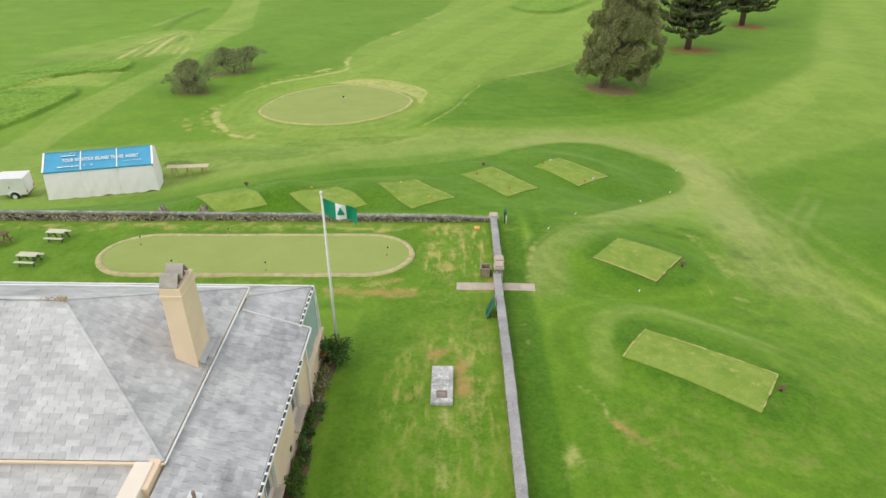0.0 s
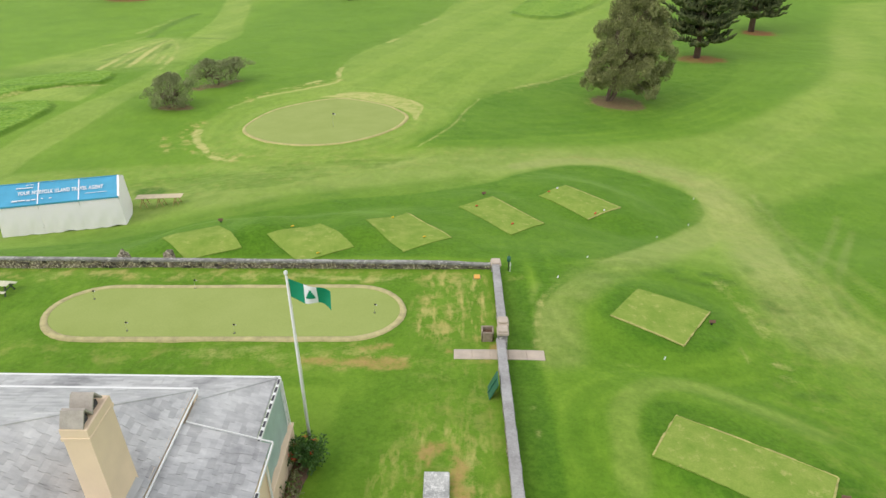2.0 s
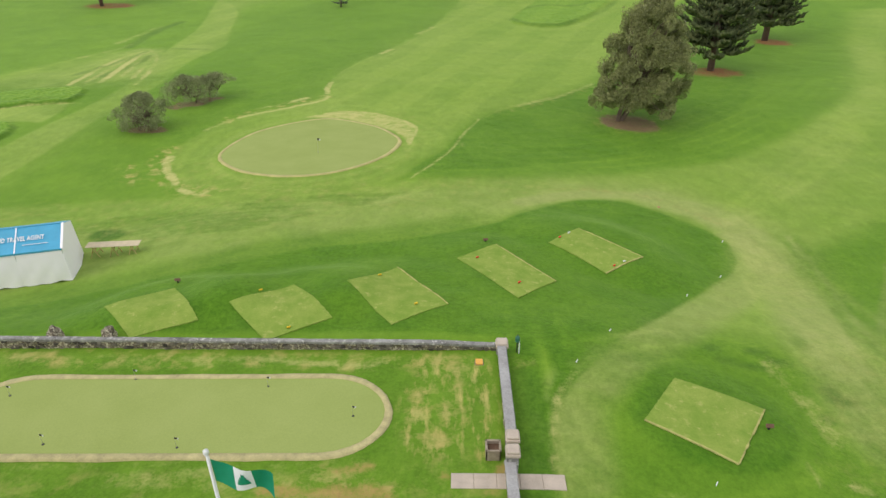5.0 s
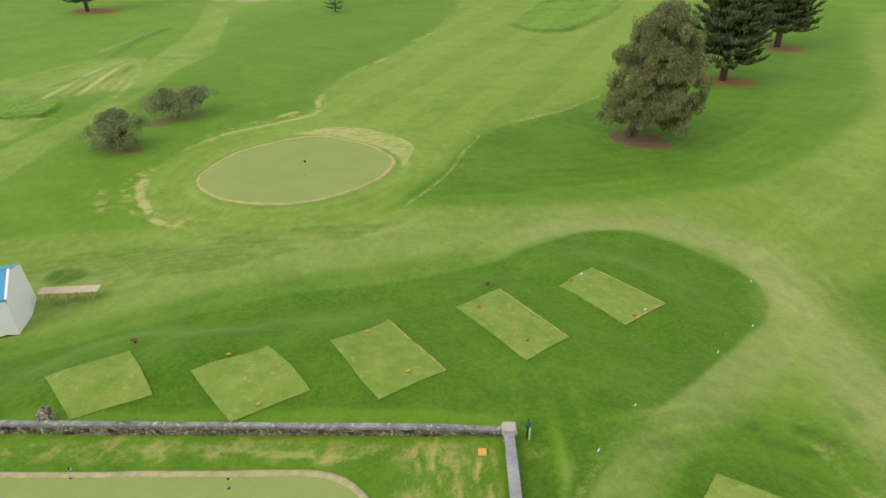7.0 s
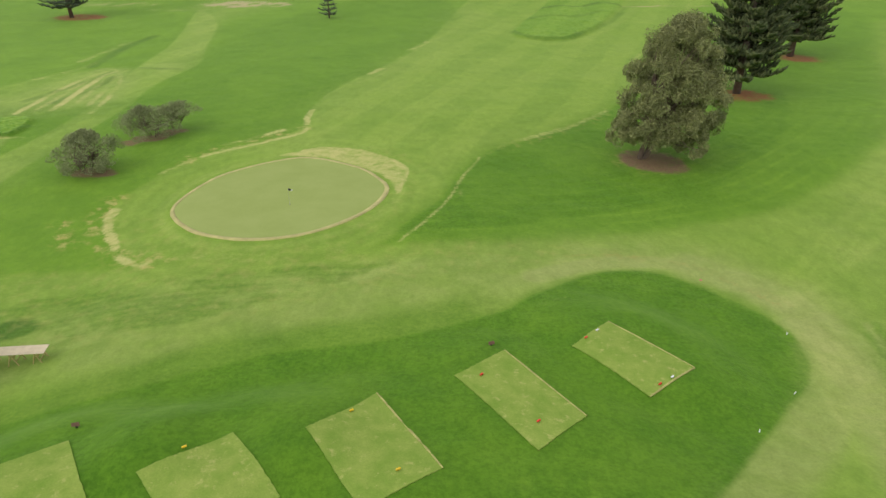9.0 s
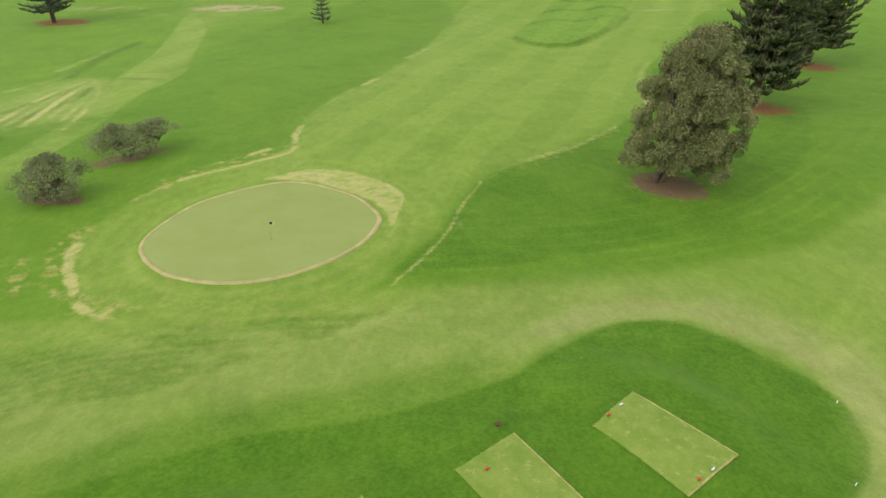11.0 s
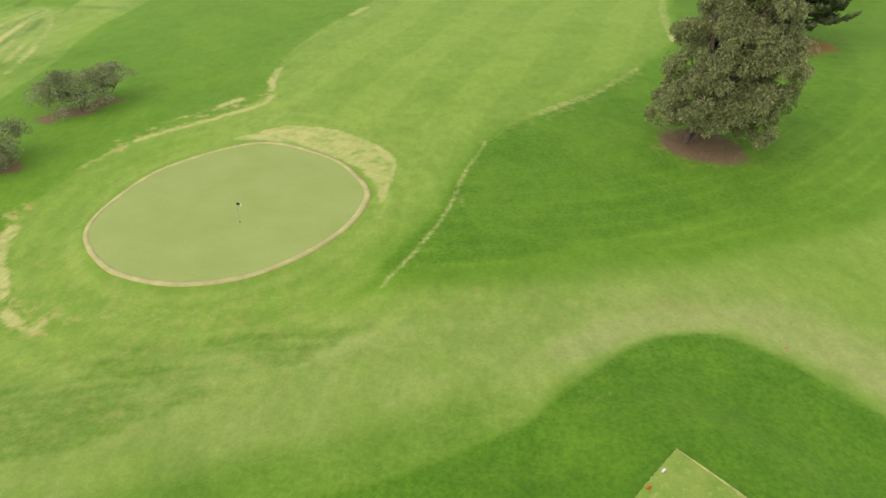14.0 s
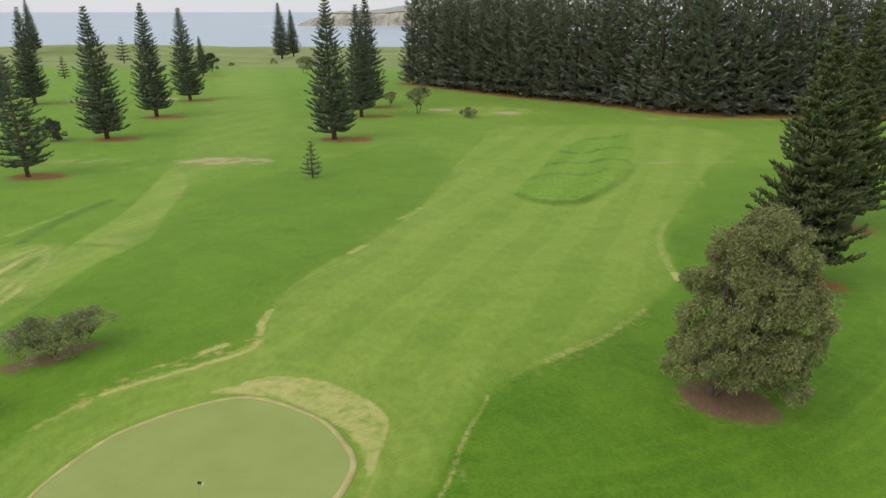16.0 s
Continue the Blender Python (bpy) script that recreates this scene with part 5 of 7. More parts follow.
pier(near_e, WX + .03, 28.85, .42, 1.22, "square stone gate pier")

path = thing("garden_path", pose(0, 0, 0), "short worn concrete path through the gate in the wall", "path", kind="structure")
for i in range(5):
    x = .5 + i*.8
    g = Geo()
    zc = ground_z(x, 28.3)
    sl = math.atan2(ground_z(x + .4, 28.3) - ground_z(x - .4, 28.3), .8)
    g.box((x, 28.3, zc + .0), (.796, .66, .16), Matrix.Rotation(-sl, 3, "Y"), .02)
    part("paving_slab", g, M_CONCRETE, path)

# ---- clubhouse ----
house = thing("clubhouse", pose(0, 0, 0), "low cream rendered clubhouse with grey slate hipped roofs", "house")
EX, EY0, EY1, EZ = -7.61, 12.08, 20.2, 4.2
PITCH = .56
RY, RZ = (EY0 + EY1)/2, EZ + PITCH*(EY1 - EY0)/2
RX = EX - (EY1 - EY0)/2
HW = -34.0
ROOFS = {
    "front_roof": ((HW, EY0, EZ), (EX, EY0, EZ), (RX, RY, RZ), (HW, RY, RZ)),
    "hip_roof": ((EX, EY0, EZ), (EX, EY1, EZ), (RX, RY, RZ)),
    "back_roof": ((EX, EY1, EZ), (HW, EY1, EZ), (HW, RY, RZ), (RX, RY, RZ)),
    "side_roof": ((-5.2, 4.0, 3.28), (-5.2, 18.98, 3.28), (EX + .02, 18.98, 4.06), (EX + .02, 4.0, 4.06)),
    "corner_roof": ((-5.7, 18.9, 3.12), (-5.7, 21.98, 3.1), (EX, 20.1, 3.9), (EX, 18.9, 3.9)),
    "verandah_roof": ((-5.7, 21.98, 3.1), (HW, 21.98, 3.1), (HW, 20.1, 3.9), (EX, 20.1, 3.9)),
    "low_roof": ((HW, 7.6, 2.0), (-8.3, 7.6, 2.0), (-8.3, 12.2, 3.95), (HW, 12.2, 3.95)),
}


def slate_mesh():
    g = Geo().box((0, 0, 0), (1, 1, .01), None, 0)
    me = g.mesh("slate")
    me.materials.append(M_SLATE)
    return me


SLATE = slate_mesh()


def inside(poly, x, y):
    c = False
    for (x0, y0), (x1, y1) in zip(poly, poly[1:] + poly[:1]):
        if (y0 > y) != (y1 > y) and x < (x1 - x0)*(y - y0)/(y1 - y0) + x0:
            c = not c
    return c


def clipped(box, poly):
    """The part of a convex box that lies inside a convex polygon."""
    turn = sum(a[0]*b[1] - b[0]*a[1] for a, b in zip(poly, poly[1:] + poly[:1]))
    out = box
    for a, b in zip(poly, poly[1:] + poly[:1]):
        side = [((b[0] - a[0])*(q[1] - a[1]) - (b[1] - a[1])*(q[0] - a[0]))*(1 if turn > 0 else -1) for q in out]
        nxt = []
        for k in range(len(out)):
            q0, q1, s0, s1 = out[k - 1], out[k], side[k - 1], side[k]
            if (s0 >= 0) != (s1 >= 0):
                f = s0/(s0 - s1)
                nxt.append((q0[0] + (q1[0] - q0[0])*f, q0[1] + (q1[1] - q0[1])*f))
            if s1 >= 0:
                nxt.append(q1)
        out = nxt
        if len(out) < 3:
            return []
    return out


def slated(name, pts, parts_limit, seed, near, parent):
    """A slated roof plane: deck, and slates laid in lapped courses from the eave up."""
    rng = random.Random(seed)
    p = [Vector(q) for q in pts]
    nz = (p[1] - p[0]).cross(p[-1] - p[0]).normalized()
    if nz.z < 0:
        nz = -nz
    ux = Vector((0, 0, 1)).cross(nz).normalized()
    uy = nz.cross(ux)
    if uy.z < 0:
        uy = -uy
    flat = [((q - p[0]).dot(ux), (q - p[0]).dot(uy)) for q in p]
    v = [q - nz*.02 for q in p] + [q - nz*.12 for q in p]
    k = len(p)
    f = [tuple(range(k)), tuple(range(2*k - 1, k - 1, -1))] + [(i, i + k, (i + 1) % k + k, (i + 1) % k) for i in range(k)]
    deck = part(name, Geo().add([tuple(q) for q in v], f), M_SLATE_ALL, parent)
    lo, hi = min(a for a, b in flat), max(a for a, b in flat)
    hgt = max(b for a, b in flat)
    course, width = .175, .35
    rest, made, j = Geo(), 0, 0
    cells_, cuts = [], []
    while j*course < hgt:
        y = (j + .5)*course
        x = lo - (width/2 if j % 2 else 0)
        while x < hi:
            w = width*rng.uniform(.86, 1.14)
            box = [(x, j*course), (x + w, j*course), (x + w, (j + 1)*course + .05), (x, (j + 1)*course + .05)]
            if all(inside(flat, qx*.98 + (x + w/2)*.02, qy*.98 + y*.02) for qx, qy in box):
                cells_.append((x + w/2, y, w))
            else:
                cut = clipped(box, flat)
                if len(cut) > 2:
                    cuts.append((cut, y))
            x += w
        j += 1
    cells_.sort(key=lambda c: (p[0] + ux*c[0] + uy*c[1] - Vector(near)).length)
    for cx, cy, w in cells_:
        q = p[0] + ux*cx + uy*(cy + .03) + nz*(.012 + rng.uniform(-.002, .003))
        tilt = .018 + rng.uniform(-.004, .004)
        yy = (uy*math.cos(tilt) - nz*math.sin(tilt))
        m = Matrix((ux*(w - .008), yy*(course + .045), nz*1.0)).transposed().to_4x4()
        m.translation = q
        if made < parts_limit:
            s = part("slate", SLATE, None, deck)
            s.matrix_world = m
            made += 1
        else:
            a = np.array(m)
            c = np.array([(x, y, z, 1) for z in (-.005, .005) for y in (-.5, .5) for x in (-.5, .5)]) @ a.T
            rest.add(c[:, :3], [(4, 5, 7, 6), (0, 1, 5, 4), (2, 6, 7, 3), (0, 4, 6, 2), (1, 3, 7, 5)])
    for cut, y in cuts:
        top = [tuple(p[0] + ux*a + uy*b + nz*(.017 - .026*(b - y))) for a, b in cut]
        low = [tuple(p[0] + ux*a + uy*b + nz*(.005 - .026*(b - y))) for a, b in cut]
        c = len(cut)
        rest.add(top + low, [tuple(range(c)) if nz.dot((Vector(top[1]) - Vector(top[0])).cross(Vector(top[2]) - Vector(top[1]))) > 0 else tuple(range(c - 1, -1, -1))] + [(q, q + c, (q + 1) % c + c, (q + 1) % c) for q in range(c)])
    if rest.v:
        tagged(part("slating", rest, M_SLATE_ALL, deck), kind="stuff")
    return deck


for i, (nm, pts) in enumerate(ROOFS.items()):
    slated(nm, pts, {"side_roof": 280, "hip_roof": 290, "front_roof": 295, "corner_roof": 120, "verandah_roof": 120}.get(nm, 60), 20 + i, (-6.5, 17, 4), house)


def strip(name, a, b, w, h, mat, parent, r=.015, label=""):
    """A straight bar between two points."""
    a, b = Vector(a), Vector(b)
    d = b - a
    m = d.to_track_quat("X", "Z").to_matrix()
    return part(name, Geo().box((a + b)/2, (d.length, w, h), m, r), mat, parent, label)


strip("hip_flashing", (EX, EY0, EZ), (RX, RY, RZ), .09, .085, M_SLATE_ALL, house)
strip("hip_flashing", (EX, EY1, EZ), (RX, RY, RZ), .09, .085, M_SLATE_ALL, house)
strip("hip_flashing", (-5.7, 21.98, 3.1), (EX, 20.1, 3.9), .09, .085, M_SLATE_ALL, house)
strip("ridge_capping", (HW, RY, RZ + .05), (RX, RY, RZ + .05), .13, .04, M_SLATE_ALL, house, label="lichen-stained ridge capping")
strip("gutter", (EX + .06, EY0 - .06, EZ - .02), (EX + .06, EY1 + .06, EZ - .02), .05, .06, M_WHITE, house, label="white painted gutter")
strip("gutter", (HW, EY0 - .06, EZ - .02), (EX + .06, EY0 - .06, EZ - .02), .07, .06, M_CREAM, house, label="pinkish cream gutter")
strip("gutter", (HW, EY1 + .05, EZ - .02), (EX + .06, EY1 + .05, EZ - .02), .1, .07, M_WHITE, house, label="white painted gutter")
strip("gutter", (HW, 22.03, 3.06), (-5.62, 22.03, 3.06), .11, .1, M_WHITE, house, label="white painted gutter")
for x, y0, y1, z in ((-5.63, 18.98, 21.98, 3.07), (-5.13, 4.0, 17.3, 3.24)):
    gut = strip("gutter", (x, y0, z), (x, y1, z), .12, .09, M_WHITE, house, label="white gutter with dark bars for its shaded slots")
    n = int((y1 - y0)/.34)
    for i in range(n):
        y = y0 + (i + .5)*(y1 - y0)/n
        # a dark bar stands in for the shade inside each open length
        part("gutter_slot_shade", Geo().box((x + .005, y, z + .045), (.075, .24, .012)), M_GUTTER, gut)
strip("verge_trim", (EX + .1, 19.02, 4.1), (-5.12, 19.02, 3.32), .035, .05, M_WHITE, house, label="white verge trim")
strip("verge_trim", (-5.13, 17.3, 3.26), (-5.13, 19.04, 3.26), .05, .1, M_WHITE, house, label="white verge trim")
# rendered parapet between the side and low roofs
strip("parapet", (-8.05, 4.0, 4.05), (-8.05, 12.0, 4.05), .5, .5, M_PARAPET, house, .03, "pale cream rendered parapet wall")
tuft, g = random.Random(31), Geo()
for k in range(26):
    a = tuft.random()**1.6
    c = Vector((RX + .08 - .75*a, RY + tuft.uniform(-.1, .07)*(1 - .5*a), RZ + .075 - .1*max(0, .12 - a)))
    w = tuft.uniform(.03, .075)
    ring_ = [(c.x + w*tuft.uniform(.6, 1.4)*math.cos(q*math.pi/3), c.y + w*tuft.uniform(.6, 1.2)*math.sin(q*math.pi/3), c.z - .02) for q in range(6)]
    g.add(ring_ + [(c.x, c.y, c.z + .02)], [(q, (q + 1) % 6, 6) for q in range(6)])
part("lichen", g, M_LICHEN, house, "ochre lichen crusting the ridge end")
# walls
WALL_X = -5.4


def wall_with_holes(name, x, y0, y1, z0, z1, thick, holes, mat, parent):
    """A wall along y with openings cut right through it."""
    g = Geo()
    ys = sorted({y0, y1, *[h[0] for h in holes], *[h[1] for h in holes]})
    for a, b in zip(ys[:-1], ys[1:]):
        hole = [h for h in holes if h[0] <= (a + b)/2 <= h[1]]
        spans = [(z0, z1)] if not hole else [(z0, hole[0][2]), (hole[0][3], z1)]
        for lo, hi in spans:
            g.box((x - thick/2, (a + b)/2, (lo + hi)/2), (thick, b - a, hi - lo))
    return part(name, g, mat, parent)


WINS = [(16.35, 17.4, 1.05, 2.75), (12.75, 13.9, 1.05, 2.75), (8.6, 9.7, 1.05, 2.75)]
wall_with_holes("side_wall", WALL_X, 4.0, 19.0, -.4, 3.25, .4, WINS, M_CREAM, house)
part("back_wall", Geo().box(((HW + EX)/2, 20.1, 1.8), (EX - HW, .3, 4.6)), M_CREAM, house)
part("inner_wall", Geo().box((EX - .2, 15.6, 1.9), (.3, 8.9, 4.7)), M_CREAM, house)
part("front_wall", Geo().box(((HW + EX)/2, 12.3, 1.9), (EX - HW, .3, 4.5)), M_CREAM, house)
part("gable_end_wall", Geo().box((-6.4, 18.86, 1.55), (1.7, .2, 3.5)), M_CREAM, house)
part("verandah_wall", Geo().box((-5.55, 20.5, .2), (.2, 3.0, 1.6)).box((-5.55, 20.5, 1.03), (.3, 3.06, .08), None, .02), M_CREAM, house, "low cream verandah wall with a white cap")
part("verandah_floor", Geo().box(((HW - 5.6)/2, 21.05, -.1), (-5.6 - HW, 1.9, .6)), M_CONCRETE, house)
for i in range(9):
    x = -5.62 - i*3.1
    part("verandah_post", Geo().box((x, 21.9, 1.55), (.12, .12, 3.0), None, .012), M_WHITE, house, "white timber verandah post")
# green shade cloth hung at the verandah's end
v, f = [], []
for i in range(16):
    for j in range(7):
        y = 19.06 + i*(21.9 - 19.06)/15
        z = 3.0 - j*.32 - (.05*math.cos(i*1.3) if j == 6 else 0)
        v.append((-5.62 + .03*math.sin(i*1.1) + .05*j/6, y, z))
for i in range(15):
    for j in range(6):
        f.append((i*7 + j, (i + 1)*7 + j, (i + 1)*7 + j + 1, i*7 + j + 1))
part("shade_screen", Geo().add(v, f), M_SCREEN, house, "pale green translucent shade cloth", True)
strip("screen_edge", (-5.56, 21.92, 3.0), (-5.5, 21.92, 1.0), .05, .05, M_WHITE, house)
for y0, y1, z0, z1 in WINS:
    win = new("window")
    win.parent = house
    win["label"] = "white sash window in a deep reveal with a projecting sill"
    g = Geo()
    ym, zm = (y0 + y1)/2, (z0 + z1)/2
    for yy in (y0 + .04, y1 - .04, ym):
        g.box((WALL_X - .2, yy, zm), (.07, .07 if yy != ym else .04, z1 - z0))
    for zz in (z0 + .04, zm, z1 - .04):
        g.box((WALL_X - .2, ym, zz), (.075, y1 - y0, .07))
    part("window_frame", g, M_WHITE, win, "white painted sash frame")
    part("pane", Geo().box((WALL_X - .215, ym, zm), (.012, y1 - y0 - .08, z1 - z0 - .08)), M_GLASS_DARK, win)
    part("window_sill", Geo().box((WALL_X + .05, ym, z0 - .03), (.3, y1 - y0 + .24, .08), None, .015), M_CONCRETE, win, "weathered projecting sill")
    for yy in (y0 + .012, y1 - .012):
        part("reveal", Geo().box((WALL_X - .04, yy, zm), (.1, .02, z1 - z0)), M_WHITE, win, "white painted reveal")
# downpipe and a vent
part("downpipe", Geo().tube([(WALL_X + .06, 18.7, 3.1), (WALL_X + .07, 18.7, 1.5), (WALL_X + .07, 18.7, -.1)], .04, 8), M_WHITE, house)
part("wall_vent", Geo().box((WALL_X + .01, 15.6, .9), (.04, .16, .16), None, .01), M_GUTTER, house)
part("roof_vent", Geo().tube([(-6.6, 11.3, 3.6), (-6.6, 11.3, 4.0)], .05, 10), M_BRONZE, house, "small capped roof vent pipe")
part("vent_flashing", Geo().box((-6.6, 11.3, 3.78), (.35, .35, .02), Matrix.Rotation(.31, 3, "Y")), M_WHITE, house)
# chimney
CX, CY, CW, CD = -8.15, 16.18, .6, 1.08
ch = new("chimney")
ch.parent = house
ch["label"] = "tall cream rendered chimney with slate caps"
v = []
for z, k in ((4.3, 1.08), (5.5, 1.04), (6.9, 1.0), (6.91, 1.09), (7.01, 1.1), (7.02, 1.04), (7.24, 1.03), (7.26, .95)):
    v += [(CX + sx_*CW/2*k, CY + sy_*CD/2*(1 + (k - 1)*CW/CD), z) for sx_, sy_ in ((-1, -1), (1, -1), (1, 1), (-1, 1))]
f = [(4*i + j, 4*i + (j + 1) % 4, 4*i + 4 + (j + 1) % 4, 4*i + 4 + j) for i in range(7) for j in range(4)] + [(28, 29, 30, 31)]
part("shaft", Geo().add(v, f), M_CREAM, ch, "cream rendered tapering shaft")
for i, (yo, tilt) in enumerate(((-.3, .5), (.16, .42))):
    g = Geo()
    for s in (-1, 1):
        g.box((CX - .02, CY + yo + s*.125, 7.44 + .05*i), (.52, .4, .05), Matrix.Rotation(-s*(.85 + tilt*.3), 3, "X"), .008)
    part("chimney_cap", g, M_CAPSTONE, ch, "brown-grey slate cap leaning like a tent")
    part("flue", Geo().box((CX - .02, CY + yo, 7.32), (.4, .2, .16)), M_GUTTER, ch)
part("chimney_flashing", Geo().box((CX + .34, CY, 4.55), (.34, CD*.9, .02), Matrix.Rotation(.5, 3, "Y"), .005), M_LEAD, ch, "grey lead apron")

# ---- things in the yard ----
fp = thing("flagpole", at(-4.92, 21.95), "tall white flagpole flying a green and white flag", "flagpole")
part("pole", Geo().tube([(0, 0, -.2), (0, 0, 3), (-.01, .02, 7.55)], (.05, .045, .03), 10), M_POLE, fp, smooth=True)
part("finial", Geo().tube([(0, 0, 7.54), (0, 0, 7.58), (0, 0, 7.66), (0, 0, 7.7)], (.03, .06, .06, .01), 10), M_POLE, fp, smooth=True)
part("halyard", Geo().tube([(.06, -.03, .9), (.07, -.02, 4), (.04, 0, 7.5)], .008, 4), M_POLE, fp)
part("base_collar", Geo().tube([(0, 0, -.05), (0, 0, .12)], .1, 12), M_CONCRETE, fp)


def cloth(u0, u1, w0=0.0, w1=1.0, nu=8, nv=8, out=0.0):
    v, f = [], []
    for i in range(nu + 1):
        u = u0 + (u1 - u0)*i/nu
        for j in range(nv + 1):
            w = w0 + (w1 - w0)*j/nv
            x = .05 + 1.2*u
            droop = .5*u + .06*math.sin(u*7)
            v.append((x, .10*math.sin(u*8.5 + w*1.2)*(.3 + u) + out, 7.42 - w*.68*(1 - .1*u) - droop))
    for i in range(nu):
        for j in range(nv):
            a = i*(nv + 1) + j
            f.append((a, a + 1, a + nv + 2, a + nv + 1))
    return Geo().add(v, f)


flag = part("flag", cloth(0, .36), M_FLAGGREEN, fp, "green and white flag with a green tree, flying slack", True)
part("white_panel", cloth(.36, .68), M_FLAGWHITE, flag, "", True)
part("fly_panel", cloth(.68, 1.0), M_FLAGGREEN, flag, "", True)
for s in (-.012, .012):
    emblem = Geo()
    for w0, hw in ((.22, .03), (.34, .06), (.46, .09), (.58, .11)):
        emblem.add(np.concatenate(cloth(.52 - hw, .52 + hw, w0, w0 + .13, 3, 2, s).v), [(0, 1, 4, 3), (1, 2, 5, 4), (3, 4, 7, 6), (4, 5, 8, 7), (6, 7, 10, 9), (7, 8, 11, 10)])
    part("tree_emblem", emblem, M_FLAGGREEN, flag)

sl = thing("memorial_slab", at(-.44, 19.74), "rough pale stone slab with a small bronze plaque, lying in the lawn", "monument")
g = Geo().box((0, 0, .06), (.86, 2.12, .36), None, .05)
vv = np.concatenate(g.v)
vv[:, 2] += .02*np.sin(vv[:, 1]*9)
g.v = [vv]
part("slab", g, M_GRANITE, sl)
pl = part("plaque", Geo().box((0, -.62, .25), (.42, .36, .03), Matrix.Rotation(.05, 3, "X"), .008), M_BRONZE, sl, "bronze plaque with worn lettering")
for i in range(5):
    part("text_bar", Geo().box((0, -.5 - i*.06, .268), (.3 - .06*(i % 2), .014, .004)), M_CONCRETE, pl)

bx = thing("planter_box", at(1.62, 29.55), "square weathered timber planter box with dark soil", "planter")
for i, (dx, dy) in enumerate(((-.24, 0), (.24, 0), (0, -.24), (0, .24))):
    part("side_panel", Geo().box((dx, dy, .25), (.05 if dx else .53, .05 if dy else .53, .52), None, .008), M_TIMBER, bx)
    part("rim", Geo().box((dx*1.03, dy*1.03, .53), (.08 if dx else .57, .08 if dy else .57, .03), None, .008), M_TIMBER, bx)
part("soil", Geo().box((0, 0, .36), (.44, .44, .04)), M_SOIL, bx)

bd = thing("leaning_board", pose(1.74, 25.6, ground_z(1.74, 25.6)), "dark green painted board leaning against the stone wall", "board")
part("panel", Geo().box((-.06, 0, .4), (.04, .85, .9), Matrix.Rotation(.4, 3, "Y"), .01), M_GREENPAINT, bd)
part("batten", Geo().box((-.1, 0, .42), (.03, .06, .85), Matrix.Rotation(.4, 3, "Y"), .006), M_GREENPAINT, bd)

ab = thing("hazard_lid", at(1.3, 34.95), "small square amber plastic lid lying on the grass", "lid")
part("lid", Geo().box((0, 0, .05), (.32, .34, .1), None, .02), M_ORANGE, ab)
part("base", Geo().box((0, 0, .0), (.38, .4, .06), None, .015), M_BRONZE, ab)

bw = thing("ball_washer", at(3.0, 35.75, 0, -.14), "dark green ball washer on a post with a white towel", "ball washer")
part("post", Geo().tube([(0, 0, -.1), (0, 0, .8)], .03, 8), M_BLACK, bw)
part("washer_body", Geo().tube([(0, 0, .72), (0, 0, .78), (0, 0, 1.0), (0, 0, 1.04)], (.06, .1, .1, .06), 12), M_GREENPAINT, bw, smooth=True)
part("handle", Geo().tube([(0, 0, 1.02), (0, 0, 1.14)], .02, 8), M_BLACK, bw)
part("towel", Geo().box((.09, -.03, .4), (.04, .12, .62), None, .015), M_FLAGWHITE, bw, "white hanging towel")


def hole_flag(x, y, name="putting_flag", h=.54, label="thin putting-green pin with a small black and white flag"):
    th = thing(name, at(x, y, 0, TOP), label, "golf flag", "putting-green pins" if h < 1 else "")
    part("pin", Geo().tube([(0, 0, -.05), (0, 0, h)], .006 if h < 1 else .009, 6), M_ALU, th)
    k = .75 if h < 1 else 1.5
    part("flag", Geo().box((.075*k, 0, h - .07*k), (.13*k, .015, .11*k), Matrix.Rotation(.25, 3, "Y"), .004), M_BLACK, th, "small black flag")
    part("flag_band", Geo().box((.165*k, 0, h - .1*k), (.07*k, .016, .09*k), Matrix.Rotation(.3, 3, "Y"), .004), M_FLAGWHITE, th)
    part("cup", Geo().tube([(0, 0, .004), (0, 0, .008)], .055, 12), M_BLACK, th)
    return th


for x, y in ((-3.75, 31.5), (-10.05, 29.75), (-13.2, 33.6), (-7.5, 33.2), (-15.1, 29.85), (-17.9, 32.5)):
    hole_flag(x, y)
hole_flag(-11.95, 68.1, "green_flag", 1.35, "tall thin green pin with a small dark flag")


def picnic_table(x, y, turn, mat, legs, label):
    th = thing("picnic_table", at(x, y, turn), label, "picnic table", "picnic tables")
    for i in range(5):
        part("top_plank", Geo().box((0, -.19 + i*.095, .58), (1.1, .088, .03), None, .007), mat, th)
    for s in (-1, 1):
        for i in range(2):
            part("bench_plank", Geo().box((0, s*(.41 + i*.095), .34), (1.1, .088, .03), None, .007), mat, th)
        part("bench_rail", Geo().box((s*.4, 0, .305), (.045, .95, .05), None, .007), legs, th)
        part("top_rail", Geo().box((s*.4, 0, .54), (.045, .46, .05), None, .007), legs, th)
        for t in (-1, 1):
            part("leg", Geo().box((s*.4, t*.25, .27), (.045, .07, .64), Matrix.Rotation(t*.45, 3, "X"), .007), legs, th)
    return th


picnic_table(-23.05, 30.35, -3, M_PALEWOOD, M_LEGS, "pale timber picnic table with attached benches on dark legs")
picnic_table(-22.95, 33.1, -3, M_PALEWOOD, M_LEGS, "pale timber picnic table with attached benches beside the wall")
picnic_table(-26.0, 32.5, 62, M_DARKWOOD, M_DARKWOOD, "dark stained timber picnic table with attached benches")

# ---- marquee, trailer and trestle table outside the wall ----
MQ, MQT = (-25.85, 44.0), 19.0
mq = thing("marquee", at(*MQ, MQT), "white canvas marquee with a blue sponsor roof, three bays long", "marquee")
L, D, EV, AP = 7.25, 3.6, 2.1, 2.84


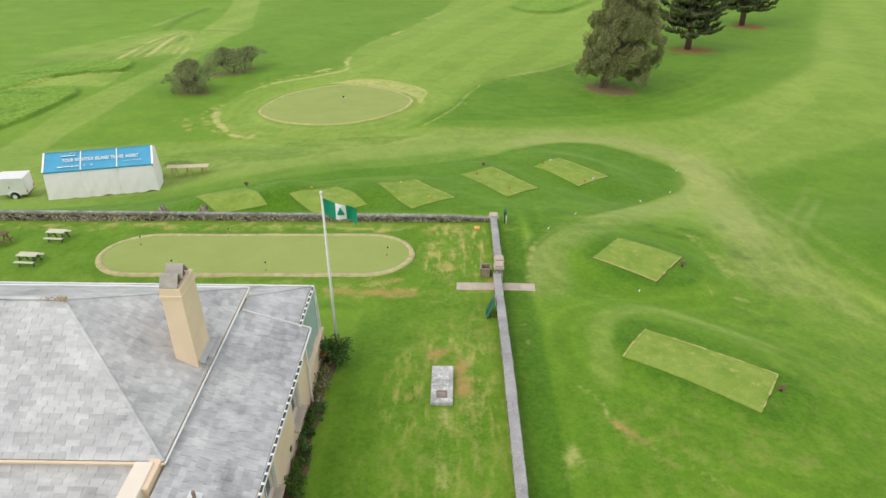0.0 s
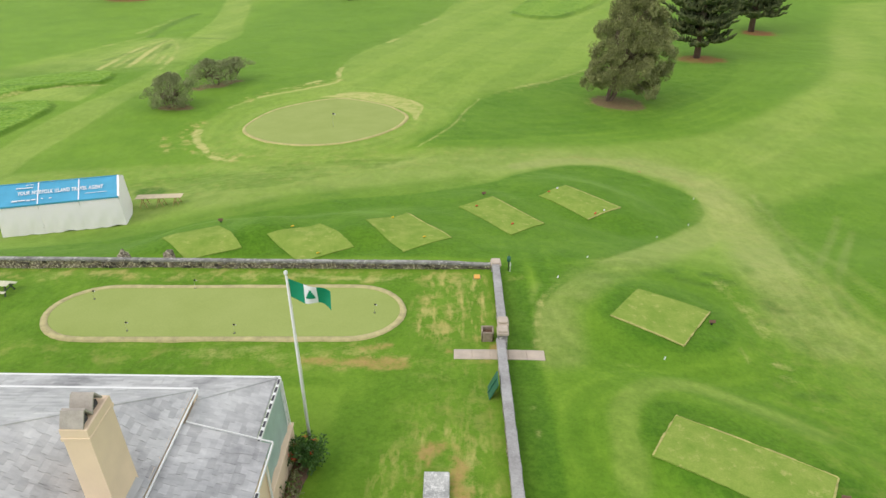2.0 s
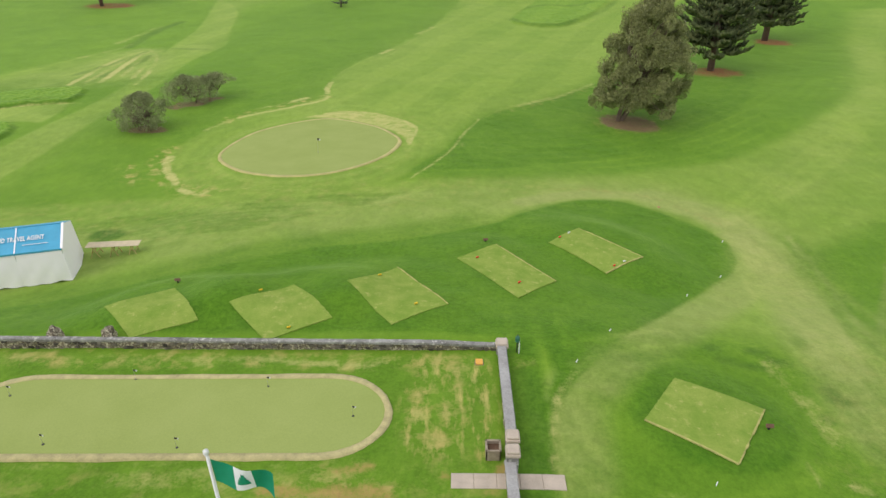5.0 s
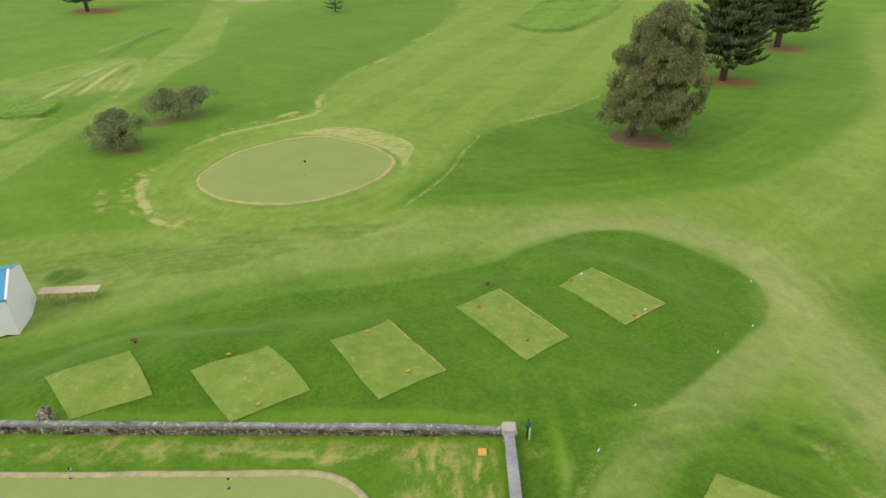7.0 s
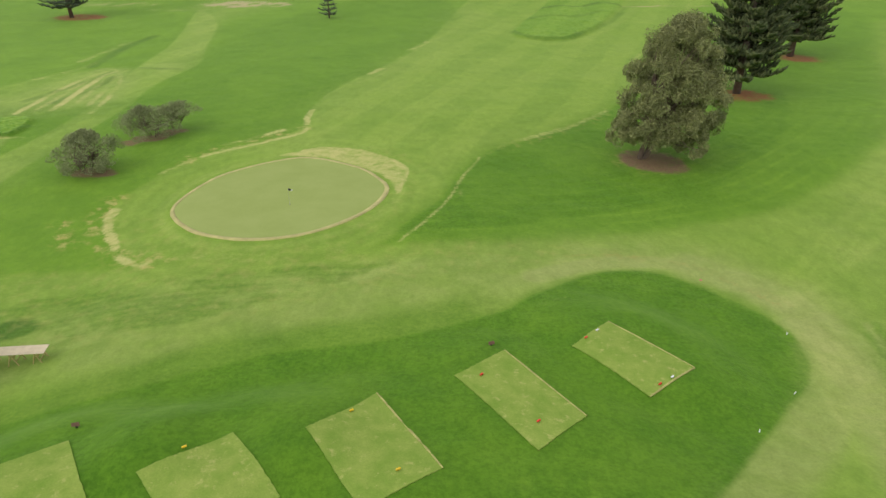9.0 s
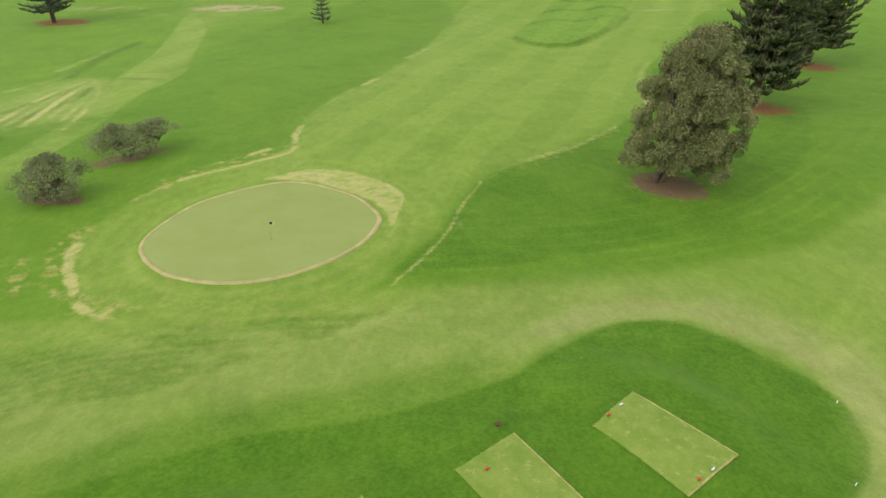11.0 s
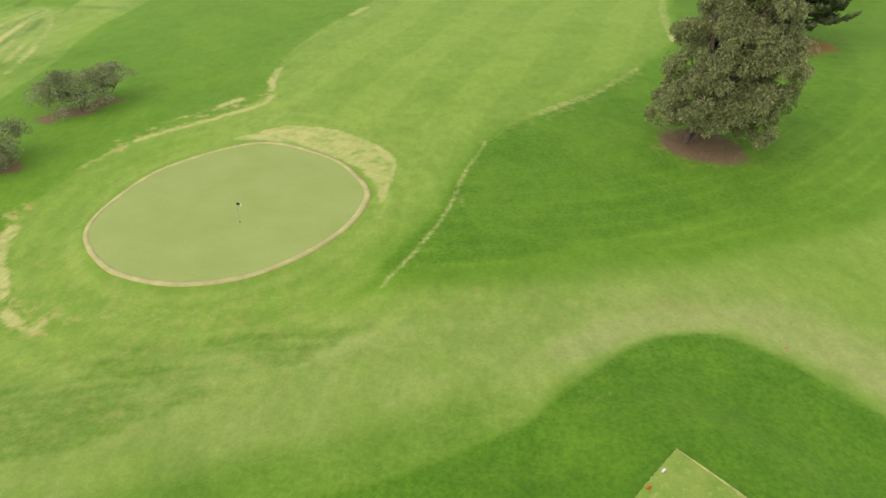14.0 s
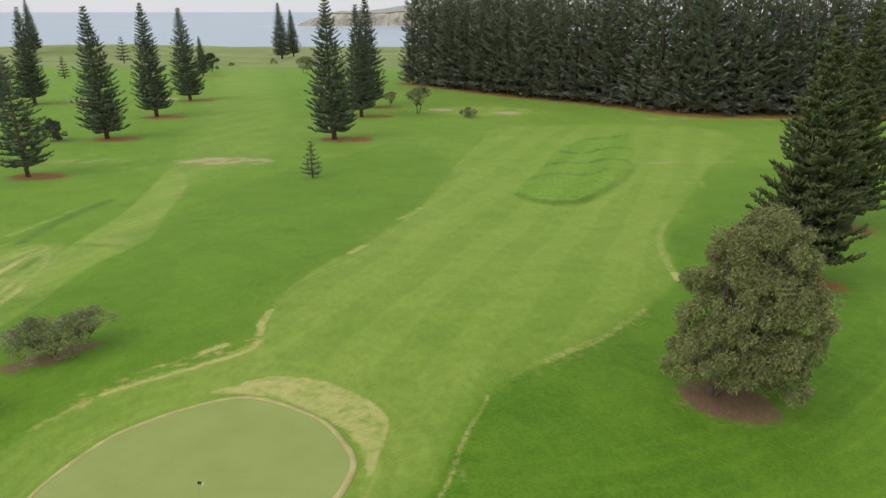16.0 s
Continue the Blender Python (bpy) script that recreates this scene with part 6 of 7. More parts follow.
def mz(x, y):
    """The ground under the marquee, in its own frame."""
    c, s = math.cos(radians(MQT)), math.sin(radians(MQT))
    return ground_z(MQ[0] + c*x - s*y, MQ[1] + s*x + c*y) - ground_z(*MQ)


def bulge(i, j, n, m, a):
    return a*math.sin(math.pi*i/n)*math.sin(math.pi*j/m)


def canvas(p00, p10, p11, p01, nrm, n, m, amp, mat, name, parent, label="", rng=random.Random(5)):
    v, f = [], []
    p00, p10, p11, p01, nrm = (Vector(q) for q in (p00, p10, p11, p01, nrm))
    ph = rng.uniform(0, 6)
    for i in range(n + 1):
        for j in range(m + 1):
            a, b = i/n, j/m
            q = (p00*(1 - a) + p10*a)*(1 - b) + (p01*(1 - a) + p11*a)*b
            q = q + nrm*(bulge(i, j, n, m, amp) + (.012*math.sin(9*a + 6*b + ph)*math.sin(math.pi*b) + .014*math.sin(15*a - 9*b + 2*ph)*(1 - .8*b) + .01*math.sin(31*a + 3*b + ph)*(1 - b))*(1 if amp else 0))
            if nrm.z == 0:
                q.z += .06*(1 - b)*math.sin(11*a + ph)*math.sin(4*a + 2*ph)
            v.append(tuple(q))
    for i in range(n):
        for j in range(m):
            k = i*(m + 1) + j
            f.append((k, k + m + 1, k + m + 2, k + 1))
    return part(name, Geo().add(v, f), mat, parent, label, True)


for i in range(3):
    x0, x1 = -L/2 + i*L/3, -L/2 + (i + 1)*L/3
    for s, nm in ((0, "front_wall"), (1, "back_wall")):
        y = D*s
        k = -.24 if s == 0 else .24
        canvas((x0 - (.1 if i == 0 else 0), y + k, mz(x0, y) + .03 + .03*i % .05), (x1 + (.1 if i == 2 else 0), y + k, mz(x1, y) + .05), (x1, y, EV + mz(x1, 0)), (x0, y, EV + mz(x0, 0)), (0, -1 if s == 0 else 1, 0), 24, 10, .03, M_CANVAS, nm, mq, "slightly billowing white canvas wall")
        canvas((x0, y, EV + mz(x0, 0)), (x1, y, EV + mz(x1, 0)), (x1, D/2, AP + mz(x1, 0)), (x0, D/2, AP + mz(x0, 0)), (0, 0, -1), 8, 6, .06, M_BLUE, "roof_panel", mq, "bright blue canvas roof panel")
for s in (-1, 1):
    x = s*L/2
    v = [(x + s*.1, -.24, mz(x, 0) + .03), (x + s*.28, D/2, mz(x, D/2) + .03), (x + s*.1, D + .24, mz(x, D) + .03), (x, D, EV + mz(x, 0)), (x + s*.06, D/2, AP + mz(x, 0) - .02), (x, 0, EV + mz(x, 0)), (x + s*.14, D/2, 1.4 + mz(x, D/2))]
    part("end_wall", Geo().add(v, [(0, 1, 6, 5), (1, 2, 3, 6), (5, 6, 4), (6, 3, 4)]), M_CANVAS, mq, "white canvas end wall", True)
    strip("roof_edge", (x, -.02, EV + mz(x, 0) + .01), (x, D/2, AP + mz(x, 0) + .03), .14, .03, M_CANVAS, mq)
for i in range(4):
    x = -L/2 + i*L/3
    for y in (0, D):
        part("upright_pole", Geo().tube([(x, y + (.06 if y else -.06), mz(x, y) - .05), (x, y - .02, EV + mz(x, 0))], .016, 8), M_ALU, mq)
    if 0 < i < 3:
        strip("roof_seam", (x, 0, EV + mz(x, 0) + .015), (x, D/2, AP + mz(x, 0) + .03), .07, .02, M_CANVAS, mq, label="white roof seam")
strip("valance", (-L/2, -.04, EV + mz(-L/2, 0) - .03), (L/2, -.04, EV + mz(L/2, 0) - .03), .03, .12, M_BLUE, mq, label="darker blue valance")
strip("ridge", (-L/2, D/2, AP + mz(-L/2, 0) + .02), (L/2, D/2, AP + mz(L/2, 0) + .02), .06, .04, M_BLUE, mq)
# white lettering on the front roof slope
ang = math.atan2(AP - EV, D/2)
rollm = math.atan2(mz(L/2, 0) - mz(-L/2, 0), L)


def lettering(text, x, up, size, narrow):
    c = bpy.data.curves.new("lettering", "FONT")
    c.body, c.size, c.extrude, c.align_x = text, size, .004, "LEFT"
    c.space_character, c.offset = 1.12, .012
    c.materials.append(M_FLAGWHITE)
    o = new("lettering", c)
    o.parent = mq
    d = up
    o.matrix_local = Matrix.Translation((x, d*math.cos(ang), EV + mz(x, 0) + d*math.sin(ang) + .03)) @ Matrix.Rotation(-rollm, 4, "Y") @ Matrix.Rotation(ang, 4, "X") @ Matrix.Diagonal((narrow, 1, 1, 1))
    o["label"] = "white lettering"
    return o


lettering("YOUR NORFOLK ISLAND TRAVEL AGENT", -2.4, .88, .46, .54)
for x, up, w, h in ((-2.5, 1.5, .42, .15), (-2.04, 1.5, .5, .15), (-1.95, 1.75, .18, .08), (-1.7, 1.75, .22, .08), (-2.7, .38, .34, .2), (-2.3, .4, .4, .16), (-1.84, .38, .2, .2), (-1.58, .4, .28, .16), (-1.0, .44, .12, .12), (-.55, .44, .16, .13), (1.6, .55, 1.3, .05)):
    strip("printed_bar", (x, up*math.cos(ang), EV + mz(x, 0) + up*math.sin(ang) + .03), (x + w, up*math.cos(ang), EV + mz(x + w, 0) + up*math.sin(ang) + .03), h, .012, M_FLAGWHITE, mq, 0, "white printed mark")

tr = thing("box_trailer", at(-32.2, 43.7, 8), "small white enclosed box trailer with a drawbar", "trailer")
part("body", Geo().box((0, 0, 1.0), (1.95, 1.35, 1.25), None, .04), M_WHITE, tr)
part("roof", Geo().box((0, 0, 1.66), (2.02, 1.42, .08), None, .03), M_WHITE, tr)
part("side_door", Geo().box((-.35, -.685, 1.0), (.6, .02, 1.05), None, .006), M_WHITE, tr)
part("door_handle", Geo().box((-.12, -.7, 1.0), (.05, .03, .12), None, .006), M_BLACK, tr)
part("chassis", Geo().box((0, 0, .36), (1.95, 1.2, .08), None, .01).box((-1.35, 0, .38), (.9, .1, .08), None, .01), M_LEGS, tr)
part("jockey_wheel", Geo().tube([(-1.6, 0, .1), (-1.6, 0, .65)], .03, 8), M_BLACK, tr)
for s in (-1, 1):
    wh = part("wheel", Geo().tube([(.15, s*.62, .3), (.15, s*.72, .3), (.15, s*.8, .3)], (.29, .3, .28), 18), M_TYRE, tr, "small black trailer wheel", True)
    part("rim", Geo().tube([(.15, s*.8, .3), (.15, s*.82, .3)], .16, 14), M_WHITE, wh)
    g = Geo()
    a = np.linspace(.1, np.pi - .1, 9)
    g.tube(np.c_[.15 + .4*np.cos(a), np.full(9, s*.72), .3 + .38*np.sin(a)], .06, 6)
    part("mudguard", g, M_WHITE, tr, "white mudguard", True)
for s in (-.9, .9):
    part("tail_light", Geo().box((.99, s*.6, .6), (.03, .1, .2), None, .008), M_REDPAINT, tr)

ta = math.degrees(math.atan2(.3, 3.0))
tt = thing("trestle_table", at(-21.3, 48.5, ta), "long raw plywood table top on folding yellow timber trestles", "table")
part("table_top", Geo().box((0, 0, .76), (3.25, .7, .03), None, .006), M_PLY, tt)
for x in (-1.15, 0, 1.15):
    for s in (-1, 1):
        for y in (-.3, .3):
            part("trestle_leg", Geo().box((x + s*.13, y, .37), (.045, .045, .8), Matrix.Rotation(-s*.35, 3, "Y"), .006), M_TRESTLE, tt)
        part("trestle_brace", Geo().box((x + s*.16, 0, .3), (.03, .62, .05), None, .004), M_TRESTLE, tt)

# ---- rocks by the wall, markers on the tees ----


def rock(x, y, s, seed, label):
    rng = np.random.default_rng(seed)
    bm = bmesh.new()
    bmesh.ops.create_icosphere(bm, subdivisions=3, radius=1)
    for v_ in bm.verts:
        n = v_.co.normalized()
        k = 1 + .35*noise.noise(n*1.7 + Vector((seed, 0, 0))) + .15*noise.noise(n*5 + Vector((seed, 3, 0)))
        v_.co = Vector((n.x*k*s[0], n.y*k*s[1], max(-.3*s[2], n.z*k*s[2])))
    me = bpy.data.meshes.new("rock")
    bm.to_mesh(me)
    bm.free()
    me.materials.append(M_WALLSTONE)
    ob = new("rock", me)
    ob.matrix_world = at(x, y, seed*40, .25*s[2])
    return tagged(ob, label, "rock", "rocks by the wall")


rock(-18.2, 36.6, (.36, .34, .62), 1, "rough dark grey boulder resting beside the stone wall")
rock(-15.6, 36.5, (.33, .3, .62), 2, "smaller dark grey boulder resting beside the stone wall")


def tee_marker(x, y, turn, mat, colour):
    g = Geo().box((0, 0, .06), (.19, .08, .08), None, .025)
    ob = part("tee_marker", g, mat)
    ob.matrix_world = at(x, y, turn, TOP)
    return tagged(ob, f"small {colour} tee marker block on mown turf", "tee marker", f"{colour} tee markers")

for x, y, t, m, c in ((-3.9, 43.4, 30, M_YELLOW, "yellow"), (-1.7, 39.8, 30, M_YELLOW, "yellow"), (-9.7, 40.6, 30, M_YELLOW, "yellow"), (-7.6, 37.5, 30, M_YELLOW, "yellow"),
                      (1.6, 46.4, 40, M_REDPAINT, "red"), (3.8, 43.1, 40, M_REDPAINT, "red"), (7.0, 49.8, 40, M_REDPAINT, "red"), (9.8, 46.4, 40, M_REDPAINT, "red"),
                      (7.7, 50.5, 40, M_FLAGWHITE, "white"), (10.5, 46.9, 40, M_FLAGWHITE, "white")):
    tee_marker(x, y, t, m, c)


def tee_sign(x, y):
    th = thing("tee_sign", at(x, y, random.uniform(-20, 20)), "low dark timber tee sign post in the grass", "sign", "tee signs")
    part("post", Geo().box((0, 0, .06), (.08, .08, .26), None, .01), M_BLACK, th)
    part("sign_board", Geo().box((0, -.03, .19), (.3, .05, .16), Matrix.Rotation(-.5, 3, "X"), .01), M_DARKWOOD, th)


def stake(x, y):
    th = thing("white_stake", at(x, y, random.uniform(0, 90)), "short white painted marker stake leaning in the grass", "stake", "white stakes")
    part("stake", Geo().box((0, 0, .06), (.055, .04, .15), Matrix.Rotation(.7, 3, "Y"), .01), M_FLAGWHITE, th)


SIGNS = [(2.2, 49.1), (-14.6, 42.1), (12.6, 31.6), (13.2, 20.5)]
STAKES = [(18.8, 52.7), (16.7, 47.3), (13.5, 44.0), (7.7, 38.1), (5.6, 35.2), (9.5, 28.6)]
for x, y in SIGNS:
    tee_sign(x, y)
for x, y in STAKES:
    stake(x, y)
tg = thing("red_marker_disc", at(16.0, 58.6), "small faded red disc lying by the worn track", "marker")
part("disc", Geo().tube([(0, 0, .0), (0, 0, .04), (0, 0, .05)], (.1, .095, .05), 14), M_BRICK, tg)

# ---- plants ----


def leaves(centres, radii, per, size, rng, droop=.3, aspect=.45, flat=.75):
    """Leaf blades scattered through clumps, as quads: vertices and faces."""
    n = len(centres)*per
    c = np.repeat(np.asarray(centres), per, 0)
    r = np.repeat(np.asarray(radii), per, 0)
    d = rng.normal(size=(n, 3))
    d /= np.linalg.norm(d, axis=1)[:, None]
    rad = r*(.45 + .6*rng.random(n)**.6)
    p = c + d*rad[:, None]*np.array([1, 1, flat])
    u = d + rng.normal(0, .6, (n, 3))
    u[:, 2] -= droop
    u /= np.linalg.norm(u, axis=1)[:, None]
    w = np.cross(u, rng.normal(size=(n, 3)))
    w /= np.linalg.norm(w, axis=1)[:, None] + 1e-9
    s = size*(.6 + .8*rng.random(n))[:, None]
    v = np.stack([p, p + u*s*.5 + w*s*aspect*.5, p + u*s, p + u*s*.5 - w*s*aspect*.5], 1).reshape(-1, 3)
    return v, np.arange(4*n).reshape(-1, 4)


def limb(g, a, b, r0, r1, rng, bend=.15, n=6):
    a, b = np.array(a, float), np.array(b, float)
    L_ = np.linalg.norm(b - a)
    o = rng.normal(size=3)*bend*L_
    t = np.linspace(0, 1, n)[:, None]
    pts = a*(1 - t) + b*t + o*(t*(1 - t)*2)
    g.tube(pts, np.linspace(r0, r1, n), 7)
    return pts


def broadleaf(name, x, y, h, w, seed, mat, bark, label, cat, clumps, per, size, lean=(0, 0), base=.2, stems=1, low=.15, group="", spread_=.5):
    """A tree: trunk and limbs that carry clumps of separate leaves, with gaps between them."""
    rng = np.random.default_rng(seed)
    th = thing(name, at(x, y), label, cat, group)
    g = Geo()
    cs, rs = [], []
    for k in range(clumps):
        t = rng.random()**.7
        z = h*(low + (1 - low)*t)
        prof = math.sin(math.pi*min(1, max(.06, (t*.86 + .16))))**.65
        a = rng.random()*2*math.pi
        rr = w/2*prof*(.35 + .65*rng.random()**.5)*(1 + .14*math.sin(3*a + seed + 2*t) + .08*math.sin(5*a - seed + 5*t))
        cs.append((rr*math.cos(a) + lean[0]*t, rr*math.sin(a) + lean[1]*t, z - .1*h*base))
        rs.append(w*(.05 + .045*rng.random()))
    for s in range(stems):
        a = s*2*math.pi/stems + rng.random()
        o = .0 if stems == 1 else .25
        foot = (o*math.cos(a), o*math.sin(a), -.25)
        fork = (lean[0]*.2 + w*.08*math.cos(a)*stems**.5, lean[1]*.2 + w*.08*math.sin(a)*stems**.5, h*(.24 if stems == 1 else .3))
        limb(g, foot, fork, h*.026/stems**.4, h*.02/stems**.4, rng, .12)
        for k in range(s, len(cs), stems*max(1, clumps//(22*stems))):
            mid = limb(g, fork, np.array(cs[k])*[.9, .9, .93], h*.011/stems**.4, h*.002, rng, .16, 6)
            for q in range(2):
                k2 = rng.integers(len(cs))
                if np.linalg.norm(np.array(cs[k2]) - mid[3]) < w*.28:
                    limb(g, mid[3], cs[k2], h*.004, h*.0012, rng, .2, 4)
    part("trunk", g, bark, th, "forked trunk and limbs", True)
    v, f = leaves(cs, rs, per, size, rng)
    crown = new("crown", raw_mesh("crown", v, f, mat, smooth=False))
    crown.parent = th
    return th


def weeping_tree(x, y, h, w, seed, label):
    """A dense windswept tree: its crown a leaning egg of drooping sprays that nearly reach the ground, with a few gaps."""
    rng = np.random.default_rng(seed)
    th = thing("broadleaf_tree", at(x, y), label, "tree")
    cs, rs = [], []
    lobes = 0
    while lobes < 230:
        t = rng.random()**.95
        r = np.interp(t, (0, .12, .35, .55, .75, .9, 1), (.8, 1, 1.02, .9, .7, .48, .14))
        a = rng.random()*2*math.pi
        r *= .94 + .07*math.sin(2*a + 1 + 3*t) + .09*math.sin(5*a + 9*t) + .08*math.sin(9*a - 17*t)
        d = 1.02 - .55*rng.random()**1.9
        # open to the trunk on the weather side
        if t < .06 and math.cos(a) < -.4:
            continue
        lobes += 1
        c = np.array((r*d*w/2*math.cos(a) + 1.5 + .9*t, r*d*w/2*math.sin(a) + .2, h*(.115 + .85*t)))
        size = w*(.035 + .05*rng.random())
        # each bough ends in a drooping mass of sprays
        for q in range(4):
            e = rng.normal(size=3)
            e /= np.linalg.norm(e)
            e[2] = abs(e[2])*.9 - .25 if rng.random() < .7 else -.6 - .8*rng.random()
            cs.append(tuple(c + e*size))
            rs.append(w*(.026 + .034*rng.random()))
    g = Geo()
    for s, (ax, ay) in enumerate(((.5, -.3), (1.6, .3), (.9, .9))):
        fork = limb(g, (.1*s, .1*s - .1, -.3), (ax, ay, h*(.2 + .06*s)), .26 - .05*s, .19 - .03*s, rng, .12)[-1]
        for k in range(s, len(cs), 22):
            mid = limb(g, fork, np.array(cs[k]), .085, .018, rng, .16, 6)
            for q in rng.integers(0, len(cs), 6):
                if np.linalg.norm(np.array(cs[q]) - mid[3]) < w*.25:
                    limb(g, mid[3], cs[q], .035, .01, rng, .2, 4)
    part("trunk", g, M_BARK, th, "grey-brown forked trunk and limbs", True)
    v, f = leaves(cs, rs, 225, .185, rng, .8, .29, 1.3)
    crown = new("crown", raw_mesh("crown", v, f, M_BROAD, smooth=False))
    crown.parent = th


weeping_tree(17.5, 80.1, 12.6, 8.2, 3, "large dense olive-grey broadleaf tree, windswept, standing in leaf litter")
broadleaf("small_tree", -31.1, 75.5, 3.7, 5.3, 5, M_SHRUB, M_BARK, "low spreading grey-green tree with twisted stems in a mulch bed", "tree", 150, 110, .12, (.6, .2), .2, 5, .04, "low spreading trees")
broadleaf("small_tree", -29.0, 84.9, 3.1, 6.0, 6, M_SHRUB, M_BARK, "low spreading grey-brown tree with open twisted stems", "tree", 115, 95, .12, (-.5, -.5), .2, 4, .12, "low spreading trees")
broadleaf("small_tree", -27.5, 86.9, 2.7, 4.4, 7, M_SHRUB, M_BARK, "smallest low spreading tree with a thin flat crown", "tree", 70, 90, .12, (.6, 0), .2, 3, .66, "low spreading trees")
broadleaf("far_tree", -8.1, 233.2, 7.4, 7.0, 8, M_SHRUB, M_BARK, "thin bent tree with a small flat crown near the sand", "tree", 30, 60, .5, (1.5, 0), .2, 2, .62, "far small trees")
broadleaf("far_tree", -17.1, 247.7, 4.4, 4.4, 9, M_SHRUB, M_BARK, "very thin young tree beside the pines", "tree", 14, 40, .45, (.8, 0), .2, 1, .6, "far small trees")
broadleaf("far_shrub", 6.4, 229.4, 2.5, 4.6, 10, M_SHRUB, M_BARK, "round shrub by the far green", "shrub", 24, 60, .4, (0, 0), .2, 3, .15, "far shrubs")
broadleaf("far_tree", -67.7, 371.9, 7.5, 10, 12, M_SHRUB, M_BARK, "spreading grey tree on the far fairway", "tree", 30, 60, .7, (1, 0), .2, 2, .3, "far small trees")
broadleaf("far_tree", -114.8, 378.6, 8.6, 10, 13, M_PINE_FAR, M_BARK, "rounded dark tree beside a pine", "tree", 34, 70, .7, (0, 0), .2, 1, .15, "far small trees")
broadleaf("far_tree", -87.0, 188.4, 4.6, 5.0, 14, M_PINE_FAR, M_BARK, "rounded dark shrubby tree in a mulch bed", "tree", 34, 70, .5, (0, 0), .2, 2, .12, "far small trees")
for x, y, w in ((-97, 430, 6), (-118, 420, 3), (-84, 440, 5), (-131, 405, 3.5)):
    broadleaf("far_shrub", x, y, w*.5, w, int(w*10), M_SHRUB, M_BARK, "low dark bush on the far links", "shrub", 14, 40, .5, (0, 0), .2, 2, .1, "far shrubs")


def sprays(name, tris_v, tris_f, mat):
    return raw_mesh(name, np.concatenate(tris_v), np.concatenate(tris_f), mat, smooth=False)


def spindle(p0, p1, p2, r, n=3):
    """A batch of rope-like sprays: n-sided, from p0 through p1 to a point at p2."""
    m = len(p0)
    d = p1 - p0
    d = d/(np.linalg.norm(d, axis=1)[:, None] + 1e-9)
    ref = np.where(np.abs(d[:, 2:3]) > .8, np.array([[1., 0, 0]]), np.array([[0, 0, 1.]]))
    u = np.cross(d, ref)
    u /= np.linalg.norm(u, axis=1)[:, None] + 1e-9
    w = np.cross(u, d)
    a = np.arange(n)*2*np.pi/n
    ring0 = p0[:, None] + .55*r[:, None, None]*(np.cos(a)[None, :, None]*u[:, None] + np.sin(a)[None, :, None]*w[:, None])
    ring1 = p1[:, None] + r[:, None, None]*(np.cos(a)[None, :, None]*u[:, None] + np.sin(a)[None, :, None]*w[:, None])
    v = np.concatenate([ring0, ring1, p2[:, None]], 1)
    k = 2*n + 1
    f = []
    for j in range(n):
        b = (j + 1) % n
        f += [(j, b, n + b), (j, n + b, n + j), (n + j, n + b, 2*n)]
    f = np.array(f)
    return v.reshape(-1, 3), (f[None] + (np.arange(m)*k)[:, None, None]).reshape(-1, 3)


def pine_arrays(h, spread, whorls, arms, shoots, seed, thick=.13, bare=.05, taper=.85, fill=1.0, lift=1.0, jit=.12, tip=.4, blunt=.55):
    """Norfolk pine: tiers of near-level branches whose shoots turn up at the tips. Returns branch tubes and foliage arrays."""
    rng = np.random.default_rng(seed)
    wood = Geo()
    P0, P1, P2, R = [], [], [], []
    for i in range(whorls):
        t = (i + .5)/whorls
        z = h*(bare + (1 - bare)*(t**.93))
        k = 1 - (z/h - bare)/(1 - bare)
        reach = spread*(k**taper)*(1 - .25*max(0, (k - .8)/.2)) + .18*h*.05
        rise = .55*(1 - k)**1.5 - .06
        a0 = rng.random()*6.28
        for j in range(arms):
            a = a0 + j*2*math.pi/arms + rng.normal(0, .12)
            ln = reach*(.8 + .35*rng.random())*fill
            out = np.array([math.cos(a), math.sin(a), 0])
            side = np.array([-math.sin(a), math.cos(a), 0])
            s = np.linspace(0, 1, 5)
            sag = rise*s*ln + (-.16*s + .30*s**2.2)*ln*lift*(.6 + .6*k) + rng.normal(0, jit)*s*ln*.5
            pts = np.array([0, 0, z + rng.normal(0, jit)*h/whorls]) + out*(s*ln)[:, None] + np.array([0, 0, 1.])*sag[:, None]
            if ln > .8:
                wood.tube(pts, np.linspace(.012*ln + .02, .01, 5), 3, False)
            n = max(4, int(shoots*(.35 + .65*k)))
            f = .16 + .84*rng.random(n)
            f[0] = 1
            b = np.stack([np.interp(f, s, pts[:, c]) for c in range(3)], 1)
            sg = rng.choice((-1, 1), n)
            ll = (.34*ln*(1.05 - f) + .1*ln**.6 + .22)*(.7 + .6*rng.random(n))
            fw = .35 + .5*rng.random(n)
            d = out*fw[:, None] + side*(sg*(1.1 - fw*.6))[:, None] + rng.normal(0, .12, (n, 3))
            d[0] = out
            p1 = b + d*(ll*blunt)[:, None] + np.array([0, 0, 1.])*(.06 + (blunt - .05)*(tip - .4)*ll)[:, None]
            p2 = p1 + d*(ll*(.95 - blunt))[:, None] + np.array([0, 0, 1.])*(ll*tip*(.6 + .8*rng.random(n))*(1 - blunt)/.45)[:, None]
            P0.append(b), P1.append(p1), P2.append(p2), R.append(thick*(.7 + .6*rng.random(n))*(.55 + .45*k))
    v, f = spindle(np.concatenate(P0), np.concatenate(P1), np.concatenate(P2), np.concatenate(R))
    return wood, v, f


PINES = {}


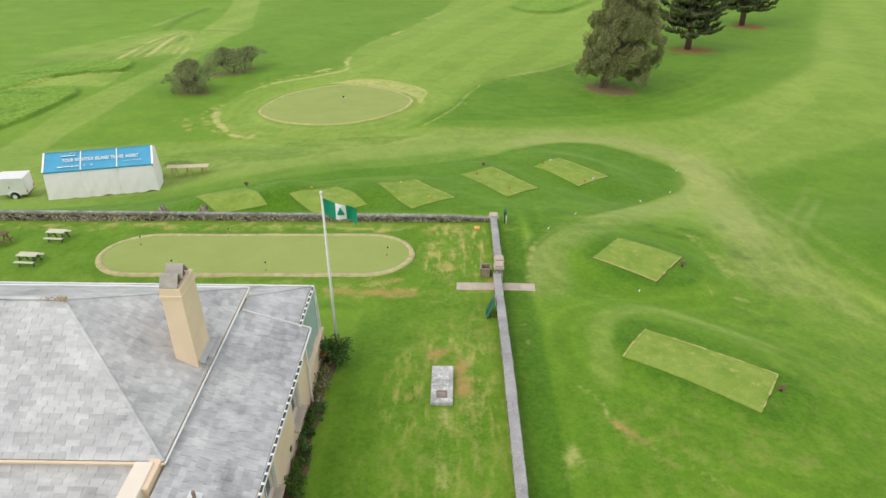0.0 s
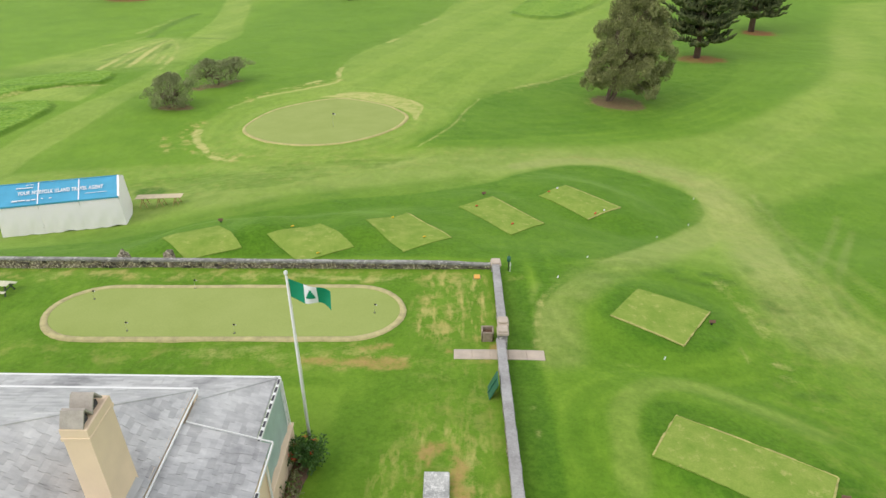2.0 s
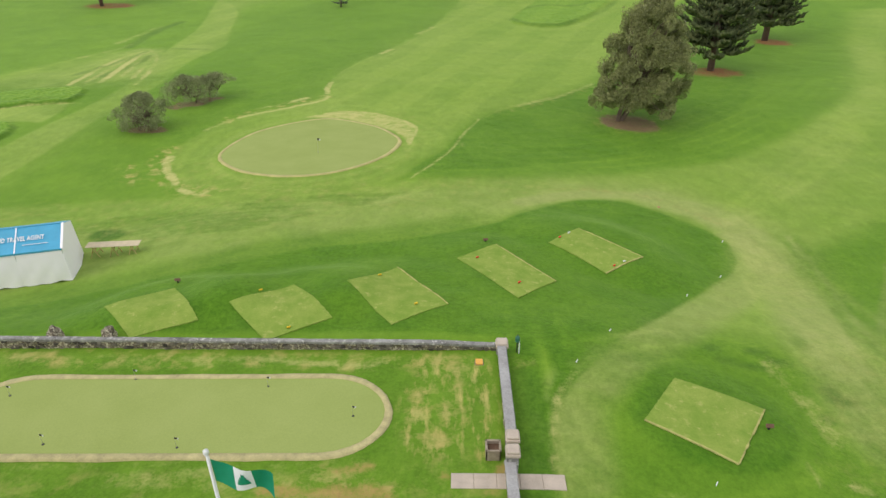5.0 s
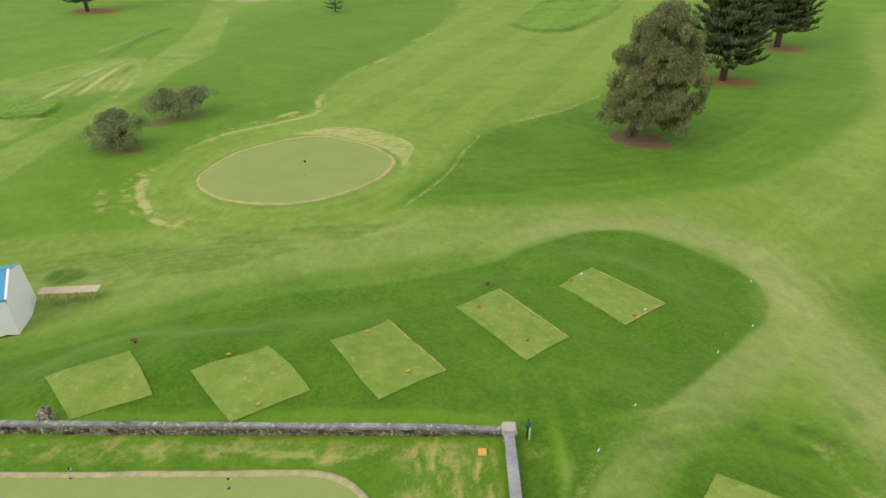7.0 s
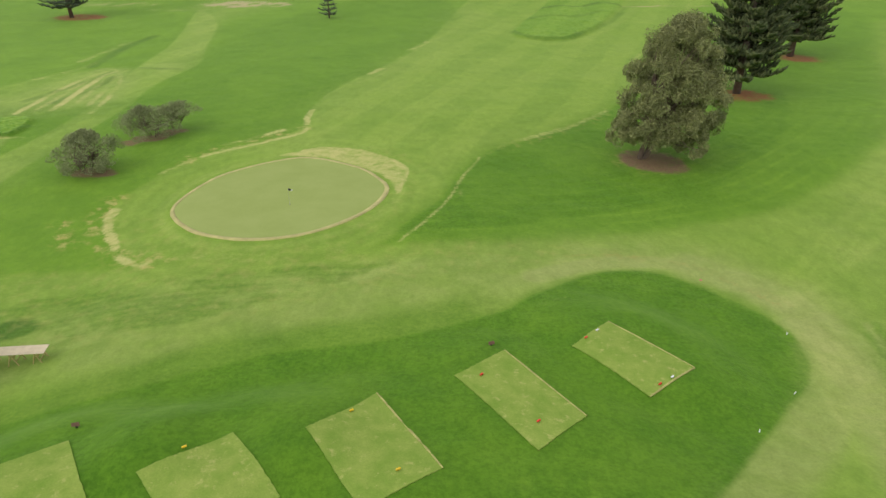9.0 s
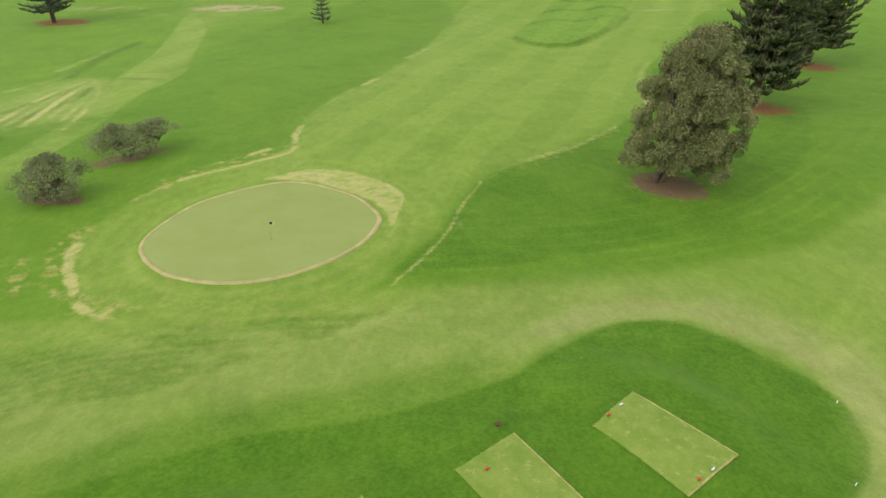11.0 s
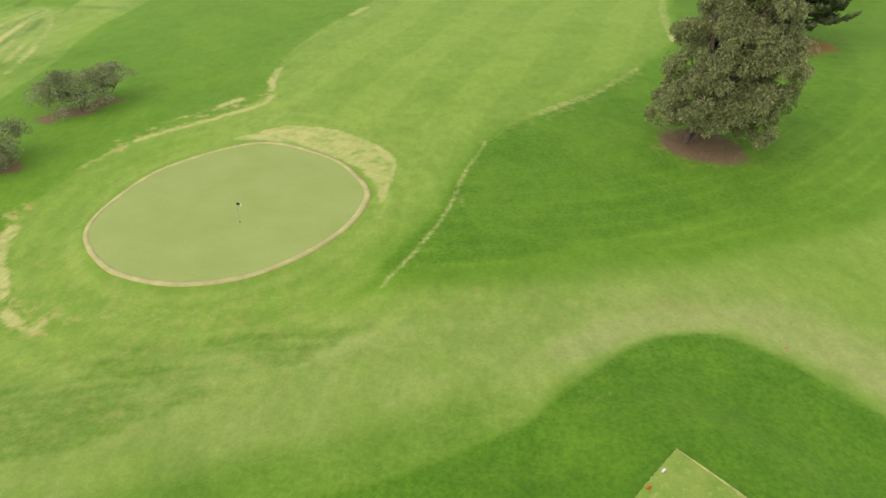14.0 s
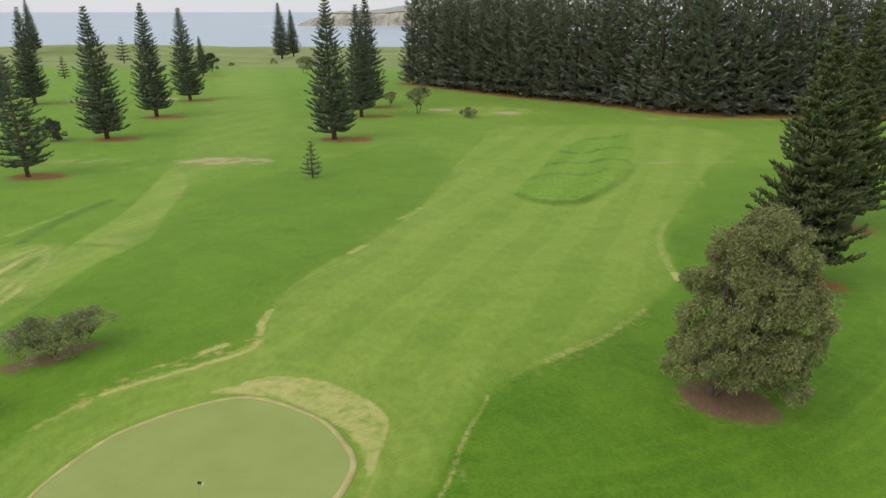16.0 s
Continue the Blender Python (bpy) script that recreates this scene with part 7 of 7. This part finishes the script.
def pine_meshes(key, *args, **kw):
    wood, v, f = pine_arrays(*args, **kw)
    h = args[0]
    wood.tube([(0, 0, -.6), (0, 0, h*.3), (0, 0, h*.7), (0, 0, h*1.02)], (.018*h + .05, .013*h + .04, .006*h + .02, .01), 9)
    tm = wood.mesh("trunk", True)
    tm.materials.append(M_BARK)
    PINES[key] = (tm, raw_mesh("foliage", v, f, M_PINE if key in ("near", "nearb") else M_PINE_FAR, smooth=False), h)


def pine(key, x, y, h, turn, label, name="norfolk_pine", lean=(0, 0), group="norfolk pines"):
    tm, fm, h0 = PINES[key]
    th = thing(name, at(x, y, turn) @ Matrix.Scale(h/h0, 4), label, "pine tree", group)
    if lean[0] or lean[1]:
        th.matrix_world = at(x, y) @ pose(0, 0, 0, -lean[1], lean[0], 0) @ pose(0, 0, 0, 0, 0, turn) @ Matrix.Scale(h/h0, 4)
    part("trunk", tm, None, th)
    part("foliage", fm, None, th)
    return th


pine_meshes("near", 24.5, 5.8, 26, 7, 64, 41, thick=.15, bare=.1, taper=1.02, lift=1.5, tip=.6, blunt=.68, jit=.2)
pine_meshes("nearb", 26.5, 5.8, 28, 7, 58, 42, thick=.15, bare=.1, taper=1.02, lift=1.5, tip=.6, blunt=.68, jit=.2)
pine_meshes("tall", 29, 6.0, 34, 6, 36, 43, thick=.125, bare=.055, taper=.86, lift=1.3, tip=.65)
pine_meshes("tallb", 29, 5.6, 36, 6, 34, 44, thick=.125, bare=.06, taper=.9, lift=1.3, tip=.65)
pine_meshes("open", 20, 5.4, 21, 6, 34, 45, thick=.11, bare=.08, taper=.62)
pine_meshes("young", 6.2, 2.0, 8, 5, 12, 46, thick=.1, bare=.05, taper=.95)
pine("near", 34.7, 102.6, 24.4, 10, "tall dark Norfolk pine with upturned tips on red mulch", lean=(-1.5, 0))
pine("nearb", 50.8, 124.2, 26.5, 80, "tall dark Norfolk pine beside another, on red mulch", lean=(-1.5, 0))
for key, x, y, h, t in (("open", -70.5, 151.6, 19.5, 0), ("tall", -76.3, 191.4, 28, 20), ("tallb", -79.7, 227.1, 29.2, 70), ("tall", -84.3, 265.3, 28.6, 140), ("tall", -24.9, 190.4, 30, 200), ("tallb", -23.2, 226.9, 28.8, 10), ("tallb", -23.1, 247.7, 31.4, 95),
                        ("tallb", -130.6, 256.5, 28.7, 30), ("tall", -136.5, 248.1, 25, 60), ("tallb", -277.5, 509.1, 33.6, 0), ("tallb", -111.4, 356.8, 17.3, 50), ("tall", -102.9, 477.1, 33, 40), ("tallb", -99.8, 496, 28.6, 120)):
    pine(key, x, y, h, t, "tall conical Norfolk pine on a reddish mulch circle" if y < 300 else "far tall conical Norfolk pine near the shore", lean=(-1.2, 0) if x > -120 else (0, 0))
for x, y, h, t in ((-22.2, 150.4, 6.2, 0), (-167.7, 343, 9.6, 40), (-186.3, 441.2, 14.6, 80)):
    pine("young", x, y, h, t, "young sparse Norfolk pine with level tiers of branches", "young_norfolk_pine", group="young pines")


def feathers(h, spread, whorls, arms, n, seed, taper):
    """A plantation pine: branches that sag and lift at the ends, clad in blades that lie along them."""
    rng = np.random.default_rng(seed)
    out_v = []
    for i in range(whorls):
        z = h*(.035 + .96*((i + rng.random())/whorls))
        k = 1 - z/h
        for a in rng.random()*6.28 + np.arange(arms)*2*np.pi/arms + rng.normal(0, .25, arms):
            ln = (spread*k**taper*(.75 + .45*rng.random()) + .25)
            o, sd = np.array([math.cos(a), math.sin(a), 0]), np.array([-math.sin(a), math.cos(a), 0])
            m = max(5, int(n*(.4 + .6*k)))
            s = .1 + .9*rng.random(m)**.75
            rise = .75*(1 - k)**1.2 + rng.normal(0, .12)
            sag = ln*(rise*s - .34*s + .34*s**2.2)
            slope = rise - .34 + .75*s**1.2
            p0 = np.array([0, 0, z + rng.normal(0, .3)]) + o*(s*ln)[:, None] + sd*(rng.normal(0, .1, m)*ln*(1.2 - s))[:, None] + np.array([0, 0, 1.])*(sag + rng.normal(0, .1, m))[:, None]
            d = o*.95 + sd*rng.normal(0, .45, m)[:, None] + np.array([0, 0, 1.])*(slope + rng.normal(0, .15, m))[:, None]
            d /= np.linalg.norm(d, axis=1)[:, None]
            L_ = ((.28*ln + .5)*(.6 + .8*rng.random(m)))[:, None]
            w = np.cross(d, rng.normal(0, .5, (m, 3)) + np.array([0, 0, 1.]))
            w = w/(np.linalg.norm(w, axis=1)[:, None] + 1e-9)*L_*.13
            out_v.append(np.stack([p0, p0 + d*L_*.5 + w, p0 + d*L_, p0 + d*L_*.5 - w], 1).reshape(-1, 3))
    v = np.concatenate(out_v)
    return v, np.arange(len(v)).reshape(-1, 4)


def pine_wood():
    """A dense plantation of tall pines: its edge trees close together, more standing behind."""
    rng = np.random.default_rng(77)
    edge = smooth_line([(-15, 324), (2.3, 301.8), (21.8, 280), (51.5, 255), (66.4, 237.5), (81, 233.5), (100, 233), (140, 232), (190, 236)])
    seg = np.cumsum(np.r_[0, np.linalg.norm(np.diff(edge, axis=0), axis=1)])
    front = [feathers(36, 4.7, 30 + k, 6, 30, 100 + k, .52 + .05*k) for k in range(6)]
    behind = [feathers(37, 4.6, 24, 5, 15, 120 + k, .6) for k in range(4)]
    V, F, k0 = [], [], 0
    trunks = Geo()
    for row, (gap, back) in enumerate(((5.6, 2.0), (5.2, 7.0), (6.0, 13.0), (6.5, 20.0), (5.6, 27.0))):
        for s in np.arange(0, seg[-1], gap):
            s2 = s + rng.normal(0, .7)
            x, y = (np.interp(s2, seg, edge[:, c]) for c in (0, 1))
            dx, dy = (np.interp(s2 + 1, seg, edge[:, c]) - np.interp(s2 - 1, seg, edge[:, c]) for c in (0, 1))
            nn = math.hypot(dx, dy) + 1e-9
            x, y = x - dy/nn*(back + rng.normal(0, .8)), y + dx/nn*(back + rng.normal(0, .8))
            v, f = front[rng.integers(6)] if row == 0 else behind[rng.integers(4)]
            sc, a = 1.06 + .3*rng.random(), rng.random()*6.28
            c_, s_ = math.cos(a)*(.85 + .15*sc), math.sin(a)*(.85 + .15*sc)
            z = ground_z(x, y)
            lean = rng.normal(0, .015, 2)
            V.append(np.c_[c_*v[:, 0] - s_*v[:, 1] + x + lean[0]*v[:, 2], s_*v[:, 0] + c_*v[:, 1] + y + lean[1]*v[:, 2], v[:, 2]*sc + z])
            F.append(f + k0)
            k0 += len(v)
            trunks.tube([(x, y, z - .5), (x, y, z + 16), (x, y, z + 33*sc)], (.4, .3, .05), 6)
    th = thing("pine_wood", pose(0, 0, 0), "dense dark plantation of tall pines along the fairway", "woods", kind="stuff")
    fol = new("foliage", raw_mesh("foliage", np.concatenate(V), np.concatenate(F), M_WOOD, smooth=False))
    fol.parent = th
    part("trunk", trunks, M_BARK, th, smooth=True)


pine_wood()

# ---- planting along the clubhouse ----
bed = thing("garden_bed", pose(0, 0, 0), "narrow bed of bare brown soil along the clubhouse wall", "garden bed", kind="structure")
v, f = [], []
rng = np.random.default_rng(8)
n = 60
for i in range(n + 1):
    y = 4 + 18*i/n
    x1 = -4.92 + .1*math.sin(i*.7) + rng.normal(0, .03)
    for x, up in ((WALL_X, .1), (-5.25, .14), ((-5.3 + x1)/2, .16 + rng.normal(0, .02)), (x1 - .05, .1), (x1, -.05)):
        v.append((x, y, ground_z(x, y) + up))
for i in range(n):
    for j in range(4):
        a = i*5 + j
        f.append((a, a + 1, a + 6, a + 5))
part("soil", Geo().add(v, f), M_SOIL, bed, smooth=True)


def shrub(name, x, y, h, w, seed, mat, label, clumps, per, size, flowers=0, twigs=10, group=""):
    rng = np.random.default_rng(seed)
    th = thing(name, at(x, y), label, "shrub", group)
    cs = np.c_[rng.normal(0, w*.24, clumps), rng.normal(0, w*.24, clumps), h*(.2 + .7*rng.random(clumps))]
    g = Geo()
    for k in range(twigs):
        limb(g, (rng.normal(0, .05), rng.normal(0, .05), -.1), cs[k % clumps]*[1, 1, 1.05], .02, .006, rng, .2, 5)
    part("stem", g, M_TWIG, th)
    v, f = leaves(cs, np.full(clumps, w*.2), per, size, rng, .1, .55)
    o = new("foliage", raw_mesh("foliage", v, f, mat, smooth=False))
    o.parent = th
    for k in range(flowers):
        d = rng.normal(size=3)
        d[2] = abs(d[2])
        d /= np.linalg.norm(d)
        c = np.array([0, -.05, h*.55]) + d*[w*.42, w*.42, h*.4]
        g = Geo()
        for q in range(5):
            a = q*1.257
            e1, e2 = np.array([math.cos(a), math.sin(a), .3])*.07, np.array([math.cos(a + .6), math.sin(a + .6), .3])*.07
            g.add([c, c + e1, c + (e1 + e2)*.8, c + e2], [(0, 1, 2, 3)])
        part("flower", g, M_PETAL, th, "red hibiscus flower")
    return th


shrub("hibiscus", -4.98, 21.35, 1.25, 1.25, 21, M_HIBISCUS, "rounded dark green hibiscus bush with red flowers at the flagpole", 30, 90, .1, 7)
for i in range(26):
    y = 20.6 - i*.46 + random.uniform(-.1, .1)
    x = -5.12 + random.uniform(-.14, .14)
    kind = 0 if y > 18.4 else (1 if y > 15.6 else 2)
    shrub("garden_plant", x, y, random.uniform(.3, .7) if kind != 2 else random.uniform(.35, .6), random.uniform(.4, .7), 300 + i, (M_SHRUB, M_HIBISCUS, M_GARDEN)[kind] if random.random() < .8 else M_GARDEN,
          ("dry twiggy garden plant in brown soil", "leafy green garden plant against the wall", "bright yellow-green garden plant against the wall")[kind], 8, 40 if kind else 14, .09, 0, 8, "plants in the bed")

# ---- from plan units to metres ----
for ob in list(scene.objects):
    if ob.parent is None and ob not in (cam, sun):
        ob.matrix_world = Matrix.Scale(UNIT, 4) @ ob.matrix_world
